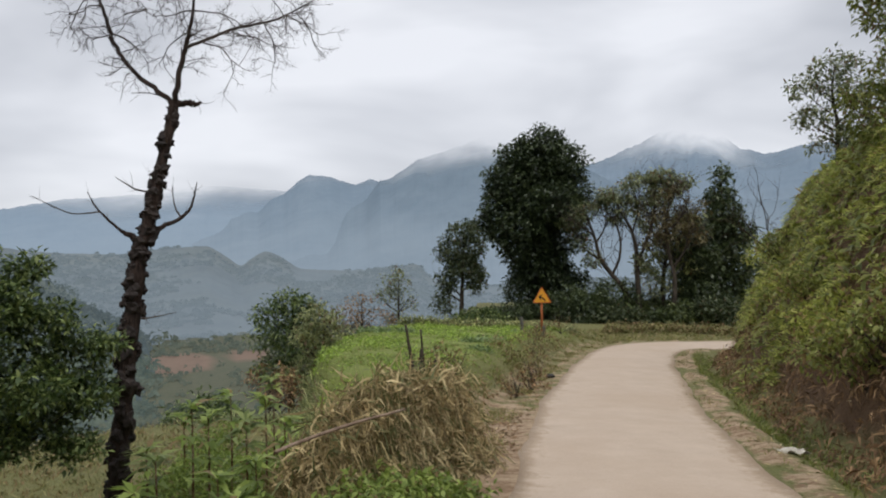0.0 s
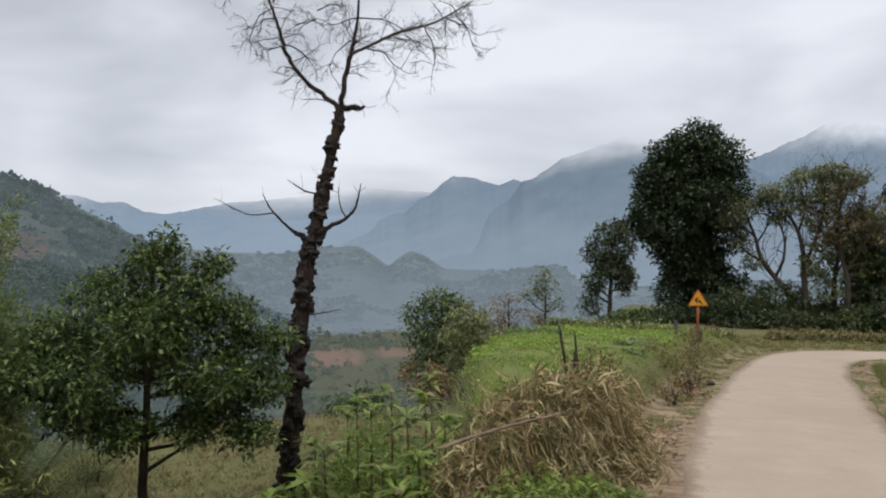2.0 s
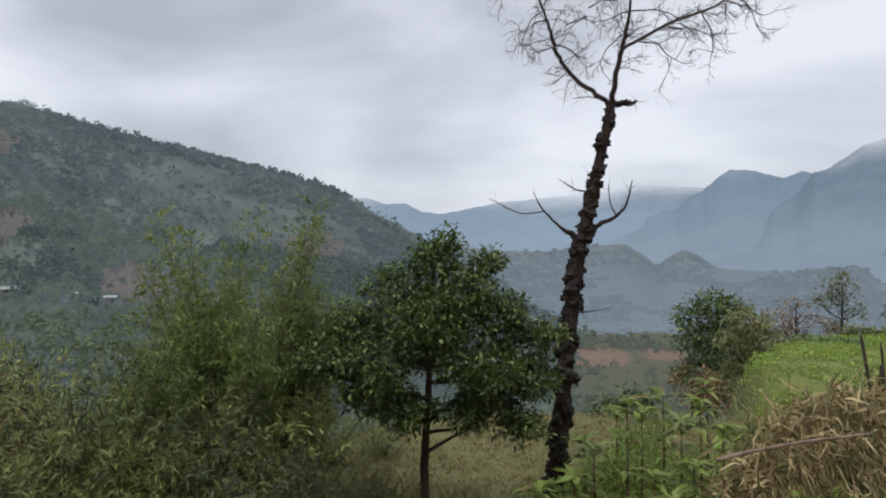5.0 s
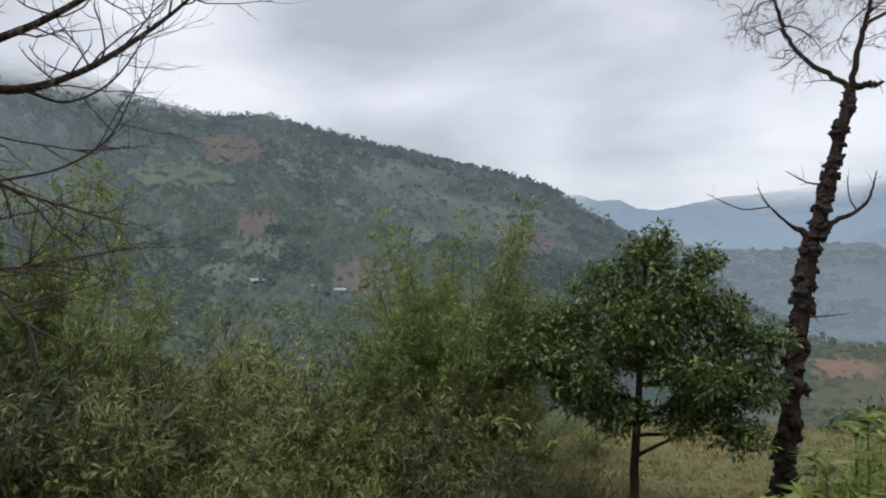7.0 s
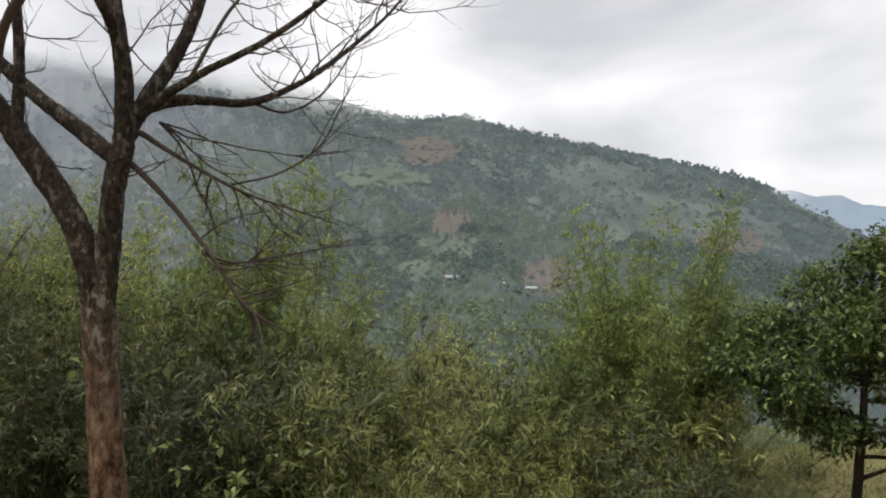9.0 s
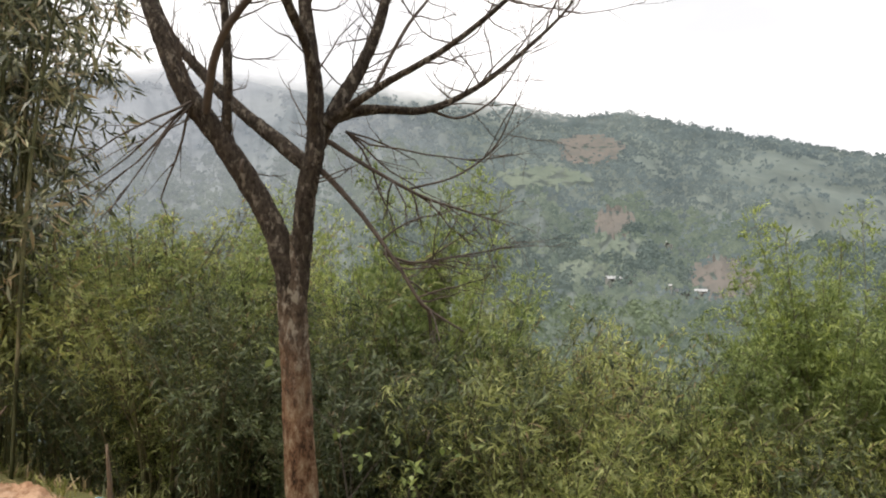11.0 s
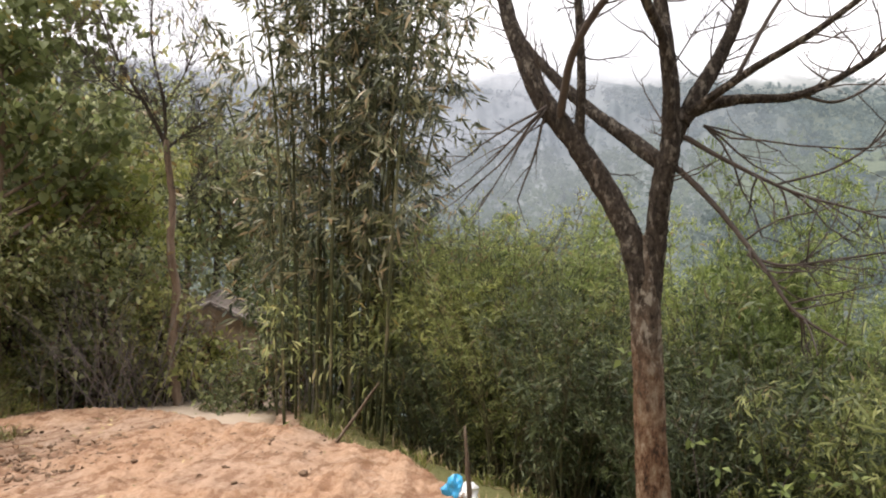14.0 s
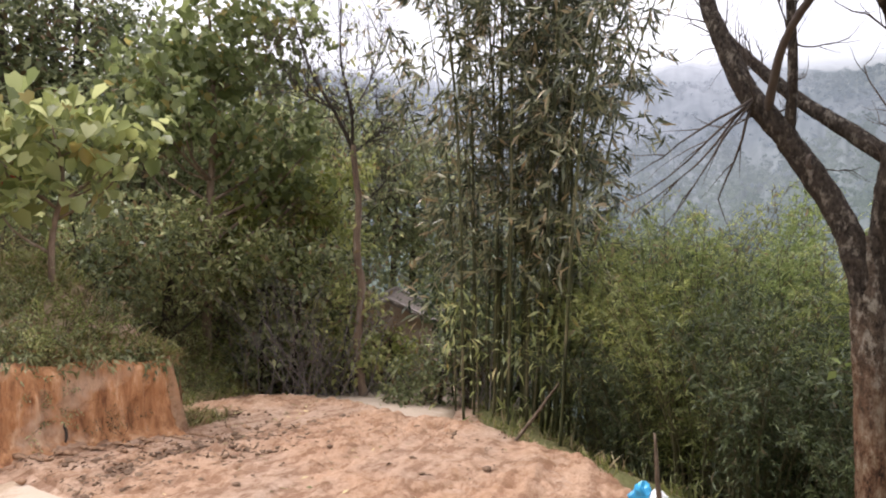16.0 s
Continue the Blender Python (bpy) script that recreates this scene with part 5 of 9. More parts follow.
    thin_boughs = [
        [(0.38, -0.15, 1.66, 0.008), (0.52, -0.18, 1.62, 0.007), (0.72, -0.2, 1.65, 0.006), (1.02, -0.25, 1.71, 0.003)],
        [(0.33, -0.07, 2.45, 0.012), (0.48, -0.05, 2.75, 0.01), (0.62, 0, 2.95, 0.007), (0.8, 0, 3.2, 0.004)],
        [(0.62, 0.1, 2.39, 0.01), (0.8, 0.16, 2.37, 0.008), (1.0, 0.2, 2.5, 0.006), (1.15, 0.2, 2.75, 0.004), (1.2, 0.2, 3.0, 0.002)],
    ]
    limbs = leaders + inner_boughs + outer_boughs + drooping_boughs + thin_boughs
    fine = Geo()
    for k, c in enumerate(limbs):
        g = Geo()
        c = [(u, v, w, r * (0.98 if k == 0 else 0.88)) for u, v, w, r in c]
        line = limb(g, L(c), 18 if c[1][3] > 0.03 else 6, 10, 0.03, rng, 0.3 if c[1][3] > 0.03 else 0.0)
        part("limb", g, M_BARE_BARK if c[0][3] > 0.024 else M_TWIG, t)
        sprout(fine, line, 20 if k < 9 else 12, 0.32, rng, 0.005, 1, 0.8, 0.35 if k < 9 else 0.05, 0.4, 4)
    fan = L([(-0.52, 0.06, 2.38, 0.01)])[0]
    for du, dv, dw in ((-0.47, -0.1, -0.42), (-0.38, 0.0, -0.5), (-0.25, -0.12, -0.52), (-0.12, 0.0, -0.48), (-0.42, -0.2, -0.25)):
        d = np.array((du, dv, dw)) @ fr
        twigs(fine, fan[:3], unit(d), np.linalg.norm(d) * 1.05, 0.008, 1, rng, 0.3, -0.02, 3, None, 4, 0.09, 0.42)
    for du, dv, dw in ((0.55, 0.1, -0.2), (0.4, -0.05, -0.28), (0.35, 0.1, -0.45), (0.6, -0.1, -0.35)):
        d = np.array((du, dv, dw)) @ fr
        twigs(fine, L([(0.2, 0, 2.25, 0.01)])[0][:3], unit(d), np.linalg.norm(d), 0.006, 1, rng, 0.5, 0.08, 4, None, 4, 0.14, 0.5)
    tagged(part("twig_spray", fine, M_TWIG, t, "thin dark twigs"), kind="stuff")
    stub = Geo()
    limb(stub, L([(-0.27, 0.02, 2.02, 0.014), (-0.29, 0, 2.06, 0.012), (-0.28, 0, 2.10, 0.008)]), 6, 3)
    part("branch_stub", stub, M_TWIG, t)


def burled_bare_tree():
    """The tall bare trunk set with dark burls, with a thin crown."""
    rng = np.random.default_rng(77)
    fr = framed(23)
    bx, by = -4.04, 6.39
    base = Vector((bx, by, land_z(bx, by) - 0.05))
    t = thing("bare_tree", base, "tall leafless tree, its leaning trunk covered in dark burls", "tree")

    def L(ctrl):
        c = local(ctrl, fr)
        c[:, 2] -= base.z
        return c

    trunk = Geo()
    tl = limb(trunk, L([(-0.03, 0, base.z - 0.1, 0.1), (0.0, 0, -0.38, 0.085), (0.05, 0, 0.2, 0.08), (0.10, 0, 0.79, 0.075), (0.2, 0, 1.62, 0.066), (0.28, 0, 1.96, 0.06), (0.39, 0, 2.51, 0.047), (0.51, 0, 3.06, 0.042)]), 12, 8, 0.10, rng)
    part("trunk", trunk, M_KNOB_BARK, t)
    kinds = []
    for k in range(6):
        bm = bmesh.new()
        bmesh.ops.create_icosphere(bm, subdivisions=2, radius=1.0)
        for v in bm.verts:
            v.co *= 0.62 + 0.95 * abs(noise.noise(v.co * 1.9 + Vector((k * 7.3, 0, 0)))) + 0.35 * noise.noise(v.co * 4.5 + Vector((0, k * 3.1, 0)))
        me = bpy.data.meshes.new("burl")
        bm.to_mesh(me)
        bm.free()
        me.materials.append(M_BURL)
        kinds.append(me)
    for k in range(190):
        f = rng.uniform(0.0, 0.99) ** 0.95
        i = min(len(tl) - 1, int(f * len(tl)))
        a = rng.uniform(0, 2 * math.pi)
        c = tl[i, :3] + np.array((math.cos(a), math.sin(a), 0)) * tl[i, 3] * 0.92 + np.array((0, 0, rng.uniform(-0.05, 0.05)))
        r = rng.uniform(0.028, 0.066) * (1.2 - 0.45 * f)
        ob = new("burl", kinds[k % 6])
        ob.parent = t
        ob.matrix_basis = Matrix.Translation(Vector(c)) @ Matrix.Rotation(rng.uniform(0, 6.28), 4, "Z") @ Matrix.Diagonal((r, r, r * rng.uniform(0.8, 1.4), 1))
    crown_limbs = [
        [(0.5, 0, 3.02, 0.034), (0.44, 0, 3.1, 0.03), (0.22, 0.05, 3.27, 0.026), (0.1, 0.05, 3.42, 0.023), (0.0, 0.1, 3.62, 0.022), (-0.07, 0.1, 3.86, 0.016), (-0.17, 0.1, 4.15, 0.011), (-0.25, 0.1, 4.6, 0.005)],
        [(0.5, 0, 3.02, 0.034), (0.53, 0, 3.2, 0.031), (0.58, 0, 3.47, 0.027), (0.63, 0, 3.68, 0.022), (0.67, -0.03, 3.95, 0.015), (0.68, -0.05, 4.4, 0.007)],
        [(0.6, 0, 3.56, 0.02), (0.8, -0.05, 3.65, 0.018), (1.03, -0.08, 3.76, 0.017), (1.4, -0.1, 3.88, 0.013), (1.75, -0.1, 4.1, 0.006)],
        [(0.51, 0, 3.05, 0.026), (0.6, -0.02, 3.06, 0.03), (0.68, -0.02, 3.05, 0.022), (0.73, 0, 3.08, 0.012)],
    ]
    side_limbs = [
        [(0.24, 0, 1.8, 0.032), (0.14, -0.03, 1.87, 0.03), (0.05, -0.03, 1.93, 0.014), (-0.1, -0.05, 2.08, 0.009), (-0.2, -0.05, 2.25, 0.003)],
        [(-0.1, -0.05, 2.08, 0.007), (-0.3, -0.1, 2.06, 0.006), (-0.45, -0.1, 2.12, 0.005), (-0.6, -0.12, 2.2, 0.002)],
        [(0.28, 0, 1.9, 0.028), (0.42, 0.02, 1.97, 0.022), (0.55, 0.02, 2.04, 0.017), (0.64, 0.02, 2.14, 0.012), (0.69, 0, 2.36, 0.004)],
        [(0.55, 0.02, 2.04, 0.009), (0.5, 0.05, 2.15, 0.007), (0.48, 0.05, 2.33, 0.003)],
    ]
    spurs = [
        [(0.34, 0, 2.26, 0.011), (0.18, -0.05, 2.28, 0.008), (0.02, -0.05, 2.38, 0.003)],
        [(0.16, 0, 1.16, 0.012), (0.28, -0.02, 1.16, 0.008), (0.5, -0.05, 1.2, 0.003)],
        [(0.44, 0, 3.1, 0.008), (0.3, -0.05, 3.12, 0.005), (0.15, -0.05, 3.11, 0.003)],
        [(0.33, 0, 2.26, 0.006), (0.3, 0, 2.36, 0.004), (0.3, 0.02, 2.45, 0.002)],
    ]
    limbs = crown_limbs + side_limbs + spurs
    fine = Geo()
    for k, c in enumerate(limbs):
        g = Geo()
        c = [(u, v, w, r * (0.8 if k < 3 else 0.95)) for u, v, w, r in c]
        line = limb(g, L(c), 8 if c[0][3] > 0.02 else 5, 6, 0.26 if c[0][3] > 0.02 else 0.1, rng)
        part("limb", g, M_KNOB_BARK if c[0][3] > 0.018 else M_TWIG, t)
        if k < 3:
            sprout(fine, line, 26, 0.26, rng, 0.0045, 2, 0.85, -0.05, 0.3, 5)
        else:
            sprout(fine, line, 3, 0.14, rng, 0.003, 0, 0.8, 0.2)
    for u, z, l, du, dz in ((1.0, 3.75, 0.5, 0.5, -0.55), (0.75, 3.62, 0.6, 0.6, -0.3), (1.3, 3.85, 0.45, 0.4, -0.6), (0.0, 3.62, 0.4, 0.8, 0.1), (0.0, 3.6, 0.35, -0.9, 0.0), (-0.07, 3.86, 0.5, -0.8, -0.1), (0.63, 3.7, 0.5, -0.9, 0.15),
                            (0.66, 3.9, 0.5, -0.8, -0.1), (-0.1, 3.95, 0.6, -0.7, -0.25), (1.5, 3.95, 0.5, 0.7, -0.2), (0.67, 3.9, 0.6, 0.8, 0.1), (0.1, 3.8, 0.6, 0.9, 0.2), (-0.15, 4.1, 0.6, -0.8, -0.05), (1.6, 4.0, 0.45, 0.3, -0.5), (0.3, 3.95, 0.5, 0.6, 0.0)):
        d = np.array((du, rng.normal() * 0.3, dz)) @ fr
        twigs(fine, L([(u, 0, z, 0.01)])[0][:3], unit(d), l * 0.85, 0.0075, 3, rng, 0.75, -0.1, 5, None, 4, 0.26, 0.5)
    tagged(part("twig_spray", fine, M_TWIG, t, "fine drooping twigs"), kind="stuff")


spreading_bare_tree()
burled_bare_tree()


# ---- leafy trees ----
def leafy_tree(place, label, trunk_ctrl, blobs, leaf, bark, clusters, per, tuft, length, width, seed, name="tree", hang=0.3, flat=0.5, shell=0.5, branches=10, group="", aspect=0.8, rise=0.95, heart=False):
    """A tapered trunk, limbs that reach into the crown, and leaves in tufts."""
    rng = np.random.default_rng(seed)
    t = thing(name, place, label, "tree" if "tree" in name else "bush", group)
    wood = Geo()
    line = limb(wood, trunk_ctrl, 9, 6, 0.06, rng)
    part("trunk", wood, bark, t)
    blobs = np.asarray(blobs, float)
    for k in range(branches):
        arms = Geo()
        b = blobs[k % len(blobs)]
        target = b[:3] + rand_dirs(1, rng)[0] * b[3:] * 0.6
        i = int(np.clip(rng.uniform(0.35, 0.95) * len(line), 1, len(line) - 1))
        near = int(np.argmin(np.abs(line[:, 2] - (target[2] - rise * np.linalg.norm(target[:2] - line[i, :2])))))
        i = min(max(near, 1), len(line) - 1)
        p = line[i, :3]
        midp = (p + target) / 2 + np.array((0, 0, -0.08 * np.linalg.norm(target - p))) + rng.normal(size=3) * 0.04
        r0 = line[i, 3] * 0.55
        arm = limb(arms, [(*p, r0), (*midp, r0 * 0.6), (*target, r0 * 0.2)], 5, 4, 0.1, rng)
        reach = np.linalg.norm(target - p)
        for j in range(3):
            i = int(rng.integers(len(arm) // 2, len(arm) - 1))
            twigs(arms, arm[i, :3], unit(unit(target - p) + rng.normal(size=3) * 0.55), reach * rng.uniform(0.25, 0.5), arm[i, 3] * 0.6, 1, rng, 0.5, 0.15, 3, None, 3)
        part("limb", arms, bark, t)
    crown = Geo()
    if heart:
        k = clusters * per
        at = np.repeat(in_blobs(blobs, clusters, rng, shell), per, axis=0) + rng.normal(size=(k, 3)) * tuft * 0.6
        crown.hearts(at, rng.normal(size=(k, 3)) * np.array((1, 1, 0.5)) + np.array((0, 0, -hang)), np.array((0, 0, 1.0)) + rng.normal(size=(k, 3)) * 0.4, length * rng.uniform(0.55, 1.2, k), rng)
    else:
        cluster_leaves(crown, in_blobs(blobs, clusters, rng, shell), per, tuft, length, width, rng, hang, flat, aspect)
    part("crown", crown, leaf, t, shade=False)
    return t


def young_green_tree():
    g = (-4.75, 5.28)
    z = land_z(*g) - 0.05
    fr = framed(33.5)
    rng = np.random.default_rng(3)
    b = []
    for u, v, h, s in ((0.1, 0, 1.7, 0.2), (-0.2, 0.1, 1.45, 0.3), (0.25, -0.1, 1.4, 0.3), (0.55, 0.0, 1.25, 0.25), (-0.55, 0.1, 1.15, 0.28), (-0.72, -0.1, 0.95, 0.25), (0.0, -0.3, 1.2, 0.32), (0.75, 0.1, 1.0, 0.25), (0.85, 0.0, 0.75, 0.22),
                       (0.4, -0.3, 0.9, 0.3), (-0.4, -0.3, 0.85, 0.3), (0.0, 0.3, 1.0, 0.35), (0.5, 0.3, 0.6, 0.25), (-0.45, 0.3, 0.6, 0.25), (0.75, -0.1, 0.42, 0.2), (-0.15, -0.2, 0.55, 0.25), (0.35, -0.1, 0.5, 0.22), (0.95, 0.0, 1.1, 0.15), (0.2, 0.0, 1.85, 0.1), (0.48, 0, 1.68, 0.12)):
        p = np.array((u * 1.08, v, (h - 1.0) * 1.08 + 0.95 - z - 0.04)) @ fr
        b.append((*p, s * 1.12, s * 1.12, s * 0.72))
    leafy_tree((g[0], g[1], z), "young broad-crowned tree with glossy green leaves and a thin dark trunk",
               [(0, 0, -0.05, 0.05), (0.0, 0.0, 0.3, 0.04), (-0.02, 0.02, 0.7, 0.036), (0.02, 0, 1.1, 0.03), (0.05, 0.02, 1.9, 0.018), (0.08, 0.02, 2.4, 0.008)], b, L_GREEN, M_BARK_DARK, 950, 28, 0.09, 0.054, 0.023, 12, hang=0.05, flat=0.7, branches=30, shell=0.35, rise=0.45)


young_green_tree()


def crooked_tree(az, d, base, label, stems, blobs, leaf, clusters, seed):
    """A tree drawn by its boughs (across, height, radius), with twigs and thin tufts of leaves."""
    rng = np.random.default_rng(seed)
    p = spot(az, d)
    p.z = max(base, land_z(p.x, p.y) - 0.1)
    t = thing("tree", p, label, "tree")
    fr = framed(az)
    fine = Geo()
    for k, stem in enumerate(stems):
        depth = rng.normal() * 0.5 if k else 0.0
        g = Geo()
        ctrl = [(u, depth * i / len(stem), max(z, p.z - 0.1) - p.z, r) for i, (u, z, r) in enumerate(stem)]
        line = limb(g, local(ctrl, fr), 8, 6, 0.1, rng)
        part("limb" if k else "trunk", g, M_BARK_DARK, t)
        sprout(fine, line, 14, 1.1, rng, 0.02, 2, 0.7, 0.3, 0.4, 3)
    tagged(part("twig_spray", fine, M_TWIG, t, "thin bare twigs"), kind="stuff")
    bl = [(*(np.array((u, 0, 0)) @ fr)[:2], z - p.z, rx, rx, rz) for u, z, rx, rz in blobs]
    crown = Geo()
    cluster_leaves(crown, in_blobs(bl, clusters, rng, 0.3), 10, 0.28, 0.2, 0.075, rng, 0.4, 0.5, 0.6)
    part("crown", crown, leaf, t, shade=False)


def far_trees():
    """The group of trees where the road bends, and those beyond the plot."""
    def put(az, d, label, base, blobs, leaf, bark, clusters, per, tuft, ln, wd, seed, lean=0.0, thick=0.2, **kw):
        p = spot(az, d, base)
        p.z = max(base, land_z(p.x, p.y) - 0.1) if kw.pop("ground", True) else base
        fr = framed(az)
        bl = []
        for u, v, z, rx, rz in blobs:
            q = np.array((u, v, 0)) @ fr
            bl.append((q[0], q[1], z - p.z, rx, rx, rz))
        top = max(z + rz * 0.5 for _, _, z, _, rz in blobs) - p.z
        q = np.array((lean, 0, 0)) @ fr
        leafy_tree(p, label, [(0, 0, -0.3, thick * 1.3), (q[0] * 0.2, q[1] * 0.2, top * 0.25, thick), (q[0] * 0.7, q[1] * 0.7, top * 0.6, thick * 0.65), (q[0], q[1], top, thick * 0.15)], bl, leaf, bark, clusters, per, tuft, ln, wd, seed, **kw)

    put(-7.4, 40, "tall dense dark green tree with a rounded crown", -2.7,
        [(0.4, 0, 7.4, 1.2, 1.0), (-0.9, 0, 6.9, 1.1, 0.9), (-1.5, 0, 5.6, 1.3, 1.2), (1.5, 0, 6.3, 1.3, 1.2), (0.2, 0.5, 5.8, 1.8, 1.3), (2.1, 0, 4.9, 1.0, 1.0), (-1.9, 0, 4.0, 1.2, 1.1), (0.9, -0.8, 4.2, 1.8, 1.3), (-0.6, -0.6, 3.0, 1.6, 1.2), (-2.2, 0, 2.7, 0.8, 0.7), (1.3, 0, 2.6, 1.4, 1.2), (0.2, 0, 1.2, 1.6, 1.2), (-0.6, 0, -0.3, 1.3, 1.1), (1.3, 0, -0.2, 1.5, 1.4), (0.4, 0, -1.6, 1.4, 0.8), (-1.2, 0, 5.0, 1.5, 1.2), (0.6, 0, 6.6, 1.6, 1.2), (0.0, 0, 3.9, 1.9, 1.4), (-2.7, 0, 3.3, 0.7, 0.6), (-0.4, 0, 2.0, 1.7, 1.2), (0.4, 0.3, 0.4, 1.7, 1.2)],
        L_DARK, M_BARK_DARK, 3600, 13, 0.34, 0.22, 0.10, 201, 0.3, 0.3, branches=14, shell=0.45)
    put(-1.5, 36, "small grey-green tree with a slender forked trunk", -2.0,
        [(0.1, 0, 2.7, 0.7, 0.6), (-0.5, 0, 1.8, 0.7, 0.7), (0.6, 0, 1.9, 0.6, 0.8), (0.1, 0, 0.9, 0.8, 0.6), (-0.7, 0, 0.3, 0.5, 0.6), (0.7, 0, 0.4, 0.5, 0.7), (-0.9, 0, -0.8, 0.5, 0.5)],
        L_SHADE, M_BARK_DARK, 620, 9, 0.26, 0.2, 0.07, 202, 0.2, 0.1, branches=12)
    crooked_tree(-14.6, 38, -2.3, "crooked tree leaning over, with bare lower branches and thin leaves",
                 [[(0, -2.3, 0.17), (-0.1, -1.2, 0.15), (-0.35, -0.35, 0.14), (-0.95, 0.45, 0.12), (-1.5, 1.2, 0.10), (-1.8, 2.3, 0.075), (-2.2, 3.5, 0.04)],
                  [(-0.95, 0.45, 0.07), (-0.6, 1.3, 0.06), (-0.55, 2.3, 0.045), (-0.9, 3.4, 0.02)], [(-1.5, 1.2, 0.07), (-2.2, 1.7, 0.05), (-2.7, 2.5, 0.03), (-2.9, 3.3, 0.015)],
                  [(-1.75, 2.1, 0.05), (-1.3, 2.9, 0.035), (-1.2, 4.0, 0.015)], [(-1.8, 2.4, 0.04), (-2.5, 3.0, 0.025), (-3.1, 3.4, 0.012)]],
                 [(-2.2, 3.8, 0.8, 0.5), (-1.2, 4.2, 0.7, 0.5), (-2.9, 3.2, 0.6, 0.5), (-0.7, 3.4, 0.5, 0.4), (-2.4, 2.2, 0.5, 0.5), (-1.9, 1.3, 0.5, 0.4)], L_GREY, 250, 203)
    crooked_tree(-15.0, 37.5, -2.3, "crooked tall tree with a forked trunk and airy light leaves",
                 [[(0, -2.3, 0.16), (0.06, -1.0, 0.14), (0.0, 0.6, 0.125), (-0.05, 1.8, 0.10), (-0.3, 2.8, 0.075), (-0.75, 3.6, 0.05), (-1.1, 4.6, 0.02)],
                  [(0.0, 1.0, 0.08), (0.45, 2.1, 0.065), (0.8, 3.3, 0.05), (0.9, 4.6, 0.03), (1.2, 5.4, 0.012)], [(0.8, 3.2, 0.04), (1.5, 4.1, 0.03), (2.1, 5.0, 0.012)],
                  [(-0.2, 2.6, 0.045), (0.1, 3.8, 0.03), (0.1, 5.2, 0.012)], [(0.5, 2.2, 0.04), (1.2, 2.7, 0.03), (1.9, 3.0, 0.012)]],
                 [(-0.9, 4.5, 0.9, 0.5), (0.2, 5.1, 0.9, 0.45), (1.2, 5.3, 0.8, 0.4), (2.1, 5.0, 0.7, 0.35), (-0.2, 3.9, 0.7, 0.4), (1.0, 4.2, 0.8, 0.4), (0.1, 1.2, 0.4, 0.5)], L_GREY, 340, 204)
    crooked_tree(-17.6, 37, -2.3, "rust-tinged tree over a straight pale trunk",
                 [[(0, -2.3, 0.13), (0.05, -0.8, 0.115), (0.05, 0.5, 0.10), (-0.2, 1.6, 0.08), (-0.3, 2.8, 0.06), (-0.1, 4.4, 0.02)],
                  [(0.0, 0.8, 0.06), (0.6, 1.8, 0.045), (0.9, 3.0, 0.02)], [(-0.2, 1.7, 0.05), (-0.9, 2.5, 0.04), (-1.2, 3.6, 0.015)], [(-0.25, 2.4, 0.045), (0.4, 3.3, 0.03), (0.8, 4.2, 0.012)]],
                 [(-0.1, 4.3, 0.8, 0.55), (-0.9, 3.6, 0.9, 0.6), (0.8, 3.7, 0.8, 0.6), (0, 2.9, 1.1, 0.6), (-0.7, 2.3, 0.8, 0.5), (0.9, 2.4, 0.8, 0.6)], L_RUST, 170, 205)
    crooked_tree(-17.0, 38.5, -2.3, "dull green tree behind the rust-tinged one",
                 [[(0, -2.3, 0.12), (-0.1, 0.0, 0.10), (0.1, 1.8, 0.08), (0.0, 4.2, 0.03)], [(0.05, 1.2, 0.05), (0.7, 2.2, 0.03), (1.1, 3.4, 0.012)], [(0.0, 0.9, 0.05), (-0.8, 1.9, 0.03), (-1.1, 3.2, 0.012)]],
                 [(0.0, 4.7, 0.9, 0.5), (-0.9, 3.2, 0.7, 0.6), (1.0, 3.3, 0.8, 0.6), (0.1, 1.9, 1.2, 0.7), (-0.8, 0.8, 0.8, 0.7), (0.9, 0.9, 0.8, 0.7), (0.0, -0.1, 1.0, 0.6)], L_GREY, 420, 209)
    put(-20.9, 41, "dark pointed evergreen tree", -2.4,
        [(0.1, 0, 5.5, 0.4, 0.6), (0.0, 0, 4.6, 0.75, 0.6), (0.2, 0, 3.7, 1.0, 0.7), (-0.4, 0, 2.8, 1.1, 0.7), (0.7, 0, 2.6, 1.0, 0.6), (0.1, 0, 1.8, 1.3, 0.7), (-0.8, 0, 0.8, 1.0, 0.8), (1.0, 0, 0.7, 0.9, 0.7), (0.1, 0, 0.0, 1.2, 0.7), (1.2, 0, -0.7, 0.7, 0.7), (-0.5, 0, -0.9, 1.0, 0.6)],
        L_DARK, M_BARK_DARK, 850, 11, 0.3, 0.28, 0.1, 206, 0.1, 0.17, branches=10)
    put(-19.0, 39, "dark leafy tree among the others at the bend", -2.3,
        [(0, 0, 2.6, 0.9, 0.8), (-0.5, 0, 1.6, 1.0, 0.8), (0.5, 0, 1.2, 1.0, 0.8), (0, 0, 0.2, 1.2, 0.7), (0, 0, -0.8, 1.2, 0.6)], L_DARK, M_BARK_DARK, 480, 11, 0.3, 0.26, 0.1, 207, 0.1, 0.13)
    put(-23.4, 43, "thin yellow-green tree at the foot of the bank", -2.2,
        [(0, 0, 1.9, 1.0, 0.35), (-0.8, 0, 1.3, 0.8, 0.3), (0.6, 0, 0.9, 0.9, 0.3), (0, 0, 0.0, 0.8, 0.4)], L_YELLOW, M_BARK_DARK, 130, 9, 0.3, 0.22, 0.07, 208, 0.2, 0.1)
    k = 0
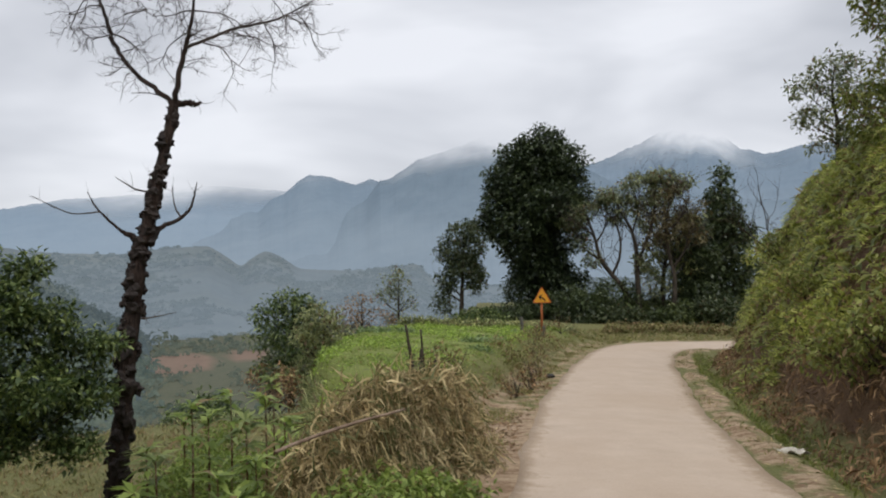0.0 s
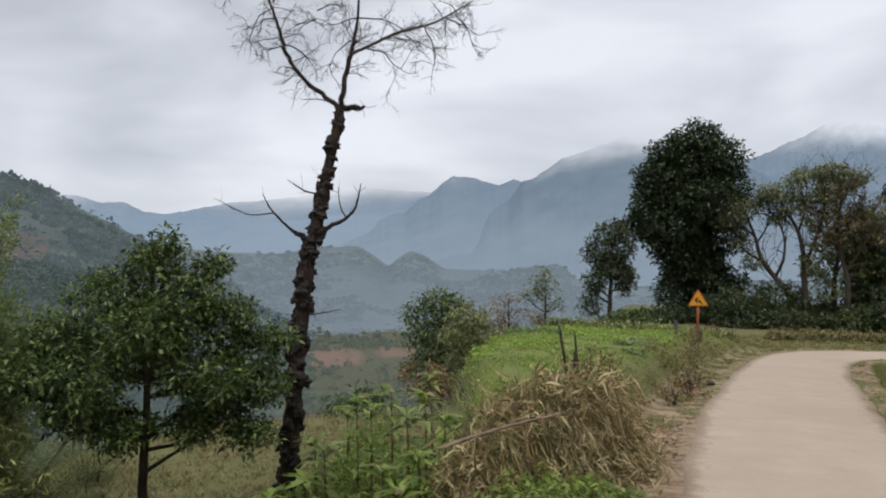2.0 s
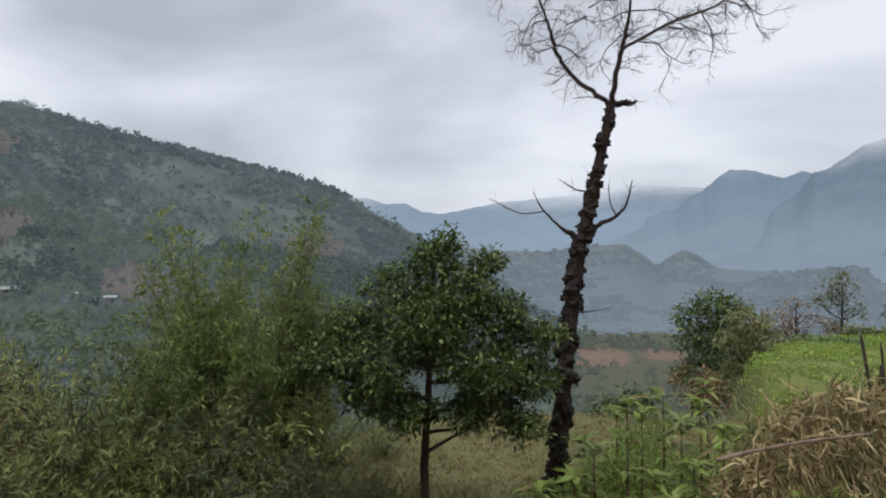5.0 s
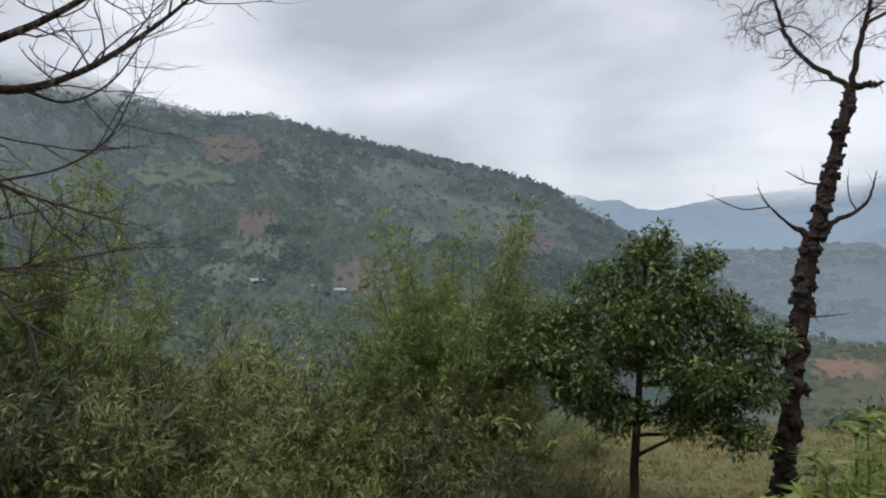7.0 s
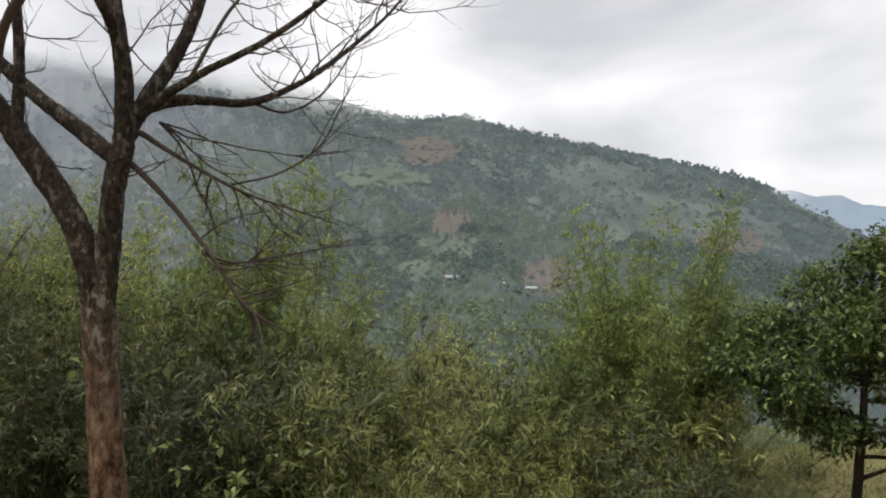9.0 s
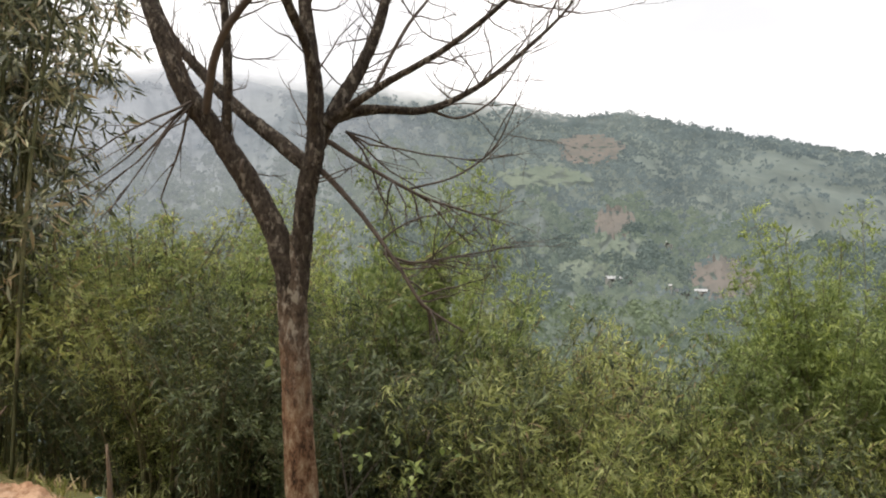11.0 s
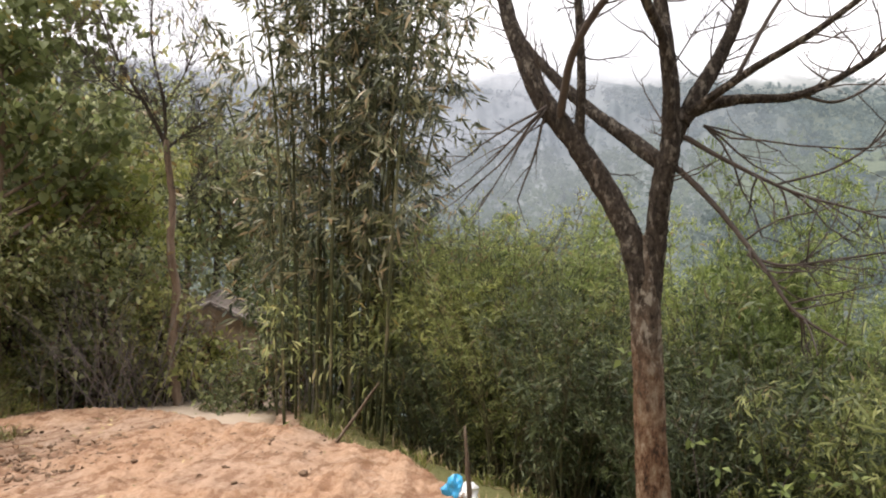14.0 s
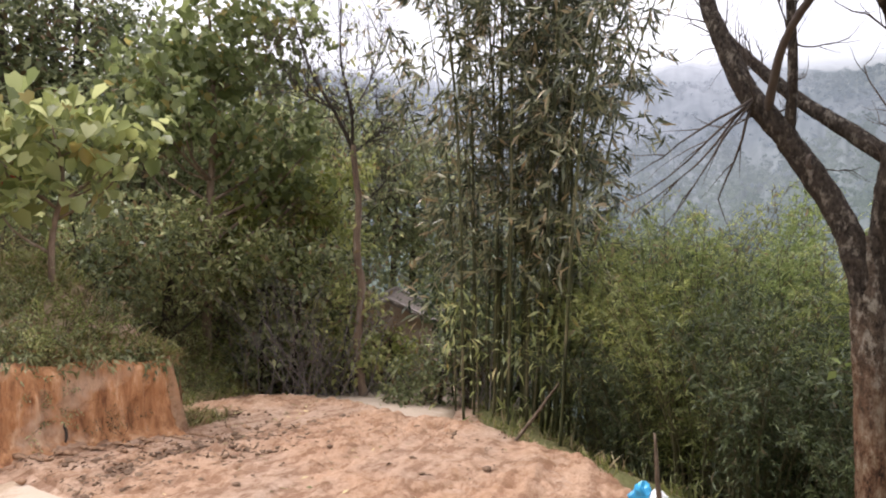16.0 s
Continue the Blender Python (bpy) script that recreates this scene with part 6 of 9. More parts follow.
    for az, d, u, h, leaf in ((-8.5, 37, 2.0, 3.0, L_DARK), (-11.0, 37, 1.9, 2.8, L_DARK), (-13.2, 38, 1.8, 2.6, L_DARK), (-15.3, 39, 1.7, 2.6, L_SHADE), (-19.6, 38, 1.8, 2.8, L_DARK), (-21.8, 38, 1.6, 2.2, L_DARK), (-5.0, 36, 1.3, 1.2, L_DARK), (-9.8, 36, 1.5, 2.0, L_DARK), (-12.2, 36, 1.5, 1.8, L_DARK), (-13.9, 35, 1.2, 1.2, L_SHADE), (-16.0, 36, 1.3, 1.5, L_DARK), (-18.2, 36, 1.4, 1.6, L_DARK), (-20.2, 36, 1.3, 1.5, L_SHADE), (-22.3, 36, 1.2, 1.3, L_SHADE), (-3.0, 33, 1.2, 1.1, L_GREEN), (-10.9, 35, 0.9, 0.9, L_SHADE)):
        p = on_land(az, d, 0.1)
        z, h = p.z, h * (0.36 + 0.5 * ((k * 7) % 5) / 4)
        put(az, d, "dark low bush under the trees at the bend" if leaf is not L_GREEN else "rounded green bush behind the plot", z,
            [(0, 0, z + h * 0.5, u * 0.7, h * 0.5), (-u * 0.5, 0, z + h * 0.35, u * 0.5, h * 0.4), (u * 0.5, 0, z + h * 0.4, u * 0.5, h * 0.4)], leaf, M_BARK_DARK, 230, 11, 0.27, 0.2, 0.08, 220 + k, 0, 0.05, name="bush", branches=3, group="bushes at the bend")
        k += 1
    put(11.6, 22, "dark green tree rising from the slope below the plot", -3.2,
        [(0.0, 0, 0.25, 0.7, 0.35), (-0.6, 0, -0.15, 0.55, 0.4), (0.5, 0, -0.1, 0.6, 0.4), (0, 0, -0.6, 0.8, 0.4), (-0.7, 0, -0.8, 0.5, 0.3), (0.2, 0, -1.2, 0.8, 0.4), (-0.5, 0, -1.7, 0.7, 0.4), (0.5, 0, -2.0, 0.7, 0.4)], L_GREEN, M_BARK_DARK, 480, 10, 0.22, 0.15, 0.055, 240, 0.1, 0.09, branches=12)
    put(9.3, 20, "light green leafy tree beside the plot", -3.0,
        [(0.0, 0, 0.0, 0.5, 0.35), (-0.3, 0, -0.5, 0.5, 0.35), (0.4, 0, -0.6, 0.5, 0.35), (0.1, 0, -1.1, 0.6, 0.35), (-0.3, 0, -1.5, 0.6, 0.35), (0.4, 0, -1.8, 0.6, 0.35), (0, 0, -2.3, 0.6, 0.35)], L_GREY, M_BARK_DARK, 400, 10, 0.2, 0.14, 0.05, 241, 0.1, 0.07, branches=8)
    put(6.2, 26, "half-bare brownish bush behind the plot", -2.6,
        [(0.0, 0, -0.2, 0.7, 0.5), (-0.5, 0, -0.6, 0.6, 0.5), (0.6, 0, -0.7, 0.6, 0.5), (0, 0, -1.4, 0.7, 0.5)], L_DEAD, M_BARK_DARK, 150, 8, 0.22, 0.11, 0.04, 242, 0, 0.06, name="bush", branches=20)
    put(3.5, 27, "slender sparse tree behind the plot", -2.6,
        [(0.0, 0, 0.7, 0.5, 0.45), (-0.4, 0, 0.2, 0.4, 0.35), (0.4, 0, 0.0, 0.45, 0.4), (0, 0, -0.7, 0.4, 0.5)], L_GREY, M_BARK_DARK, 120, 8, 0.2, 0.12, 0.05, 243, 0.1, 0.06, branches=14)
    put(17.6, 13, "low dark bush below the terrace", -2.6,
        [(0.0, 0, -0.95, 0.4, 0.28), (-0.4, 0, -1.1, 0.35, 0.28), (0.35, 0, -1.2, 0.35, 0.28)], L_GREEN, M_BARK_DARK, 130, 12, 0.15, 0.11, 0.04, 244, 0, 0.04, name="bush", branches=5)
    put(13.2, 17, "brown twiggy bush on the slope", -3.0,
        [(0.0, 0, -1.2, 0.6, 0.45), (0.5, 0, -1.4, 0.5, 0.4)], L_DEAD, M_BARK_DARK, 110, 8, 0.2, 0.1, 0.035, 245, 0, 0.05, name="bush", branches=18)


far_trees()


# ---- shrubs on the slope ----
def shrub_kind(name, leaf, seed, height, stems, spread, twigs_each, length, width, label, arch=0.35, bare=0.2, fan=6, reach=0.34):
    """One thicket of arching canes; their side twigs end in fans of narrow drooping leaves."""
    rng = np.random.default_rng(seed)
    t = thing(name, (0, 0, 0), label, "shrub", "shrubs below the road")
    wood, crown = Geo(), Geo()
    P, W, S = [], [], []
    for k in range(stems):
        a = rng.uniform(0, 2 * math.pi)
        out = np.array((math.cos(a), math.sin(a), 0)) * spread * rng.uniform(0.2, 1.0)
        h = height * rng.uniform(0.62, 1.0)
        b = out * 0.25
        line = limb(wood, [(*b, 0.009), *[(*(b + out * (f ** 1.8) + rng.normal(size=3) * 0.03 + np.array((0, 0, h * (f - arch * 0.25 * f ** 3)))), 0.009 * (1 - f) + 0.002) for f in (0.35, 0.7, 1.0)]], 3, 4)
        for j in range(twigs_each):
            f = rng.uniform(bare, 1.0)
            i = min(len(line) - 2, int(f * (len(line) - 1)))
            p = line[i, :3] + (line[i + 1, :3] - line[i, :3]) * rng.uniform()
            d = unit(line[i + 1, :3] - line[i, :3])
            side = unit(d * 0.45 + rng.normal(size=3) * np.array((1, 1, 0.5)) + np.array((0, 0, 0.15)))
            ln = rng.uniform(0.4, 1.0) * reach * (1.2 - 0.7 * f)
            q = (np.linspace(0.35, 1, fan) ** 0.8)[:, None]
            P.append(p + side * ln * q + np.array((0, 0, -0.25)) * ln * q ** 2)
            W.append(unit(side * 0.75 + rng.normal(size=(fan, 3)) * 0.55 + np.array((0, 0, -0.3 + 0.5 * (f > 0.85)))))
            S.append(np.full(fan, rng.uniform(0.65, 1.25)))
            if j % 6 == 0:
                wood.tube([p, p + side * ln * 0.5, p + side * ln - np.array((0, 0, 0.2)) * ln], [0.0035, 0.0025, 0.001], 3)
    P, W, S = np.concatenate(P), np.concatenate(W), np.concatenate(S)
    k = len(P)
    s = S * rng.uniform(0.7, 1.25, k)
    crown.leaves(P + rng.normal(size=(k, 3)) * 0.012, W, unit(np.array((0, 0, 1.0)) + rng.normal(size=(k, 3)) * 0.6), length * s, width * s, 0.15, 0.22)
    tagged(part("woody_growth", wood, M_STEM, t, "thin brown canes"), kind="stuff")
    part("foliage", crown, leaf, t, shade=False)
    return t


LAB_SHRUB = "dense grey-green thicket of dwarf bamboo on the slope"
LAB_LIGHT = "tall feathery light green shrub on the slope"
shrubs = [shrub_kind("shrub", L_SHRUB, 301, 2.4, 24, 0.95, 46, 0.066, 0.0105, LAB_SHRUB, 0.5, 0.2, 7),
          shrub_kind("shrub", L_SHRUB, 302, 2.4, 22, 1.05, 48, 0.058, 0.0098, LAB_SHRUB, 0.75, 0.2, 7),
          shrub_kind("shrub", L_FEATHER, 303, 3.0, 12, 0.85, 120, 0.046, 0.0115, LAB_LIGHT, 0.35, 0.12, 11, 0.36),
          shrub_kind("shrub", L_YELLOWISH, 304, 2.4, 22, 1.0, 50, 0.054, 0.0108, "yellowish narrow-leaved shrub on the slope", 0.5, 0.15, 7),
          shrub_kind("shrub", L_RUST, 305, 2.3, 11, 0.6, 30, 0.05, 0.011, "thin brown half-dry shrub on the slope", 0.25, 0.2, 6, 0.3),
          shrub_kind("shrub", L_SHADE, 306, 2.4, 26, 0.95, 44, 0.072, 0.0120, "dwarf bamboo thicket on the slope, leaves darkened for shade", 0.6, 0.2, 7)]


def plant_shrubs():
    """Tops by bearing and distance; each shrub stands on the slope and reaches its height."""
    rng = np.random.default_rng(44)
    plan = []
    tops = [(30, -0.6), (36, -0.2), (42, 0.5), (46, 0.85), (52, 0.85), (58, 0.7), (64, 0.85), (70, 1.2), (75, 1.55), (80, 1.6), (84, 1.35), (88, 1.5), (93, 1.85), (98, 2.0), (104, 1.95)]
    for ring, (lo, hi, d0, gap) in enumerate(((47, 97, 5.3, 7.5), (38, 99, 6.7, 6.6), (36, 103, 8.4, 7.0), (32, 103, 11.5, 8.5))):
        az = lo
        while az < hi:
            d = d0 * rng.uniform(0.93, 1.1)
            if d0 < 6 and 92 < az:
                d += 1.0
            top = np.interp(az, *zip(*tops)) * rng.uniform(0.84, 1.06)
            # later rows keep their tops on about the same line of sight
            top = EYE_Z + (top - EYE_Z) * d / 6.6 + (rng.uniform(-0.7, -0.1) if ring < 1 else rng.uniform(-0.3, 0.15))
            # beyond 82 degrees more dark-leaved thickets, shade put into the leaf colour
            kind = int(rng.choice([0, 1, 3, 5], p=[0.45, 0.35, 0.12, 0.08] if az < 82 or ring > 1 else [0.35, 0.2, 0.17, 0.28] if az > 91 else [0.34, 0.24, 0.12, 0.3]))
            if az > 60 and rng.uniform() < (0.15 if az > 88 else 0.0, 0.45, 0.8, 0.8)[ring]:
                kind = 3
            plan.append((az + rng.uniform(-1.5, 1.5), d, top, kind))
            az += gap * rng.uniform(0.85, 1.15)
    plan += [(47.4, 6.9, 2.35, 2), (46.6, 7.1, 2.05, 2), (48.4, 6.8, 1.75, 2), (44.5, 7.3, 1.2, 2), (42.5, 7.2, 0.8, 2), (51.0, 7.2, 1.2, 2), (74.0, 7.0, 2.6, 2), (77.0, 6.7, 2.8, 2), (80.0, 7.2, 2.65, 2), (83.0, 7.4, 2.2, 2), (92, 8.5, 2.1, 2), (97, 9.0, 2.2, 2), (100.5, 9.5, 2.3, 2), (90.0, 7.6, 1.75, 3), (94.0, 7.8, 1.95, 3), (98.0, 8.2, 2.1, 3)]
    plan += [(90.0, 8.2, 1.85, 3), (93.5, 8.6, 2.1, 3), (97.0, 9.2, 2.35, 3), (95.2, 7.4, 2.3, 2), (92.0, 8.0, 2.5, 2), (99.0, 8.6, 2.2, 3), (76.4, 6.5, 2.7, 2), (47.0, 7.0, 2.2, 2), (45.8, 6.9, 1.6, 2), (49.2, 7.3, 1.5, 2), (46.3, 7.0, 2.3, 2), (47.9, 7.1, 2.25, 2), (47.0, 6.7, 1.9, 2), (48.8, 7.1, 1.8, 2), (45.2, 7.2, 1.5, 2)]
    plan += [(102.0, 8.8, 2.0, 3), (86.5, 7.4, 1.8, 3), (88.5, 9.0, 2.45, 4), (86.0, 8.6, 2.0, 4), (42.5, 5.6, 0.05, 4), (44.0, 5.8, 0.1, 4), (53.5, 5.6, 0.4, 4), (59.0, 6.2, 1.15, 2), (62.8, 6.4, 0.9, 4), (95.0, 6.2, 0.9, 4), (84.0, 5.4, 1.0, 5), (80.5, 5.6, 1.1, 5), (76.0, 5.9, 1.1, 5), (95.5, 7.0, 1.6, 5), (52.5, 6.3, 0.85, 0), (56.0, 6.6, 0.9, 1)]
    plan += [(60.0, 6.8, 0.85, 5), (63.5, 7.4, 0.95, 0), (66.5, 6.2, 1.0, 5), (50.0, 6.2, 0.8, 5), (55.0, 8.0, 0.75, 0), (59.0, 8.3, 0.7, 1), (64.5, 8.5, 0.9, 3), (57.5, 5.6, 0.35, 1), (62.0, 5.5, 0.4, 0), (98.5, 7.3, 1.4, 0), (101.0, 8.0, 1.4, 1), (99.5, 6.9, 0.9, 5), (102.0, 7.6, 0.9, 5), (104.0, 8.2, 0.8, 5)]
    hts = (2.15, 2.05, 2.85, 2.15, 2.2, 2.1)
    for az, d, top, kind in plan:
        p = on_land(az, d, 0.1)
        h = max(0.7, top - p.z)
        wide = float(np.clip(h / hts[kind], 0.75, 1.4)) * rng.uniform(0.85, 1.15)
        if kind in (2, 4):
            wide *= 0.8
        m = Matrix.Translation(p) @ Matrix.Rotation(rng.uniform(0, 6.28), 4, "Z") @ Matrix.Diagonal((wide, wide, h / hts[kind], 1))
        copy_thing(shrubs[kind], m)
    for s in shrubs:
        p = on_land(rng.uniform(55, 95), 16 + rng.uniform(0, 3), 0.1)
        s.matrix_basis = Matrix.Translation(p)


plant_shrubs()


# ---- bamboo ----
def bamboo_clump():
    rng = np.random.default_rng(55)
    c = spot(110.3, 8.6)
    z = land_z(c.x, c.y)
    t = thing("bamboo_clump", (c.x, c.y, z - 0.1), "tall bamboo clump with dark culms and drying hanging leaves", "bamboo")
    fr = framed(110.3)
    P, W = [], []
    for k in range(37):
        u, v = rng.uniform(-0.72, 0.62), rng.normal() * 0.42
        lean_u = u * rng.uniform(0.5, 1.3) + rng.normal() * 0.32
        if k < 5:
            u, lean_u = 0.42 + 0.06 * k, 0.5 + 0.1 * k
        h = rng.uniform(5.5, 8.0)
        b = np.array((u, v, 0)) @ fr
        top = np.array((u + lean_u * 1.5, v + rng.normal() * 0.3, h)) @ fr
        midp = np.array((u + lean_u * 0.35, v, h * 0.5)) @ fr
        r = rng.uniform(0.010, 0.023)
        g = Geo()
        line = curve_pts([(*b, r), (*midp, r * 0.85), (*top, r * 0.2)], 12)
        pts, rad = [], []
        for i in range(len(line)):
            pts.append(line[i, :3])
            rad.append(line[i, 3])
            if 0 < i < len(line) - 1:
                d = unit(line[i + 1, :3] - line[i, :3])
                pts += [line[i, :3] + d * 0.012, line[i, :3] + d * 0.024]
                rad += [line[i, 3] * 1.22, line[i, 3]]
        g.tube(pts, rad, 7)
        part("culm", g, M_CULM, t)
        for j in range(34):
            f = rng.uniform(0.22, 1.0) ** 0.8
            i = min(len(line) - 2, int(f * (len(line) - 1)))
            side = unit(rng.normal(size=3) * np.array((1, 1, 0.4)) + np.array((0, 0, 0.25)))
            ln = rng.uniform(0.3, 0.8) * (1.2 - 0.5 * f)
            # each twig carries three fans of hanging leaves
            for q in (0.45, 0.75, 1.0):
                node = line[i, :3] + side * ln * q + np.array((0, 0, -0.3)) * ln * q ** 2
                m = int(rng.integers(4, 8))
                P.append(np.repeat(node[None], m, axis=0) + rng.normal(size=(m, 3)) * 0.025)
                W.append(unit(side * 0.5 + rng.normal(size=(m, 3)) * 0.55 + np.array((0, 0, -0.6))))
    P, W = np.concatenate(P), np.concatenate(W)
    s = rng.uniform(0.6, 1.35, len(P))
    crown = Geo()
    crown.leaves(P, W, rand_dirs(len(P), rng), 0.18 * s, 0.028 * s, 0.12, 0.15)
    part("foliage", crown, L_BAMBOO, t, "narrow grey-green and straw-coloured leaves", shade=False)
    skirt = Geo()
    at = np.array([np.array((rng.uniform(-0.8, 0.9), rng.normal() * 0.5 - 0.2, rng.uniform(0.1, 1.6))) @ fr for _ in range(80)])
    cluster_leaves(skirt, at, 9, 0.22, 0.15, 0.028, rng, 0.3)
    part("undergrowth", skirt, L_BROAD, t, "fresh yellow-green sprouts at the foot", shade=False)


bamboo_clump()


# ---- wooded bank beyond the bend ----
def bank_trees():
    def put(az, d, label, blobs, leaf, bark, clusters, per, tuft, ln, wd, seed, thick=0.06, **kw):
        k = 1.22 if 124 < az and d < 13 else 1.0
        p = on_land(az, d * k, 0.1)
        fr = framed(az)
        bl = []
        for u, v, zz, rx, rz in blobs:
            q = np.array((u, v, 0)) @ fr * k
            bl.append((q[0], q[1], EYE_Z + (zz - EYE_Z) * k - p.z, rx * k, rx * k, rz * k))
        top = max(b[2] for b in bl) * 1.02
        return leafy_tree(p, label, [(0, 0, -0.2, thick * 1.2), (0.05, 0.03, top * 0.3, thick), (-0.05, 0.05, top * 0.65, thick * 0.7), (0.05, 0, top, thick * 0.15)], bl, leaf, bark, clusters, per, tuft, ln, wd, seed, **kw)

    put(133.0, 9.2, "tall tree with large pale green leaves on reddish branches",
        [(0.0, 0, 3.9, 0.7, 0.45), (-0.5, 0, 3.5, 0.7, 0.45), (0.6, 0, 3.5, 0.6, 0.4), (1.0, 0, 2.9, 0.5, 0.35), (-0.2, -0.3, 3.0, 0.7, 0.4), (0.5, 0, 2.6, 0.6, 0.35), (-0.8, 0, 2.8, 0.5, 0.35), (0.9, 0, 2.2, 0.4, 0.3), (0.1, 0, 4.5, 0.6, 0.4), (0.9, 0, 4.2, 0.5, 0.35)],
        L_BROAD, M_BARK_PALE, 460, 8, 0.2, 0.14, 0.09, 401, 0.06, hang=0.8, branches=30, shell=0.3, heart=True)
    put(143.5, 6.6, "sapling with heart-shaped broad leaves",
        [(0.0, 0, 2.55, 0.35, 0.2), (-0.4, 0, 2.45, 0.35, 0.25), (0.35, 0, 2.45, 0.3, 0.2), (0.1, 0, 2.15, 0.35, 0.2), (-0.3, 0, 2.05, 0.3, 0.2), (0.62, 0, 2.35, 0.25, 0.15)],
        L_BROAD, M_BARK_PALE, 75, 7, 0.2, 0.17, 0.15, 402, 0.03, hang=0.9, branches=14, heart=True)
    put(141.5, 12.5, "tall dark-leaved tree behind the bank",
        [(0.0, 0, 5.2, 1.0, 0.9), (-1.0, 0, 4.6, 1.0, 0.8), (0.8, 0, 4.4, 0.8, 0.7), (0.0, 0, 3.6, 1.1, 0.7), (-1.0, 0, 3.2, 0.9, 0.7), (0.5, 0, 6.2, 0.9, 0.7), (-0.8, 0, 6.0, 1.0, 0.7)],
        L_GREY, M_BARK_DARK, 850, 10, 0.24, 0.13, 0.055, 403, 0.1, branches=16)
    put(129.0, 9.6, "bushy tree with yellow-green leaves over a dark thicket",
        [(0.0, 0, 1.95, 0.6, 0.3), (-0.6, 0, 1.8, 0.5, 0.28), (0.6, 0, 2.1, 0.5, 0.3), (0.9, 0, 1.8, 0.35, 0.25), (0.1, 0, 1.45, 0.6, 0.3), (-0.4, 0, 1.2, 0.5, 0.28), (0.7, 0, 2.5, 0.4, 0.25), (1.1, 0, 2.45, 0.35, 0.2)],
        L_YELLOW, M_BARK_DARK, 330, 10, 0.2, 0.13, 0.06, 404, 0.05, branches=18)
    put(127.5, 13.5, "dark thicket in the shade of the trees",
        [(0.0, 0, 1.6, 1.0, 0.6), (-0.8, 0, 1.0, 0.9, 0.7), (0.7, 0, 1.0, 0.8, 0.7), (0.0, 0, 0.2, 1.2, 0.7), (1.0, 0, 0.0, 0.7, 0.5)],
        L_SHADE, M_BARK_DARK, 600, 10, 0.22, 0.15, 0.06, 405, 0.06, name="bush", branches=10)
    put(136.0, 8.6, "tangled olive bush on top of the cut bank",
        [(0.0, 0, 1.7, 0.7, 0.4), (-0.7, 0, 1.5, 0.6, 0.4), (0.7, 0, 1.4, 0.6, 0.4), (0.0, 0, 1.15, 0.8, 0.35)], L_OLIVE, M_BARK_DARK, 380, 10, 0.18, 0.1, 0.04, 406, 0.04, name="bush", branches=16)
    put(142.0, 8.2, "tangled olive bush on top of the cut bank",
        [(0.0, 0, 1.8, 0.6, 0.4), (-0.6, 0, 1.5, 0.5, 0.35), (0.6, 0, 1.5, 0.6, 0.4), (0.0, 0, 1.2, 0.8, 0.3)], L_OLIVE, M_BARK_DARK, 340, 10, 0.18, 0.1, 0.04, 407, 0.04, name="bush", branches=16)
    put(131.5, 10.5, "dark leafy bush between the bank's trees",
        [(0.0, 0, 2.7, 0.9, 0.6), (-0.7, 0, 2.2, 0.8, 0.5), (0.7, 0, 1.6, 0.8, 0.5), (0, 0, 1.1, 0.9, 0.5)], L_OLIVE, M_BARK_DARK, 420, 10, 0.22, 0.13, 0.055, 408, 0.05, name="bush", branches=8)
    put(137.5, 10.5, "dark leafy bush between the bank's trees",
        [(0.0, 0, 3.4, 1.0, 0.6), (-0.8, 0, 2.6, 0.9, 0.6), (0.8, 0, 2.4, 0.8, 0.6), (0, 0, 1.7, 0.9, 0.5)], L_OLIVE, M_BARK_DARK, 420, 10, 0.22, 0.12, 0.05, 409, 0.05, name="bush", branches=8)
    for k, (az, d, top) in enumerate(((127.0, 10.4, 0.75), (128.8, 10.8, 1.1), (130.6, 10.2, 0.9), (126.2, 11.6, 1.3), (129.8, 12.2, 1.6), (132.4, 9.8, 0.8))):
        put(az, d, "dull green leafy bush at the edge of the shade",
            [(0, 0, top - 0.2, 0.45, 0.3), (-0.4, 0, top - 0.5, 0.4, 0.3), (0.4, 0, top - 0.45, 0.4, 0.3), (0, 0, top - 0.9, 0.55, 0.35), (0.1, -0.1, top - 1.3, 0.5, 0.3)], L_GREY if k % 2 else L_OLIVE, M_BARK_DARK, 200, 9, 0.17, 0.10, 0.04, 480 + k, 0.03, name="bush", branches=8, group="bushes at the edge of the shade")
    for k, (az, d, top, leaf) in enumerate(((126.8, 8.6, 1.75, L_OLIVE), (124.6, 9.8, 1.9, L_YELLOW), (129.2, 8.8, 1.55, L_BROAD), (123.2, 10.6, 1.0, L_OLIVE), (126.0, 9.2, 0.6, L_BROAD), (128.2, 9.0, 0.5, L_OLIVE))):
        put(az, d, "open leafy bush before the dark wood",
            [(0, 0, top - 0.15, 0.32, 0.2), (-0.35, 0, top - 0.4, 0.32, 0.2), (0.38, 0, top - 0.35, 0.3, 0.2), (0, 0, top - 0.75, 0.4, 0.25), (0.25, -0.1, top - 1.15, 0.4, 0.25), (-0.3, 0, top - 1.5, 0.35, 0.25)], leaf, M_BARK_DARK, 130, 9, 0.17, 0.11, 0.055, 490 + k, 0.03, name="bush", branches=12, group="open bushes before the wood")
    put(115.8, 9.3, "leafy green bush at the edge of the yard",
        [(0.0, 0, 0.15, 0.4, 0.3), (-0.35, 0, -0.15, 0.35, 0.3), (0.3, 0, 0.35, 0.35, 0.3), (0.2, 0, 0.75, 0.3, 0.25), (-0.2, 0, -0.35, 0.5, 0.25)], L_GREY, M_BARK_DARK, 260, 10, 0.15, 0.09, 0.032, 410, 0.03, name="bush", branches=10)
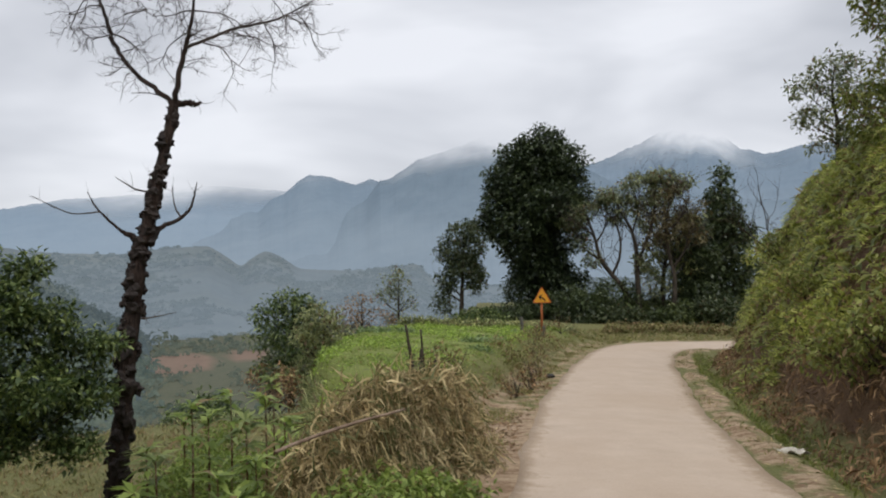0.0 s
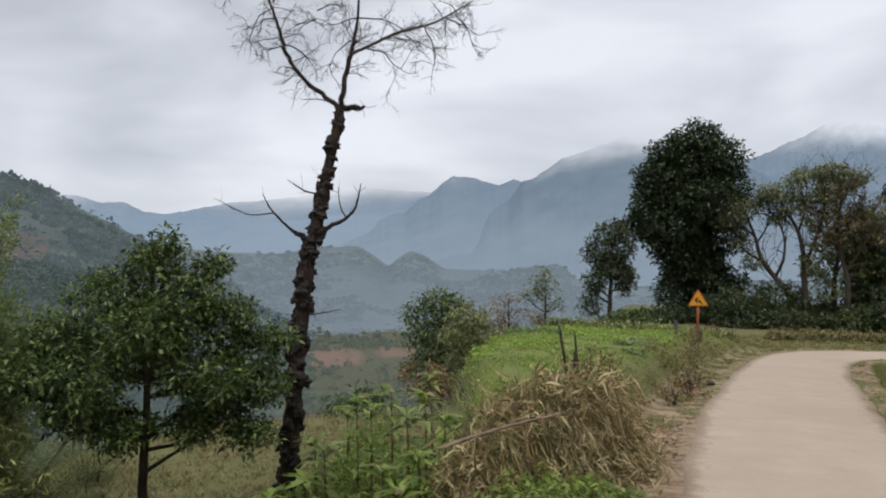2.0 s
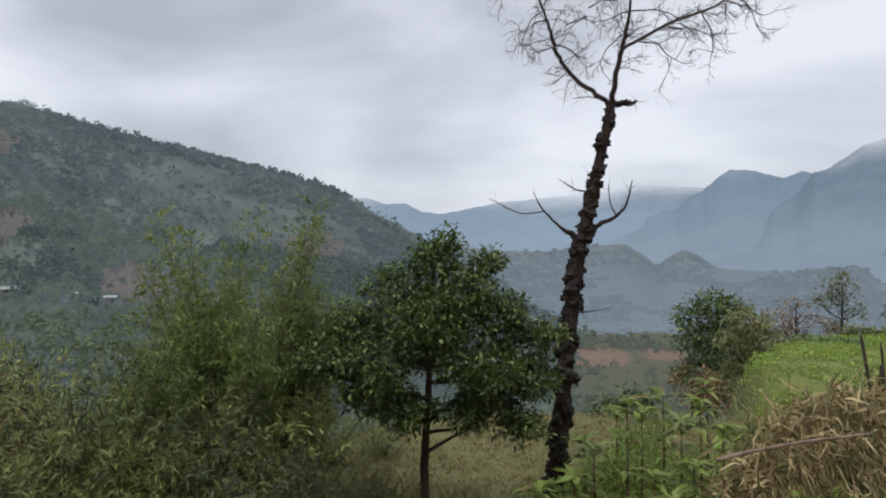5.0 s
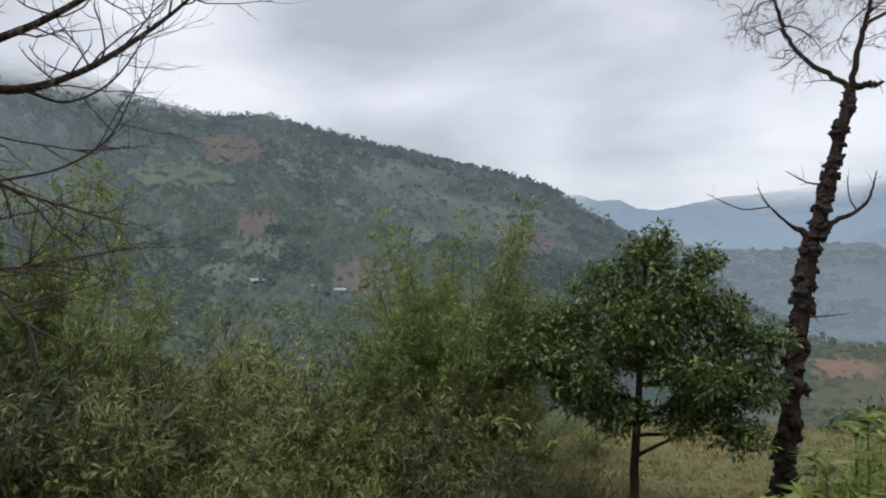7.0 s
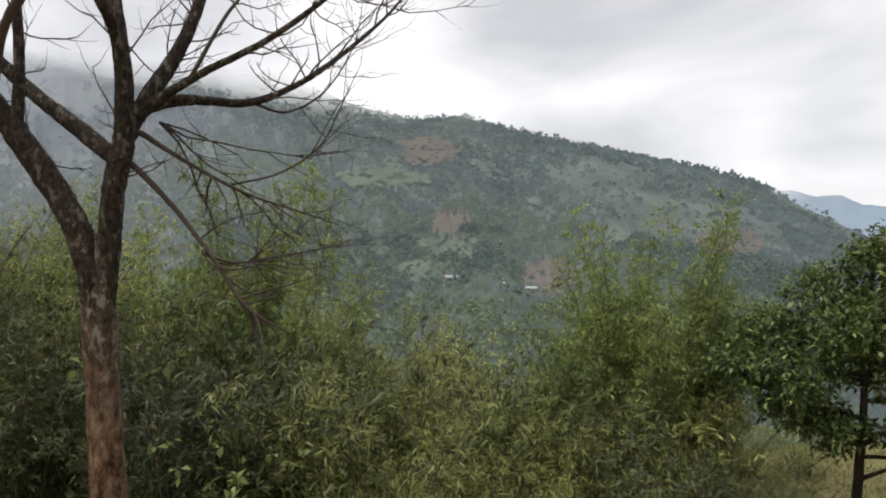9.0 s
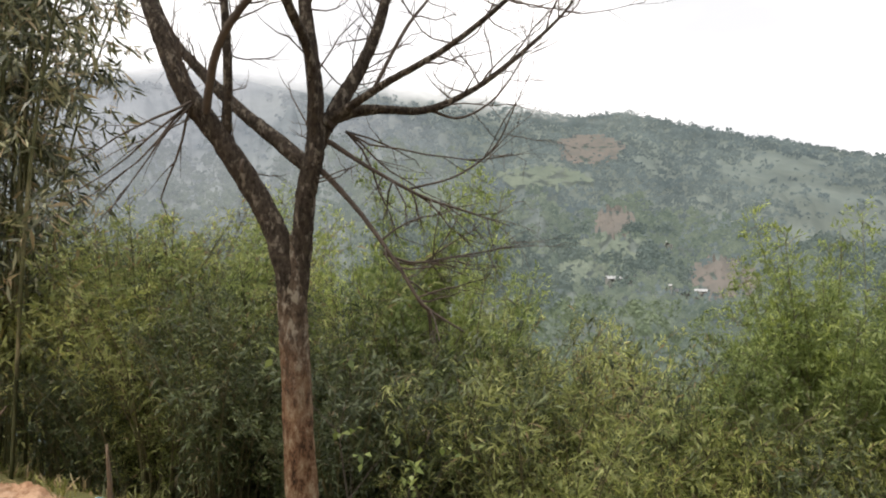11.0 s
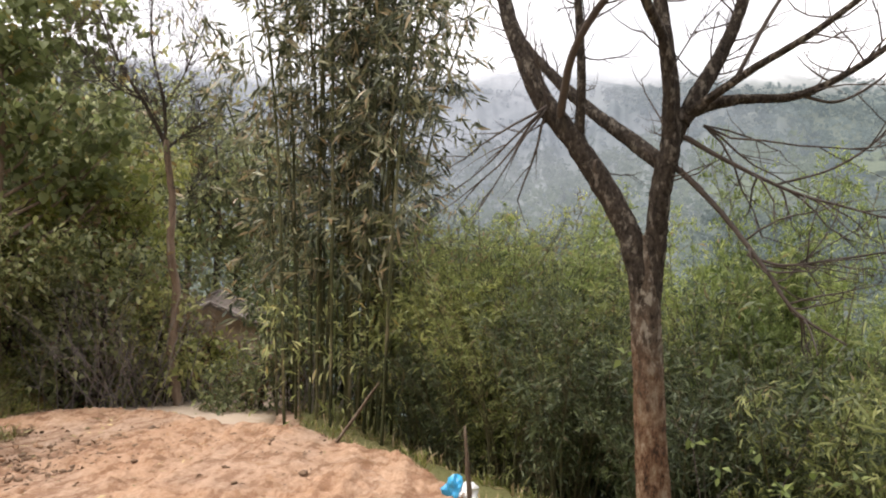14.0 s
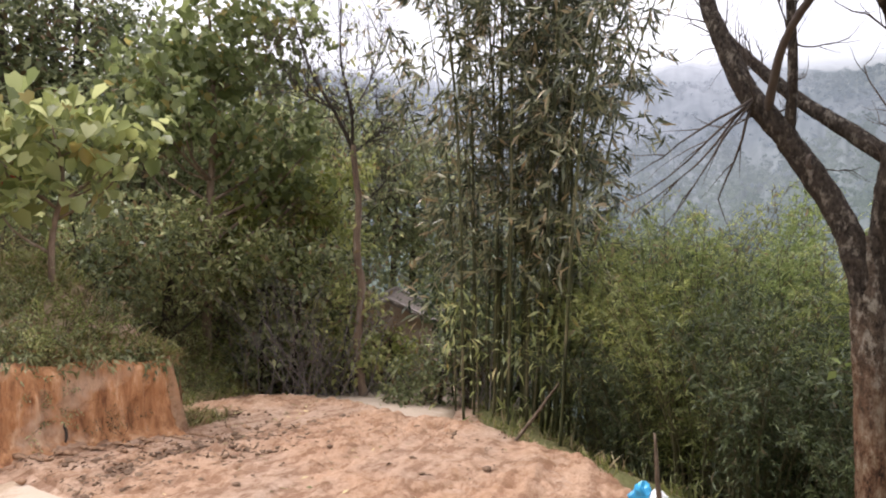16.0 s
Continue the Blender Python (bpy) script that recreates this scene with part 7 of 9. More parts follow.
    put(113.6, 9.4, "dry grey twiggy bush at the foot of the bamboo",
        [(0.0, 0, 0.0, 0.35, 0.35), (0.15, 0, 0.3, 0.3, 0.3)], L_DEAD, M_TWIG, 26, 6, 0.12, 0.07, 0.02, 411, 0.03, name="bush", branches=46)
    for k, (az, d, top) in enumerate(((122.0, 12.0, -0.35), (123.8, 12.4, -0.2), (120.8, 12.6, -0.3), (125.3, 11.6, -0.1))):
        put(az, d, "low dull green bush under the slim tree",
            [(0, 0, top - 0.15, 0.4, 0.25), (-0.4, 0, top - 0.35, 0.4, 0.25), (0.4, 0, top - 0.35, 0.4, 0.25), (0, 0, top - 0.6, 0.5, 0.25)], L_GREY, M_BARK_DARK, 140, 9, 0.16, 0.09, 0.035, 460 + k, 0.03, name="bush", branches=6, group="low bushes under the slim tree")
    put(119.5, 11.5, "bush with yellowing leaves before the hut",
        [(0.0, 0, -0.1, 0.4, 0.3), (-0.5, 0, 0.1, 0.35, 0.3), (0.4, 0, -0.3, 0.4, 0.25)], L_YELLOW, M_BARK_DARK, 150, 9, 0.17, 0.1, 0.045, 412, 0.03, name="bush", branches=10)
    put(122.5, 11.5, "dry brown twiggy bush under the slim tree",
        [(0.0, 0, 0.5, 0.5, 0.5), (0.4, 0, 0.1, 0.5, 0.4)], L_DEAD, M_TWIG, 70, 8, 0.16, 0.08, 0.025, 413, 0.04, name="bush", branches=40)
    for k, (az, d, top) in enumerate(((103.5, 12.5, 1.9), (107.5, 12.0, 2.1), (111.5, 11.5, 1.6), (112.8, 13.0, 1.5), (109.5, 10.8, 0.6), (105.5, 10.6, 0.8))):
        put(az, d, "dark green bush behind the bamboo",
            [(0, 0, top - 0.4, 0.6, 0.45), (-0.6, 0, top - 0.9, 0.6, 0.5), (0.6, 0, top - 0.8, 0.6, 0.5), (0, 0, top - 1.5, 0.8, 0.5), (0.3, 0, top - 2.2, 0.9, 0.5)], L_SHADE if k % 2 else L_DARK, M_BARK_DARK, 230, 9, 0.2, 0.14, 0.045, 440 + k, 0.04, name="bush", branches=6, group="bushes behind the bamboo")
    put(103.0, 8.3, "leafy green bush beside the bamboo",
        [(0.0, 0, 0.95, 0.4, 0.3), (0.35, 0, 1.1, 0.35, 0.3), (-0.4, 0, 0.7, 0.35, 0.3)], L_BROAD, M_BARK_DARK, 150, 9, 0.16, 0.12, 0.04, 414, 0.03, name="bush", branches=8)
    for k, (az, d, top) in enumerate(((146, 14.5, 6.8), (141, 16, 6.2), (136.5, 16, 6.0), (132, 16.5, 4.9), (128, 15.5, 4.2), (144.5, 11.5, 3.2), (124, 22, 6.2), (120.5, 24, 6.3), (117, 23, 5.4), (128, 20, 6.2), (113, 22, 3.6), (126, 19, 5.2), (122, 21, 5.4), (118.5, 22, 5.2), (115, 24, 4.6), (130, 18, 5.6))):
        put(az, d, "dim dark tree in the wood behind the hut",
            [(0, 0, top - 0.8, 1.0, 0.9), (-0.9, 0, top - 2.0, 1.2, 1.0), (0.9, 0, top - 1.9, 1.1, 1.0), (0, 0, top - 3.2, 1.5, 1.0), (0, 0, top - 4.6, 1.5, 1.0)], (L_GREY, L_OLIVE, L_OLIVE)[k % 3], M_BARK_DARK, 440 if az > 126 else 300, 9, 0.32, 0.2, 0.075, 420 + k, 0.1, branches=6, group="trees behind the hut")


bank_trees()


def bank_scrub():
    """Tangled shrubs with dry twigs along the top of the cut and behind it."""
    rng = np.random.default_rng(71)
    kinds = []
    for k, (leaf, tw) in enumerate(((L_OLIVE, 13), (L_YELLOWISH, 12), (L_RUST, 16))):
        t = thing("scrub_bush", (0, 0, 0), ("tangled olive scrub bush over the cut bank", "yellowish scrub bush over the cut bank", "half-dry brown scrub bush over the cut bank")[k], "bush", "scrub on the bank")
        wood, crown = Geo(), Geo()
        tips = []
        for j in range(tw):
            twigs(wood, rng.normal(size=3) * np.array((0.15, 0.15, 0.0)), unit(rng.normal(size=3) * np.array((0.8, 0.8, 0.3)) + np.array((0, 0, 0.8))), rng.uniform(0.45, 0.95), 0.008, 2, rng, 0.6, -0.02, 2, tips, 3, 0.2, 0.55)
        tagged(part("woody_growth", wood, M_TWIG, t), kind="stuff")
        at = np.array([q for q, _ in tips])
        at = np.concatenate((at, at * rng.uniform(0.5, 1.0, (len(at), 1)), at * rng.uniform(0.6, 1.1, (len(at), 1))))
        cluster_leaves(crown, at if k < 2 else at[::3], 4, 0.07, 0.075, 0.026, rng, 0.4, 0.4)
        part("foliage", crown, leaf, t, shade=False)
        kinds.append(t)
    spots = []
    for x in np.arange(-3.6, -11.6, -0.42):
        i = int(np.argmin(abs(ROAD_LINE[:, 0] - x)))
        d = unit((ROAD_LINE[i + 1] - ROAD_LINE[i - 1])[:2])
        side = np.array((-d[1], d[0])) * (1 if d[0] < 0 else -1)
        for u, h in ((1.34, 0.44), (1.5, 0.42), (1.8, 0.5), (2.25, 0.7), (3.0, 0.95)):
            if rng.uniform() < 0.12:
                continue
            p = ROAD_LINE[i, :2] + side * (u + rng.uniform(-0.1, 0.3) + float(cut_foot(x)) - 1.2 + (0.75 if x < -6.5 else 0.0))
            spots.append((p[0] + rng.uniform(-0.1, 0.1), p[1], h * rng.uniform(0.6, 1.15)))
    for k, (x, y, h) in enumerate(spots):
        m = Matrix.Translation((x, y, land_z(x, y) - 0.04)) @ Matrix.Rotation(rng.uniform(0, 6.28), 4, "Z") @ Matrix.Diagonal((h * 0.85, h * 0.85, h * 0.8, 1))
        kind = kinds[int(rng.choice(3, p=(0.5, 0.2, 0.3)))]
        copy_thing(kind, m)
    for k, t in enumerate(kinds):
        p = on_land(128 + 4 * k, 11.0 + k, 0.05)
        t.matrix_basis = Matrix.Translation(p)


bank_scrub()


def clay_cut():
    """The dug face of orange clay on the inside of the bend."""
    xs = np.linspace(-3.2, -6.42, 190)
    cx = np.interp(xs, ROAD_LINE[::-1, 0], ROAD_LINE[::-1, 0])
    cy = np.interp(xs, ROAD_LINE[::-1, 0], ROAD_LINE[::-1, 1])
    cz = np.interp(xs, ROAD_LINE[::-1, 0], ROAD_LINE[::-1, 2])
    d = unit(np.stack((np.gradient(cx), np.gradient(cy)), -1))
    out = np.stack((-d[:, 1], d[:, 0]), -1)
    out = np.where((out[:, 1] > 0)[:, None], -out, out)
    v = np.linspace(0, 1, 44)
    X, V = np.meshgrid(xs, v)
    base = cut_foot(xs) + 0.12 * (vnoise(cx * 0.8, cy * 0.8, 5) - 0.5) - 0.07 + 0.34 * smooth(xs, -6.37, -6.42)
    rough = 0.30 * (fbm(X * 2.6, V * 1.1, 4, 61) - 0.47) + 0.13 * (fbm(X * 11, V * 1.6, 3, 62) - 0.44) + 0.03 * (vnoise(X * 28, V * 14, 63) - 0.5)
    slump = -0.26 * (1 - smooth(V, 0.0, 0.28)) * (0.4 + 1.2 * vnoise(X * 2.2, X * 0, 64))
    U = base[None, :] + 0.26 * V + rough + slump + 0.04 * smooth(V, 0.9, 1.0) + 0.25 * (fbm(X * 3.5, X * 0 + 2, 3, 67) - 0.42) * V * V
    H = (0.79 + 0.35 * (fbm(xs * 1.7, xs * 0, 3, 66) - 0.45))[None, :] * V - 0.06
    rim = np.stack((cx + out[:, 0] * U[-1], cy + out[:, 1] * U[-1], cz + H[-1]), -1)
    rng = np.random.default_rng(74)
    pick_ = rng.integers(0, len(rim), 420)
    at = rim[pick_] + np.concatenate((out[pick_] * rng.uniform(-0.07, 0.22, (420, 1)), rng.uniform(-0.10, 0.09, (420, 1))), 1)
    at = at[fbm(at[:, 0] * 2.4, at[:, 1] * 2.4, 3, 68) > 0.38]
    weeds = Geo()
    cluster_leaves(weeds, at, 8, 0.085, 0.075, 0.024, rng, 0.9, 0.4)
    tagged(part("lip_weeds", weeds, L_OLIVE, shade=False), "olive weeds hanging over the lip of the clay cut", "weeds", kind="stuff")
    me = mesh_from("clay_cut", np.stack((cx + out[:, 0] * U, cy + out[:, 1] * U, cz + H), -1),
                   (np.arange(43)[:, None, None] * 190 + np.arange(189)[None, :, None] + np.array((0, 1, 191, 190))[None, None, :]), shade=True)
    me.materials.append(M_CUT)
    tagged(new("clay_cut", me), "freshly dug face of orange clay beside the yard", "bank", kind="structure")


clay_cut()


def clay_rubble():
    """Broken clay fallen from the cut, lying along its foot."""
    rng = np.random.default_rng(73)
    ic = bmesh.new()
    bmesh.ops.create_icosphere(ic, subdivisions=1, radius=1.0)
    v0 = np.array([v.co[:] for v in ic.verts])
    f0 = np.array([[v.index for v in f.verts] for f in ic.faces])
    ic.free()
    k = 420
    x = rng.uniform(-6.5, -4.2, k)
    i = [int(np.argmin(abs(ROAD_LINE[:, 0] - q))) for q in x]
    d = unit((ROAD_LINE[np.array(i) + 1] - ROAD_LINE[np.array(i) - 1])[:, :2])
    away = np.stack((-d[:, 1], d[:, 0]), -1)
    away = np.where((away[:, 1] > 0)[:, None], -away, away)
    p = ROAD_LINE[i, :2] + away * (cut_foot(x) - 0.12 - np.abs(rng.normal(size=k)) * 0.22)[:, None]
    z = land(p[:, 0], p[:, 1])["z"]
    sz = rng.uniform(0.006, 0.045, (k, 1, 1)) * rng.uniform(0.5, 1.3, (k, 1, 3)) * rng.uniform(0.3, 1.0, (k, 1, 1)) * np.array((1.2, 1.0, 0.6))
    v = v0[None] * sz * rng.uniform(0.65, 1.3, (k, len(v0), 1)) + np.stack((p[:, 0], p[:, 1], z + 0.03), -1)[:, None, :]
    me = mesh_from("clay_rubble", v.reshape(-1, 3), None, (f0[None] + (np.arange(k) * len(v0))[:, None, None]).reshape(-1, 3))
    me.materials.append(M_CLOD)
    tagged(new("clay_rubble", me), "broken brown clay fallen along the foot of the cut", "soil", kind="stuff")


clay_rubble()


def brushwood():
    """Grey leafless brush round the hut and at the bamboo's foot."""
    rng = np.random.default_rng(72)
    for az, d, h in ((116.0, 10.8, 0.7), (118.9, 11.2, 0.55), (120.2, 12.0, 0.9), (124.0, 10.4, 1.4), (125.6, 10.5, 1.5), (127.2, 10.3, 1.2), (113.4, 9.6, 0.9), (112.2, 9.4, 0.7), (115.0, 12.0, 0.9), (122.6, 13.0, 1.4), (124.2, 12.8, 1.4), (121.4, 13.6, 1.3)):
        p = on_land(az, d, 0.05)
        t = thing("brushwood", p, "leafless grey brushwood near the hut", "bush", "brushwood near the hut")
        g = Geo()
        for k in range(22):
            twigs(g, rng.normal(size=3) * np.array((0.25, 0.25, 0)), unit(rng.normal(size=3) * np.array((0.45, 0.45, 0.15)) + np.array((0, 0, 1.0))), h * rng.uniform(0.6, 1.15), 0.009, 1, rng, 0.4, 0.2, 4, None, 3, 0.12, 0.5)
        tagged(part("twig_spray", g, M_BRUSH, t), kind="stuff")


brushwood()


def slim_tree():
    rng = np.random.default_rng(66)
    p = on_land(121.9, 10.4, 0.08)
    t = thing("slim_tree", p, "slim tree with a pale brown trunk and nearly leafless crown", "tree")
    fr = framed(120)

    def L(ctrl):
        c = local(ctrl, fr)
        c[:, 2] -= p.z
        return c

    g = Geo()
    line = limb(g, L([(0.05, 0, p.z - 0.1, 0.085), (0.04, 0, -0.5, 0.066), (-0.03, 0, 0.2, 0.06), (0.02, 0, 0.8, 0.057), (-0.05, 0, 1.5, 0.052), (-0.04, 0, 2.1, 0.047), (-0.12, 0, 2.9, 0.04)]), 11, 7, 0.12, rng)
    part("trunk", g, M_BARK_PALE, t)
    fine = Geo()
    for c in ([(-0.12, 0, 2.85, 0.04), (-0.35, 0, 3.3, 0.032), (-0.7, 0, 3.9, 0.024), (-0.95, 0.1, 4.6, 0.012)], [(-0.12, 0, 2.85, 0.036), (-0.15, 0, 3.4, 0.03), (-0.3, 0.1, 4.1, 0.02), (-0.3, 0.1, 4.9, 0.01)],
              [(-0.1, 0, 2.8, 0.025), (0.2, 0.05, 3.05, 0.018), (0.55, 0.1, 3.3, 0.01)], [(-0.4, 0, 3.4, 0.02), (-0.8, -0.1, 3.6, 0.014), (-1.3, -0.1, 4.2, 0.006)], [(-0.02, 0, 2.1, 0.016), (0.2, 0, 2.25, 0.01), (0.4, 0, 2.5, 0.004)],
              [(-0.15, 0, 3.3, 0.02), (0.15, 0, 3.9, 0.014), (0.3, 0, 4.6, 0.006)]):
        h = Geo()
        ln = limb(h, L([(u, v, w, r * 0.75) for u, v, w, r in c]), 6, 6, 0.12, rng)
        part("limb", h, M_TWIG if c[0][3] < 0.03 else M_BARK_DARK, t)
        sprout(fine, ln, 34, 0.6, rng, 0.007, 2, 0.75, 0.3, 0.12, 4)
    tagged(part("twig_spray", fine, M_TWIG, t), kind="stuff")
    few = Geo()
    at = line[:, :3].mean(axis=0) + np.array((0, 0, 2.4)) + rng.normal(size=(150, 3)) * np.array((0.6, 0.6, 0.8))
    cluster_leaves(few, at, 3, 0.1, 0.09, 0.04, rng, 0.6)
    part("foliage", few, L_OLIVE, t, "a few last olive leaves", shade=False)


slim_tree()


# ---- steep bank beside the road ----
def bank_plants():
    """Ferns and creepers over the steep bank, and saplings along its top."""
    rng = np.random.default_rng(88)
    line = ROAD_LINE[(ROAD_LINE[:, 1] > -0.5) & (ROAD_LINE[:, 1] < 27) & (ROAD_LINE[:, 0] < 16)]
    d = unit(np.gradient(line[:, :2], axis=0))
    side = np.stack((-d[:, 1], d[:, 0]), -1)
    side = np.where((side[:, :1] < 0) & (line[:, 1:2] < 24), -side, side)

    def along_bank(k, u0, u1):
        i = rng.integers(0, len(line) - 1, k)
        f = rng.uniform(0, 1, (k, 1))
        p = line[i, :2] * (1 - f) + line[i + 1, :2] * f + side[i] * rng.uniform(u0, u1, (k, 1)) + rng.normal(size=(k, 2)) * 0.1
        return p[:, 0], p[:, 1], land(p[:, 0], p[:, 1])

    def fronds(geo, P, per, hang, length, width, loose):
        c = np.repeat(P, per, axis=0)
        way = unit(rng.normal(size=c.shape) * loose + np.array((-0.4, -0.2, hang)))
        s = rng.uniform(0.45, 1.5, len(c))
        geo.leaves(c + rng.normal(size=c.shape) * 0.1, way, unit(np.array((-0.3, 0, 1.0)) + rng.normal(size=c.shape) * 0.5), length * s, width * s, 0.12, 0.4)

    x, y, g = along_bank(60000, 2.2, 8.0)
    up = g["up"]
    low_edge = 2.95 + 0.95 * (1 - smooth(y, 5.0, 13)) + 1.4 * (fbm(x * 0.7, y * 0.7, 3, 60) - 0.45)
    clump = fbm(x * 1.6, y * 1.6, 3, 64)
    sel = np.flatnonzero((up > low_edge) & (up < 8) & (clump > 0.24))
    fern = Geo()
    low = sel[:7500]
    fronds(fern, np.stack((x[low], y[low], g["z"][low] + 0.06), -1), 6, -0.05, 0.2, 0.05, np.array((0.8, 0.8, 0.5)))
    tagged(part("bank_creepers", fern, L_CREEPER, shade=False), "olive creepers and low leaves over the steep bank", "creepers", kind="stuff")
    # arching fronds, each with paired leaflets along its rib
    top = sel[7500:11700]
    n, pairs = len(top), 10
    root = np.stack((x[top], y[top], g["z"][top] + 0.05), -1)
    out = unit(rng.normal(size=(n, 3)) * np.array((0.45, 0.55, 0.3)) + np.array((-0.75, -0.3, 0.45)))
    size = rng.uniform(0.28, 0.68, n) * (0.55 + 1.1 * np.clip(fbm(root[:, 0] * 0.8, root[:, 1] * 0.8, 2, 66), 0, 1))
    across = unit(np.cross(out, np.array((0, 0, 1.0)) + rng.normal(size=(n, 3)) * 0.35))
    rib = Geo()
    for j in range(pairs):
        f = (j + 0.6) / pairs
        at = root + out * (size * f)[:, None] - np.array((0, 0, 1.0)) * (size * 0.75 * f * f)[:, None]
        ahead = unit(out - np.array((0, 0, 1.5 * f)))
        for side_ in (-1, 1):
            w = size * 0.30 * (1 - f) ** 0.6 + 0.015
            rib.leaves(at, unit(across * side_ + ahead * 0.55 + rng.normal(size=(n, 3)) * 0.15), np.cross(across, ahead) * -1.0, w, w * 0.30 + 0.008, 0.1, 0.2)
    tagged(part("bank_ferns", rib, L_FERN, shade=False), "yellow-green ferns hanging over the steep bank", "ferns", kind="stuff")
    dead = Geo()
    sel = np.flatnonzero((up > 2.35) & (up < low_edge + 0.25) & (fbm(x * 1.2, y * 1.2, 3, 65) > 0.30))[:17000]
    fronds(dead, np.stack((x[sel], y[sel], g["z"][sel] + 0.03), -1), 3, -0.45, 0.13, 0.024, np.array((0.8, 0.8, 0.5)))
    tagged(part("dead_ferns", dead, L_DEAD, shade=False), "brown dead ferns and roots over the foot of the bank", "ferns", kind="stuff")

    def put(az, d, label, h, blobs, leaf, clusters, seed, ln=0.12, wd=0.05, branches=12, name="tree"):
        p = on_land(az, d, 0.1)
        fr = framed(az)
        bl = [(*(np.array((u, v, 0)) @ fr)[:2], z, r, r, r * 0.7) for u, v, z, r in blobs]
        leafy_tree(p, label, [(0, 0, -0.2, 0.06), (0.05, 0, h * 0.4, 0.045), (-0.05, 0.05, h * 0.75, 0.03), (0, 0, h, 0.01)], bl, leaf, M_BARK_DARK, clusters, 9, 0.2, ln, wd, seed, branches=branches, name=name)

    def crest_tree(az, d, far, label, blobs, clusters, seed, ln, wd, leaf):
        p = on_land(az, d * far, 0.1)
        fr = framed(az)
        bl = [(*(np.array((u * far, 0, 0)) @ fr)[:2], EYE_Z + (z - EYE_Z) * far - p.z, r * far, r * far, r * 0.6 * far) for u, z, r in blobs]
        h = max(b[2] for b in bl)
        leafy_tree(p, label, [(0, 0, -0.2, 0.06), (0.05, 0, h * 0.4, 0.045), (-0.05, 0.05, h * 0.75, 0.03), (0, 0, h, 0.01)], bl, leaf, M_BARK_DARK, clusters, 10, 0.17, ln, wd, seed, branches=18)

    crest_tree(-28.6, 13.5, 1.5, "slender small-leaved tree on top of the bank", [(0.0, 4.7, 0.36), (-0.42, 4.35, 0.34), (0.3, 4.2, 0.4), (-0.3, 3.85, 0.36), (0.35, 3.6, 0.4), (-0.1, 3.4, 0.3)], 330, 501, 0.12, 0.045, L_GREY)
    crest_tree(-32.2, 11.5, 1.4, "leafy tree rising from the top of the bank", [(0.0, 3.3, 0.6), (0.3, 4.1, 0.7), (0.1, 4.9, 0.6), (-0.3, 3.7, 0.45), (0.4, 5.7, 0.7), (-0.2, 5.2, 0.4), (0.1, 6.4, 0.6)], 850, 502, 0.115, 0.046, L_CREEPER)
    crest_tree(-34.5, 12.0, 1.25, "leafy tree rising from the top of the bank", [(0, 3.4, 0.8), (0.2, 4.6, 0.8), (0.2, 5.9, 0.8), (0.3, 6.8, 0.6)], 650, 503, 0.11, 0.044, L_CREEPER)
    for k, (az, d, h) in enumerate(((-25.6, 20, 0.9), (-26.6, 16, 0.8), (-27.6, 14.5, 0.9), (-29.2, 12.0, 0.9), (-30.6, 10.5, 1.0), (-24.6, 24, 1.0), (-32.5, 10.0, 1.0))):
        put(az, d, "yellow-green bush on the crest of the bank", h, [(0, 0, h * 0.6, 0.5), (-0.4, 0, h * 0.45, 0.4), (0.5, 0, h * 0.5, 0.5)], L_FERN if k % 2 else L_CREEPER, 150, 510 + k, 0.1, 0.04, 6, "bush")
    # a dead, bare sapling leaning out over the road
    p = on_land(-25.2, 21.0, 0.05)
    t = thing("dead_sapling", p, "dead leafless sapling leaning out from the bank", "tree")
    for k in range(5):
        g2 = Geo()
        twigs(g2, (0, 0, 0), unit(np.array((-0.75, -0.1, 0.35 + 0.16 * k)) + rng.normal(size=3) * 0.1), 1.7, 0.02, 2, rng, 0.5, 0.1, 4)
        part("branch", g2, M_BARK_DARK, t)


bank_plants()


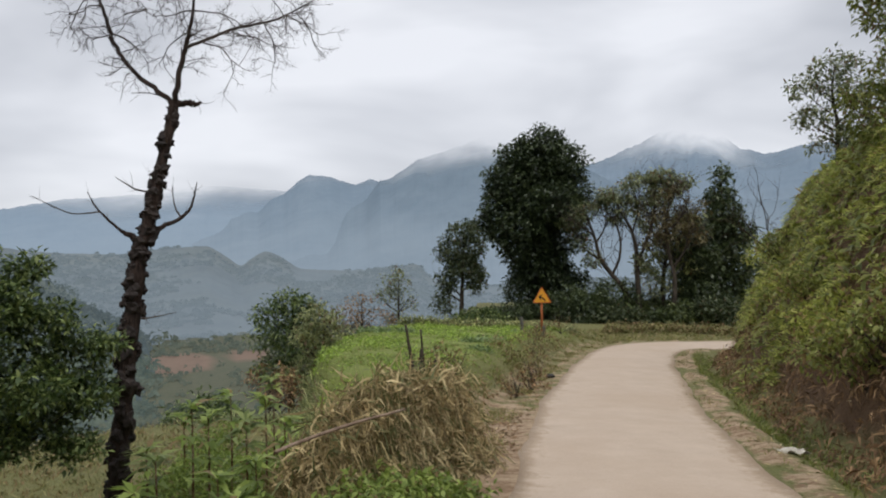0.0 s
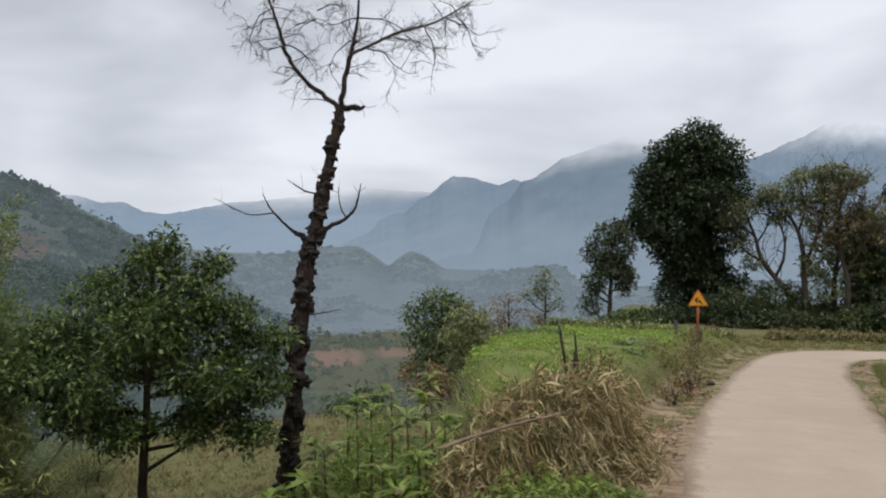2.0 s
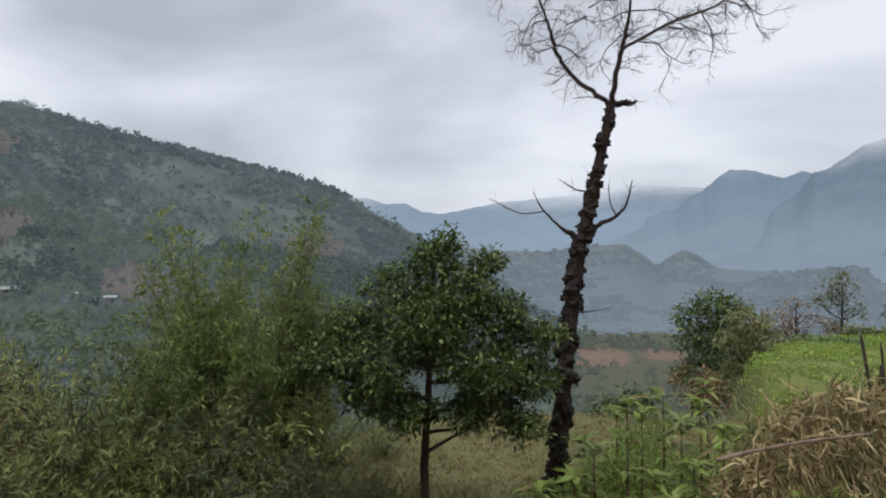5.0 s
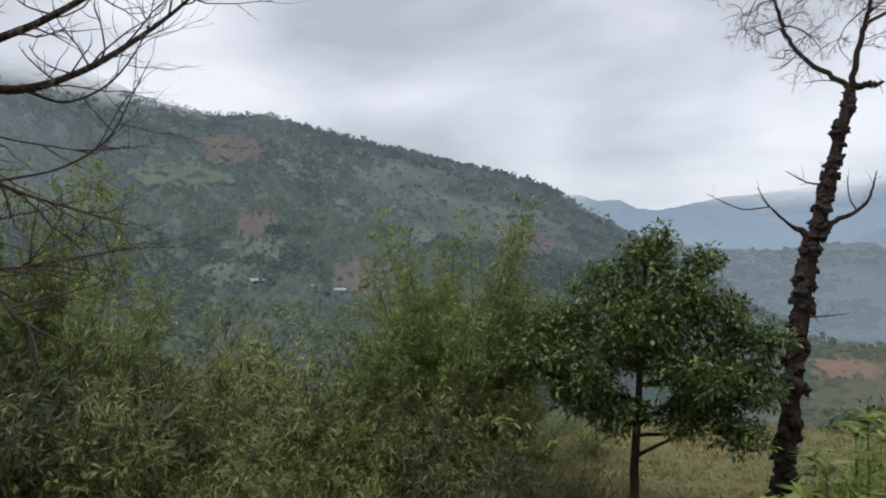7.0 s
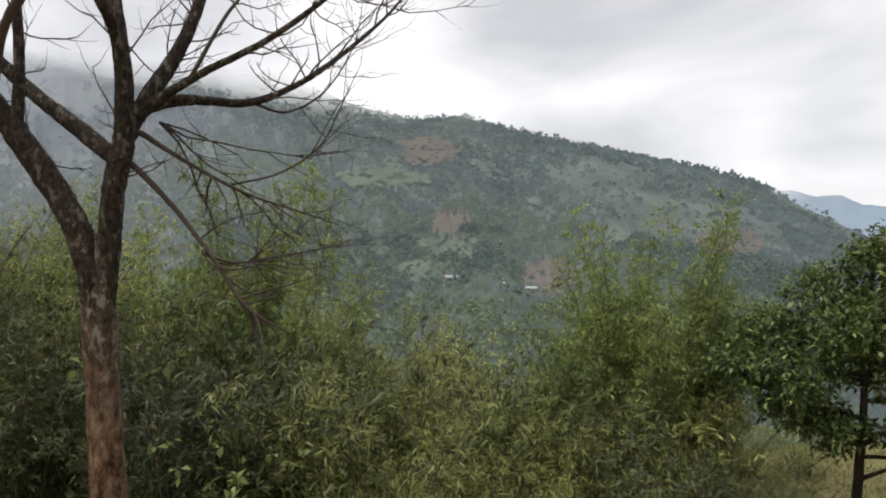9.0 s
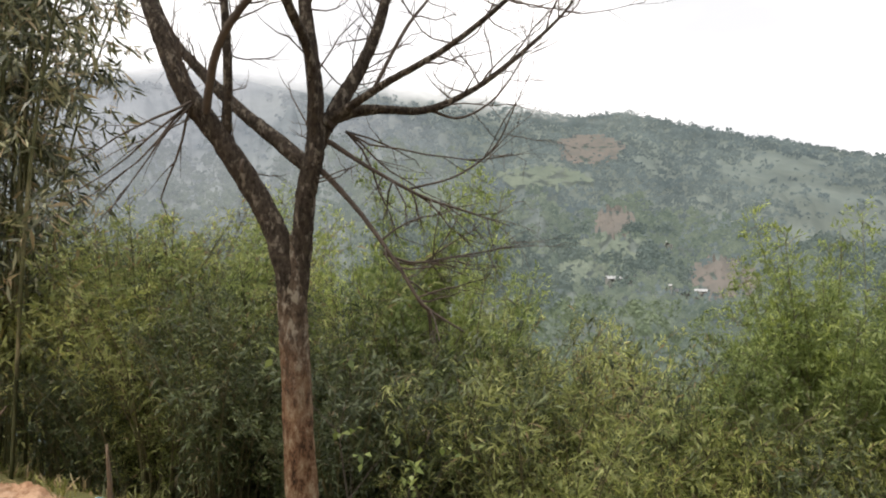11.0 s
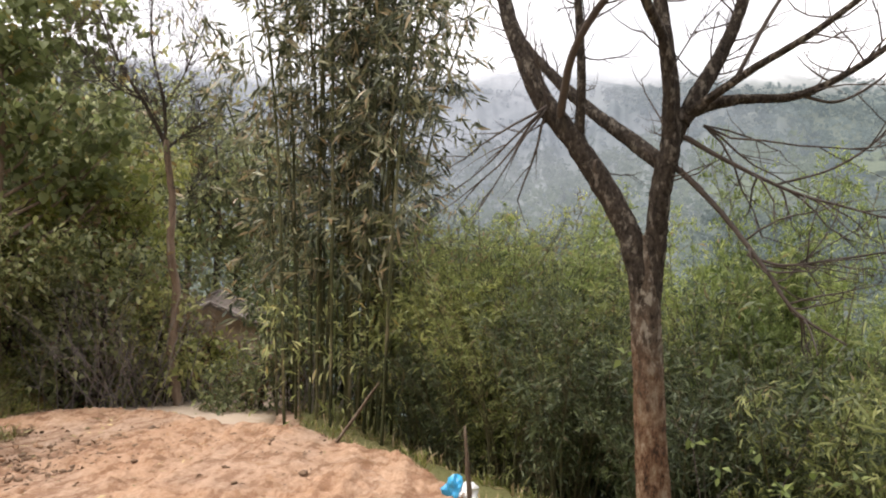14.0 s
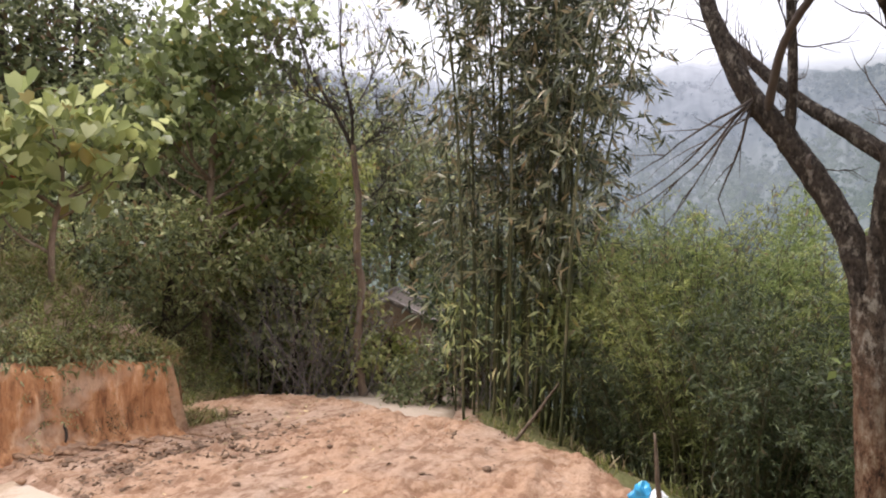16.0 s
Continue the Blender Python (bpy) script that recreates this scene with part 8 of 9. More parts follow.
# ---- roadside things ----
def straw_heap():
    """The long heap of dry stalks thrown over a pole between road and plot."""
    rng = np.random.default_rng(91)
    c = Vector((-1.74, 6.62, 0))
    z = land_z(c.x, c.y)
    t = thing("straw_heap", (c.x, c.y, z - 0.05), "long heap of dry brown stalks and reeds beside the road", "straw")
    along = unit(np.array((0.53, 0.85, 0)))
    across = np.array((-along[1], along[0], 0))
    up = np.array((0, 0, 1.0))
    half, m = 1.28, 1900
    body, thatch = Geo(), Geo()
    # stalks leaning over the pole, some to each side
    a, sd = rng.uniform(-1, 1, m), rng.choice((-1.0, 1.0), m, p=(0.72, 0.28))
    ground = land(c.x + along[0] * half * a, c.y + along[1] * half * a)["z"]
    crest = (0.62 - z) * (1 - 0.22 * a ** 4 - 0.30 * smooth(-a, 0.2, 1.0)) + 0.26 * (vnoise(a * 6, a * 0, 12) - 0.6)
    top = a[:, None] * half * along + rng.normal(size=m)[:, None] * 0.09 * across + (crest * rng.uniform(0.7, 1.05, m))[:, None] * up
    foot = a[:, None] * half * along + rng.normal(size=m)[:, None] * 0.16 * along + (sd * rng.uniform(0.2, 0.58, m))[:, None] * across + (ground - z)[:, None] * up
    few = np.arange(0, m, 3)
    body.blades(top[few], unit(foot - top)[few], np.tile(up * -0.3, (len(few), 1)) + rng.normal(size=(len(few), 3)) * 0.2, np.linalg.norm(foot - top, axis=1)[few] * 1.05, 0.012)
    part("stalk_mass", body, L_DRY, t, "dry leaning stalks", shade=False)["kind"] = "stuff"
    # long dry leaves hanging from the stalks
    k = 24000
    i = rng.integers(0, m, k)
    f = rng.uniform(0, 1, k)[:, None] ** 1.1
    P = top[i] * (1 - f) + foot[i] * f + rng.normal(size=(k, 3)) * 0.03
    way = unit(rng.normal(size=(k, 3)) * np.array((0.55, 0.55, 0.5)) + sd[i][:, None] * across * 0.25 + np.array((0.05, 0, -0.7)))
    s = rng.uniform(0.4, 1.6, k)
    thatch.leaves(P + rng.normal(size=(k, 3)) * 0.05, way, unit(sd[i][:, None] * across + rng.normal(size=(k, 3)) * 0.8), 0.135 * s, 0.011 * s, 0.25, 0.3)
    k = 800
    i = rng.integers(0, m, k)
    thatch.leaves(top[i], unit(rng.normal(size=(k, 3)) * 0.8 + np.array((0.2, 0, 0.35))), rand_dirs(k, rng), rng.uniform(0.1, 0.26, k), 0.022, 0.25, 0.5)
    part("leaf_thatch", thatch, L_DRY, t, "curled straw-coloured leaf blades", shade=False)["kind"] = "stuff"
    green = Geo()
    k = 620
    u = rng.uniform(-1.6, 0.2, k)
    P = u[:, None] * along + rng.uniform(-1.0, -0.35, k)[:, None] * across
    P[:, 2] = land(c.x + P[:, 0], c.y + P[:, 1])["z"] - z + 0.05 + rng.uniform(0.0, 0.34, k) * np.clip(0.4 - u, 0, 1)
    cluster_leaves(green, P, 6, 0.09, 0.07, 0.03, rng)
    part("weed_growth", green, L_LUSH, t, "green weeds growing through", shade=False)["kind"] = "stuff"
    p = thing("wooden_pole", (-2.24, 5.22, 0.38), "thin weathered pole lying across the straw heap", "pole")
    g = Geo()
    limb(g, [(-0.12, -0.12, -0.03, 0.013), (0.0, 0, 0, 0.014), (0.3, 0.33, 0.04, 0.013), (0.72, 0.8, 0.06, 0.009)], 7, 5, 0.06, rng)
    part("shaft", g, M_BARK_PALE, p)


straw_heap()


def roadside_posts():
    rng = np.random.default_rng(92)
    z = land_z(-1.6, 10.3)
    for x, y, h, lean, r, lab in ((-1.6, 10.3, 0.70, -0.14, 0.022, "weathered fence stake leaning beside the plot"), (-1.54, 10.2, 0.37, 0.02, 0.026, "short dark fence stake beside the plot"), (-1.47, 10.4, 0.62, -0.06, 0.016, "weathered fence stake leaning beside the plot")):
        t = thing("fence_stake", (x, y, z - 0.08), lab, "stake", "stakes at the plot")
        g = Geo()
        limb(g, [(0, 0, 0, r), (lean * 0.5, 0.01, (h + 0.0 - z) * 0.5 + 0.05, r), (lean, 0.02, h - z + 0.08, r * 0.8)], 7, 4, 0.12, rng)
        part("shaft", g, M_BARK_DARK, t)
    t = thing("weed_stalks", (-1.4, 10.25, z - 0.05), "tangle of dead weed stalks round the stakes", "weeds", kind="")
    g, lf = Geo(), Geo()
    for k in range(16):
        twigs(g, rng.normal(size=3) * np.array((0.12, 0.1, 0)), unit(rng.normal(size=3) * 0.35 + np.array((0, 0, 1.0))), rng.uniform(0.3, 0.65), 0.006, 1, rng, 0.6, 0.2, 4)
    part("stalk_tangle", g, M_TWIG, t)["kind"] = "stuff"
    cluster_leaves(lf, rng.normal(size=(30, 3)) * np.array((0.2, 0.15, 0.12)) + np.array((0, 0, 0.35)), 4, 0.07, 0.06, 0.025, rng)
    part("foliage", lf, L_DEAD, t, shade=False)
    # posts and poles along the far side of the plot and at the bend
    for az, d, h in ((-8.0, 22.2, 0.35), (-6.3, 23.5, 0.5)):
        p = on_land(az, d, 0.05)
        s = thing("post", p, "short dark wooden post beside the road", "post", "posts by the road")
        g = Geo()
        limb(g, [(0, 0, 0, 0.05), (0.01, 0, h * 0.5, 0.05), (0.0, 0.01, h, 0.045)], 8, 4, 0.06, rng)
        part("shaft", g, M_STONE, s)


roadside_posts()


def road_sign():
    p = Vector((1.85, 22.9, land_z(1.85, 22.9)))
    t = thing("road_sign", p, "yellow triangular warning sign on an orange-red post", "sign", turn=radians(6))
    top = 0.42 - p.z
    g = Geo()
    g.tube([(0, 0, -0.2), (0, 0, top * 0.5), (0, 0, top - 0.05)], [0.038, 0.036, 0.036], 10)
    part("post", g, M_SIGN_POST, t, "orange-red painted post")

    def tri(name, size, y0, y1, mat, parent, label=""):
        bm = bmesh.new()
        h = size * math.sqrt(3) / 2
        c = [(-size / 2, 0), (size / 2, 0), (0, h)]
        pts = []
        for i in range(3):
            a, b, d = (Vector(c[(i + o) % 3]) for o in (-1, 0, 1))
            pts += [b + (a - b).normalized() * size * 0.07, b + (a - b).normalized() * size * 0.02 + (d - b).normalized() * size * 0.02, b + (d - b).normalized() * size * 0.07]
        cz = h / 3
        f = [bm.verts.new((q.x, y0, q.y - cz)) for q in pts]
        k = [bm.verts.new((q.x, y1, q.y - cz)) for q in pts]
        bm.faces.new(f)
        bm.faces.new(k[::-1])
        for i in range(len(f)):
            j = (i + 1) % len(f)
            bm.faces.new((f[j], f[i], k[i], k[j]))
        bmesh.ops.recalc_face_normals(bm, faces=bm.faces)
        ob = part(name, bm, mat, parent, label, False)
        ob.location = (0, 0, top - 0.16)
        return ob

    plate = tri("plate", 0.60, -0.045, -0.06, M_SIGN_RED, t, "orange-red bordered triangular plate")
    face = tri("face", 0.52, -0.061, -0.066, M_SIGN_FACE, plate, "yellow sign face")
    face.location = (0, 0, 0)
    bm = bmesh.new()
    for a, b in (((0.075, -0.07), (0.02, -0.005)), ((0.02, -0.005), (-0.065, 0.03)), ((-0.065, 0.03), (0.0, 0.065)), ((0.05, -0.02), (0.0, 0.0)), ((-0.065, 0.03), (-0.03, -0.035))):
        a, b = Vector((a[0] * 1.35, 0, a[1] * 1.35 - 0.015)), Vector((b[0] * 1.35, 0, b[1] * 1.35 - 0.015))
        d = (b - a).normalized()
        n = Vector((-d.z, 0, d.x)) * 0.018
        q = [bm.verts.new(Vector((v.x, -0.070, v.z))) for v in (a - d * 0.01 + n, a - d * 0.01 - n, b + d * 0.01 - n, b + d * 0.01 + n)]
        f = bm.faces.new(q)
        r = bmesh.ops.extrude_face_region(bm, geom=[f])
        for v in r["geom"]:
            if isinstance(v, bmesh.types.BMVert):
                v.co.y += 0.003
    bmesh.ops.recalc_face_normals(bm, faces=bm.faces)
    part("arrow", bm, M_SIGN_BLACK, face, "black bent arrow", False)


road_sign()


def blade_patch(name, label, material, k, sampler, length, width, rng, category="grass", up=0.9, tuft=6):
    """Grass blades in tufts where sampler says; one object of stuff."""
    x, y = sampler(k, rng)
    g = land(x, y)
    P = np.stack((x, y, g["z"] - 0.01), -1)
    P = np.repeat(P, tuft, axis=0) + rng.normal(size=(len(x) * tuft, 3)) * np.array((0.035, 0.035, 0))
    n = len(P)
    way = unit(rng.normal(size=(n, 3)) * 0.42 + np.array((0, 0, up)))
    geo = Geo()
    geo.blades(P, way, unit(rng.normal(size=(n, 3)) * np.array((1, 1, 0.2)) + np.array((0, 0, -0.3))), length * rng.uniform(0.45, 1.4, n), width * rng.uniform(0.7, 1.4, n))
    return tagged(part(name, geo, material, shade=False), label, category, kind="stuff")


def pick(x0, x1, y0, y1, test):
    def sampler(k, rng):
        x, y = rng.uniform(x0, x1, k * 8), rng.uniform(y0, y1, k * 8)
        ok = test(x, y, land(x, y))
        return x[ok][:k], y[ok][:k]
    return sampler


RG = np.random.default_rng(93)
blade_patch("verge_grass", "short worn grass along the road's edges", L_GRASS, 9500, pick(-4, 9, 3.5, 26, lambda x, y, g: (g["s"] > 1.45) & (g["s"] < 3.6) & (g["plot"] < 0.6) & (fbm(x * 1.3, y * 1.3, 3, 70) > 0.40)), 0.075, 0.009, RG)
blade_patch("ditch_grass", "green grass in the ditch under the bank", L_DITCH, 3600, pick(0, 12, 4, 27, lambda x, y, g: (g["up"] > 1.75) & (g["up"] < 2.6) & (fbm(x * 1.1, y * 1.1, 3, 71) > 0.36)), 0.13, 0.012, RG)
blade_patch("edge_grass", "low weeds between road and verge", L_GRASS, 1500, pick(-3, 9, 3.5, 25, lambda x, y, g: (((g["up"] > 1.2) & (g["up"] < 1.6)) | ((g["s"] > 1.2) & (g["s"] < 1.5))) & (fbm(x * 1.4, y * 1.4, 3, 75) > 0.45)), 0.06, 0.009, RG)
blade_patch("terrace_grass", "thin dry grass on the lower terrace", L_WEED, 4200, pick(-9, -1.5, 3, 13, lambda x, y, g: (g["low"] > 0.2) & (g["plot"] < 0.3)), 0.09, 0.009, RG)
blade_patch("slope_grass", "lush green grass on the slope below the plot", L_LUSH, 2200, pick(-4.2, -2.3, 4.2, 8.2, lambda x, y, g: (g["s"] > 2.9) & (g["plot"] < 0.5) & (g["low"] < 0.9) & (fbm(x * 1.2, y * 1.2, 3, 72) > 0.42)), 0.13, 0.011, RG)
blade_patch("slope_weeds", "dull green and brown weeds on the plot's steep side", L_GREY, 2600, pick(-5.6, -1.2, 7.0, 15, lambda x, y, g: (g["s"] > 2.4) & (g["plot"] < 0.6) & (g["low"] < 0.9)), 0.24, 0.014, RG, "weeds")
blade_patch("tall_weeds", "tall pale weeds at the terrace's edge", L_GRASS, 380, pick(-6, -2.4, 2.6, 6.2, lambda x, y, g: (g["s"] > 2.6)), 0.34, 0.014, RG, "weeds", 1.6, 7)
blade_patch("bank_grass", "trailing grass on top of the clay cut", L_GRASS, 2400, pick(-11, -2, -9.5, -4.2, lambda x, y, g: (g["up"] > cut_foot(x) + 0.16) & (g["up"] < cut_foot(x) + 1.8) & ((x > -6.4) | (g["up"] > 1.7))), 0.19, 0.011, RG, "grass", 0.5, 7)
blade_patch("plot_grass", "short green growth between the vegetables", L_LUSH, 7000, pick(-4, 6, 9, 27, lambda x, y, g: (g["plot"] > 0.4) & (fbm(x * 1.5, y * 1.5, 3, 73) > 0.40)), 0.055, 0.010, RG, "grass", 0.8, 5)
blade_patch("bend_grass", "rough grass beyond the plot at the bend", L_GRASS, 2600, pick(1.5, 13, 24.5, 31, lambda x, y, g: (g["s"] > 1.5) & (g["plot"] < 0.7)), 0.14, 0.014, RG)
blade_patch("lip_grass", "grass drooping over the lip of the clay cut", L_WEED, 1000, pick(-7.2, -3, -7.2, -4.4, lambda x, y, g: (g["up"] > cut_foot(x) + 0.08) & (g["up"] < cut_foot(x) + 0.5)), 0.17, 0.012, RG, "grass", 0.25, 6)
blade_patch("yard_weeds", "sparse weeds along the edge of the churned earth", L_GRASS, 420, pick(-11, -4, -5, 0.5, lambda x, y, g: (g["s"] > np.interp(x, (-14, -9, -7.9, -7.3, -6.2, -5), (1.3, 1.35, 1.85, 2.4, 3.1, 3.4))) & (g["s"] < 4.6)), 0.15, 0.012, RG, "weeds")


def lush_weeds():
    """Bright weeds and a few maize plants between the straw heap and the terrace."""
    rng = np.random.default_rng(99)
    x, y = rng.uniform(-4.3, -1.9, 9000), rng.uniform(3.9, 9.0, 9000)
    keep = np.flatnonzero((x < -1.75 - 0.13 * y) & (x > -3.15 - 0.13 * y) & (fbm(x * 1.1, y * 1.1, 3, 86) > 0.36))[:3800]
    x, y = x[keep], y[keep]
    geo = Geo()
    P = np.stack((x, y, land(x, y)["z"] + 0.02 + 0.52 * rng.uniform(0, 1, len(x)) * np.clip(2.2 * fbm(x * 2.3, y * 2.3, 3, 89) - 0.5, 0.1, 1)), -1)
    cluster_leaves(geo, P, 8, 0.09, 0.055, 0.022, rng, 0.0, 0.5)
    tagged(part("lush_weeds", geo, L_LUSH, shade=False), "lush bright green weeds below the straw heap", "weeds", kind="stuff")
    for x, y, h in ((-2.75, 7.3, 0.75), (-2.6, 7.6, 0.65), (-2.95, 7.7, 0.7)):
        t = thing("maize_plant", (x, y, land_z(x, y) - 0.03), "young maize plant with long arching leaves", "plant", "maize plants by the plot")
        st = Geo()
        limb(st, [(0, 0, 0, 0.014), (0.01, 0, h * 0.5, 0.011), (0, 0, h, 0.005)], 6, 4)
        part("stalk", st, M_STEM, t)
        for k in range(8):
            a, lf = rng.uniform(0, 6.28), Geo()
            f = 0.25 + 0.09 * k
            lf.blades([(0, 0, h * f)], [(math.cos(a) * 0.55, math.sin(a) * 0.55, 0.8)], [(math.cos(a) * 0.7, math.sin(a) * 0.7, -0.7)], 0.5, 0.04)
            part("leaf", lf, L_CROP, t, shade=False)


lush_weeds()


def plot_crops():
    """Leafy rows of vegetables on the raised plot, and the creeper hedge round it."""
    rng = np.random.default_rng(94)
    x, y = rng.uniform(-4, 6, 40000), rng.uniform(7.6, 26, 40000)
    g = land(x, y)
    ok = (g["crop"] > 0.45) & (np.sin(y * 5.2) > -0.35) & (rng.uniform(size=len(x)) < np.clip(0.25 + 4.5 / y, 0, 1)) & (fbm(x * 0.9, y * 0.6, 3, 88) > 0.40)
    blue = (fbm(x * 0.33, y * 0.25, 3, 87) + 0.02 * (16 - y) > 0.47)
    for kind, leaf, name, label, reach in ((~blue, L_CROP, "vegetable_plants", "patches of bright green leafy vegetables on the plot", 0.055), (blue, L_CABBAGE, "cabbage_plants", "rows of blue-green cabbage-like plants on the plot", 0.085)):
        sel = np.flatnonzero(ok & kind)[:3600]
        P = np.stack((x[sel], y[sel], g["z"][sel]), -1)
        geo = Geo()
        cluster_leaves(geo, P + np.array((0, 0, 0.02)), 5, 0.06, reach, reach * 0.55, rng, -0.3, 0.7)
        tagged(part(name, geo, leaf, shade=False), label, "crop", kind="stuff")
    hedge = Geo()
    u = rng.uniform(0, 1, 900)
    line = np.stack((-2.9 + 6.2 * u, 24.6 + 1.0 * u, 0 * u), -1)
    line[:, 2] = land(line[:, 0], line[:, 1])["z"] + rng.uniform(0, 0.28, len(u))
    cluster_leaves(hedge, line + rng.normal(size=line.shape) * np.array((0.1, 0.15, 0.03)), 5, 0.12, 0.11, 0.06, rng)
    tagged(part("creeper_hedge", hedge, L_GREY, shade=False), "low creeper-grown hedge along the plot's far edge", "hedge", kind="stuff")
    row = Geo()
    u = rng.uniform(0, 1, 900)
    line = np.stack((5.2 + 7.5 * u, 29.3 + 0.8 * np.sin(u * 5), 0 * u), -1)
    line[:, 2] = land(line[:, 0], line[:, 1])["z"] + rng.uniform(0, 0.34, len(u))
    cluster_leaves(row, line + rng.normal(size=line.shape) * np.array((0.1, 0.2, 0.03)), 5, 0.13, 0.11, 0.06, rng)
    tagged(part("roadside_hedge", row, L_WEED, shade=False), "low dark hedge along the outside of the bend", "hedge", kind="stuff")
    weeds = Geo()
    n = 560
    x, y = rng.uniform(-1.8, 3.6, n * 8), rng.uniform(8.5, 24, n * 8)
    g = land(x, y)
    ok = np.flatnonzero((g["s"] > 1.95) & (g["s"] < 2.7) & (fbm(x * 0.7, y * 0.7, 3, 77) > 0.46))[:n]
    P = np.stack((x[ok], y[ok], g["z"][ok] + rng.uniform(0.02, 0.22, len(ok))), -1)
    cluster_leaves(weeds, P, 6, 0.12, 0.09, 0.03, rng)
    tagged(part("plot_edge_weeds", weeds, L_WEED, shade=False), "brownish weeds along the plot's road side", "weeds", kind="stuff")
    for x, y, h in ((0.35, 13.5, 0.45), (0.55, 14.6, 0.5), (1.05, 18.2, 0.55), (1.35, 20.5, 0.5), (2.6, 24.0, 0.6), (0.0, 12.4, 0.4)):
        z = land_z(x, y)
        t = thing("dry_weed", (x, y, z - 0.03), "dry brown weed clump at the roadside", "weed", "dry weeds by the plot")
        g2, lf = Geo(), Geo()
        for k in range(9):
            twigs(g2, (0, 0, 0), unit(rng.normal(size=3) * 0.45 + np.array((0, 0, 1))), h * rng.uniform(0.6, 1.1), 0.006, 1, rng, 0.6, 0.2, 4)
        part("stalk_tangle", g2, M_TWIG, t)["kind"] = "stuff"
        cluster_leaves(lf, rng.normal(size=(26, 3)) * np.array((0.16, 0.16, 0.1)) + np.array((0, 0, h * 0.5)), 5, 0.08, 0.06, 0.03, rng)
        part("foliage", lf, L_DEAD, t, shade=False)


plot_crops()


def saplings():
    """Young plants with whorls of pale leaves beside the terrace."""
    rng = np.random.default_rng(95)
    for az, d, top, n in ((18.3, 6.4, 0.42, 8), (20.8, 6.0, 0.12, 7), (22.3, 5.8, -0.05, 8), (16.4, 5.6, 0.05, 6), (12.5, 7.4, 0.45, 7), (25.0, 5.6, -0.1, 6), (15.0, 5.2, 0.0, 8), (13.6, 5.6, 0.15, 8), (17.6, 5.1, -0.1, 6), (19.6, 5.2, -0.15, 8), (11.5, 6.2, 0.3, 6), (21.5, 6.6, 0.05, 8), (14.4, 6.3, 0.3, 7), (17.2, 6.8, 0.25, 8), (15.6, 7.2, 0.35, 6), (19.0, 7.4, 0.1, 8), (13.0, 6.7, 0.4, 8)):
        p = on_land(az, d, 0.03)
        t = thing("sapling", p, "young sapling with a whorl of pale green leaves", "plant", "saplings by the terrace")
        h = max(0.35, top - p.z)
        g, lf = Geo(), Geo()
        limb(g, [(0, 0, -0.05, 0.012), (0.01, 0.01, h * 0.5, 0.01), (0.0, 0.02, h, 0.005)], 6, 4, 0.1, rng)
        part("stem", g, M_TRUNK_RED, t)
        for f, m, ln in ((1.0, 11, 0.19), (0.93, 9, 0.20), (0.8, 8, 0.18), (0.65, 7, 0.17), (0.5, 6, 0.15), (0.35, 5, 0.13)):
            a = rng.uniform(0, 6.28, m) + np.arange(m) * 6.28 / m
            way = unit(np.stack((np.cos(a), np.sin(a), rng.uniform(0.2, 0.9, m) * (1.1 if f > 0.9 else 0.4)), -1))
            lf.leaves(np.tile((0.0, 0.02 * f, h * f), (m, 1)), way, np.tile((0, 0, 1.0), (m, 1)) + rng.normal(size=(m, 3)) * 0.2, ln * rng.uniform(0.7, 1.2, m), 0.05, 0.12, 0.4)
        tagged(part("foliage", lf, L_LUSH if n % 2 == 0 else L_FEATHER, t, shade=False), kind="stuff")


saplings()


def stone(name, place, size, material, label, category, rng, group="", flat=0.6):
    bm = bmesh.new()
    bmesh.ops.create_icosphere(bm, subdivisions=2, radius=1.0)
    ph = Vector(rng.uniform(0, 40, 3))
    for v in bm.verts:
        v.co *= 0.72 + 0.5 * noise.noise(v.co * 1.3 + ph) + 0.18 * noise.noise(v.co * 3.5 + ph)
        v.co.z *= flat
    for f in bm.faces:
        f.smooth = False
    me = bpy.data.meshes.new(name)
    bm.to_mesh(me)
    bm.free()
    me.materials.append(material)
    ob = new(name, me)
    ob.matrix_basis = Matrix.Translation(place) @ Matrix.Rotation(rng.uniform(0, 6.28), 4, "Z") @ Matrix.Diagonal((size, size * rng.uniform(0.7, 1.0), size, 1))
    return tagged(ob, label, category, group)


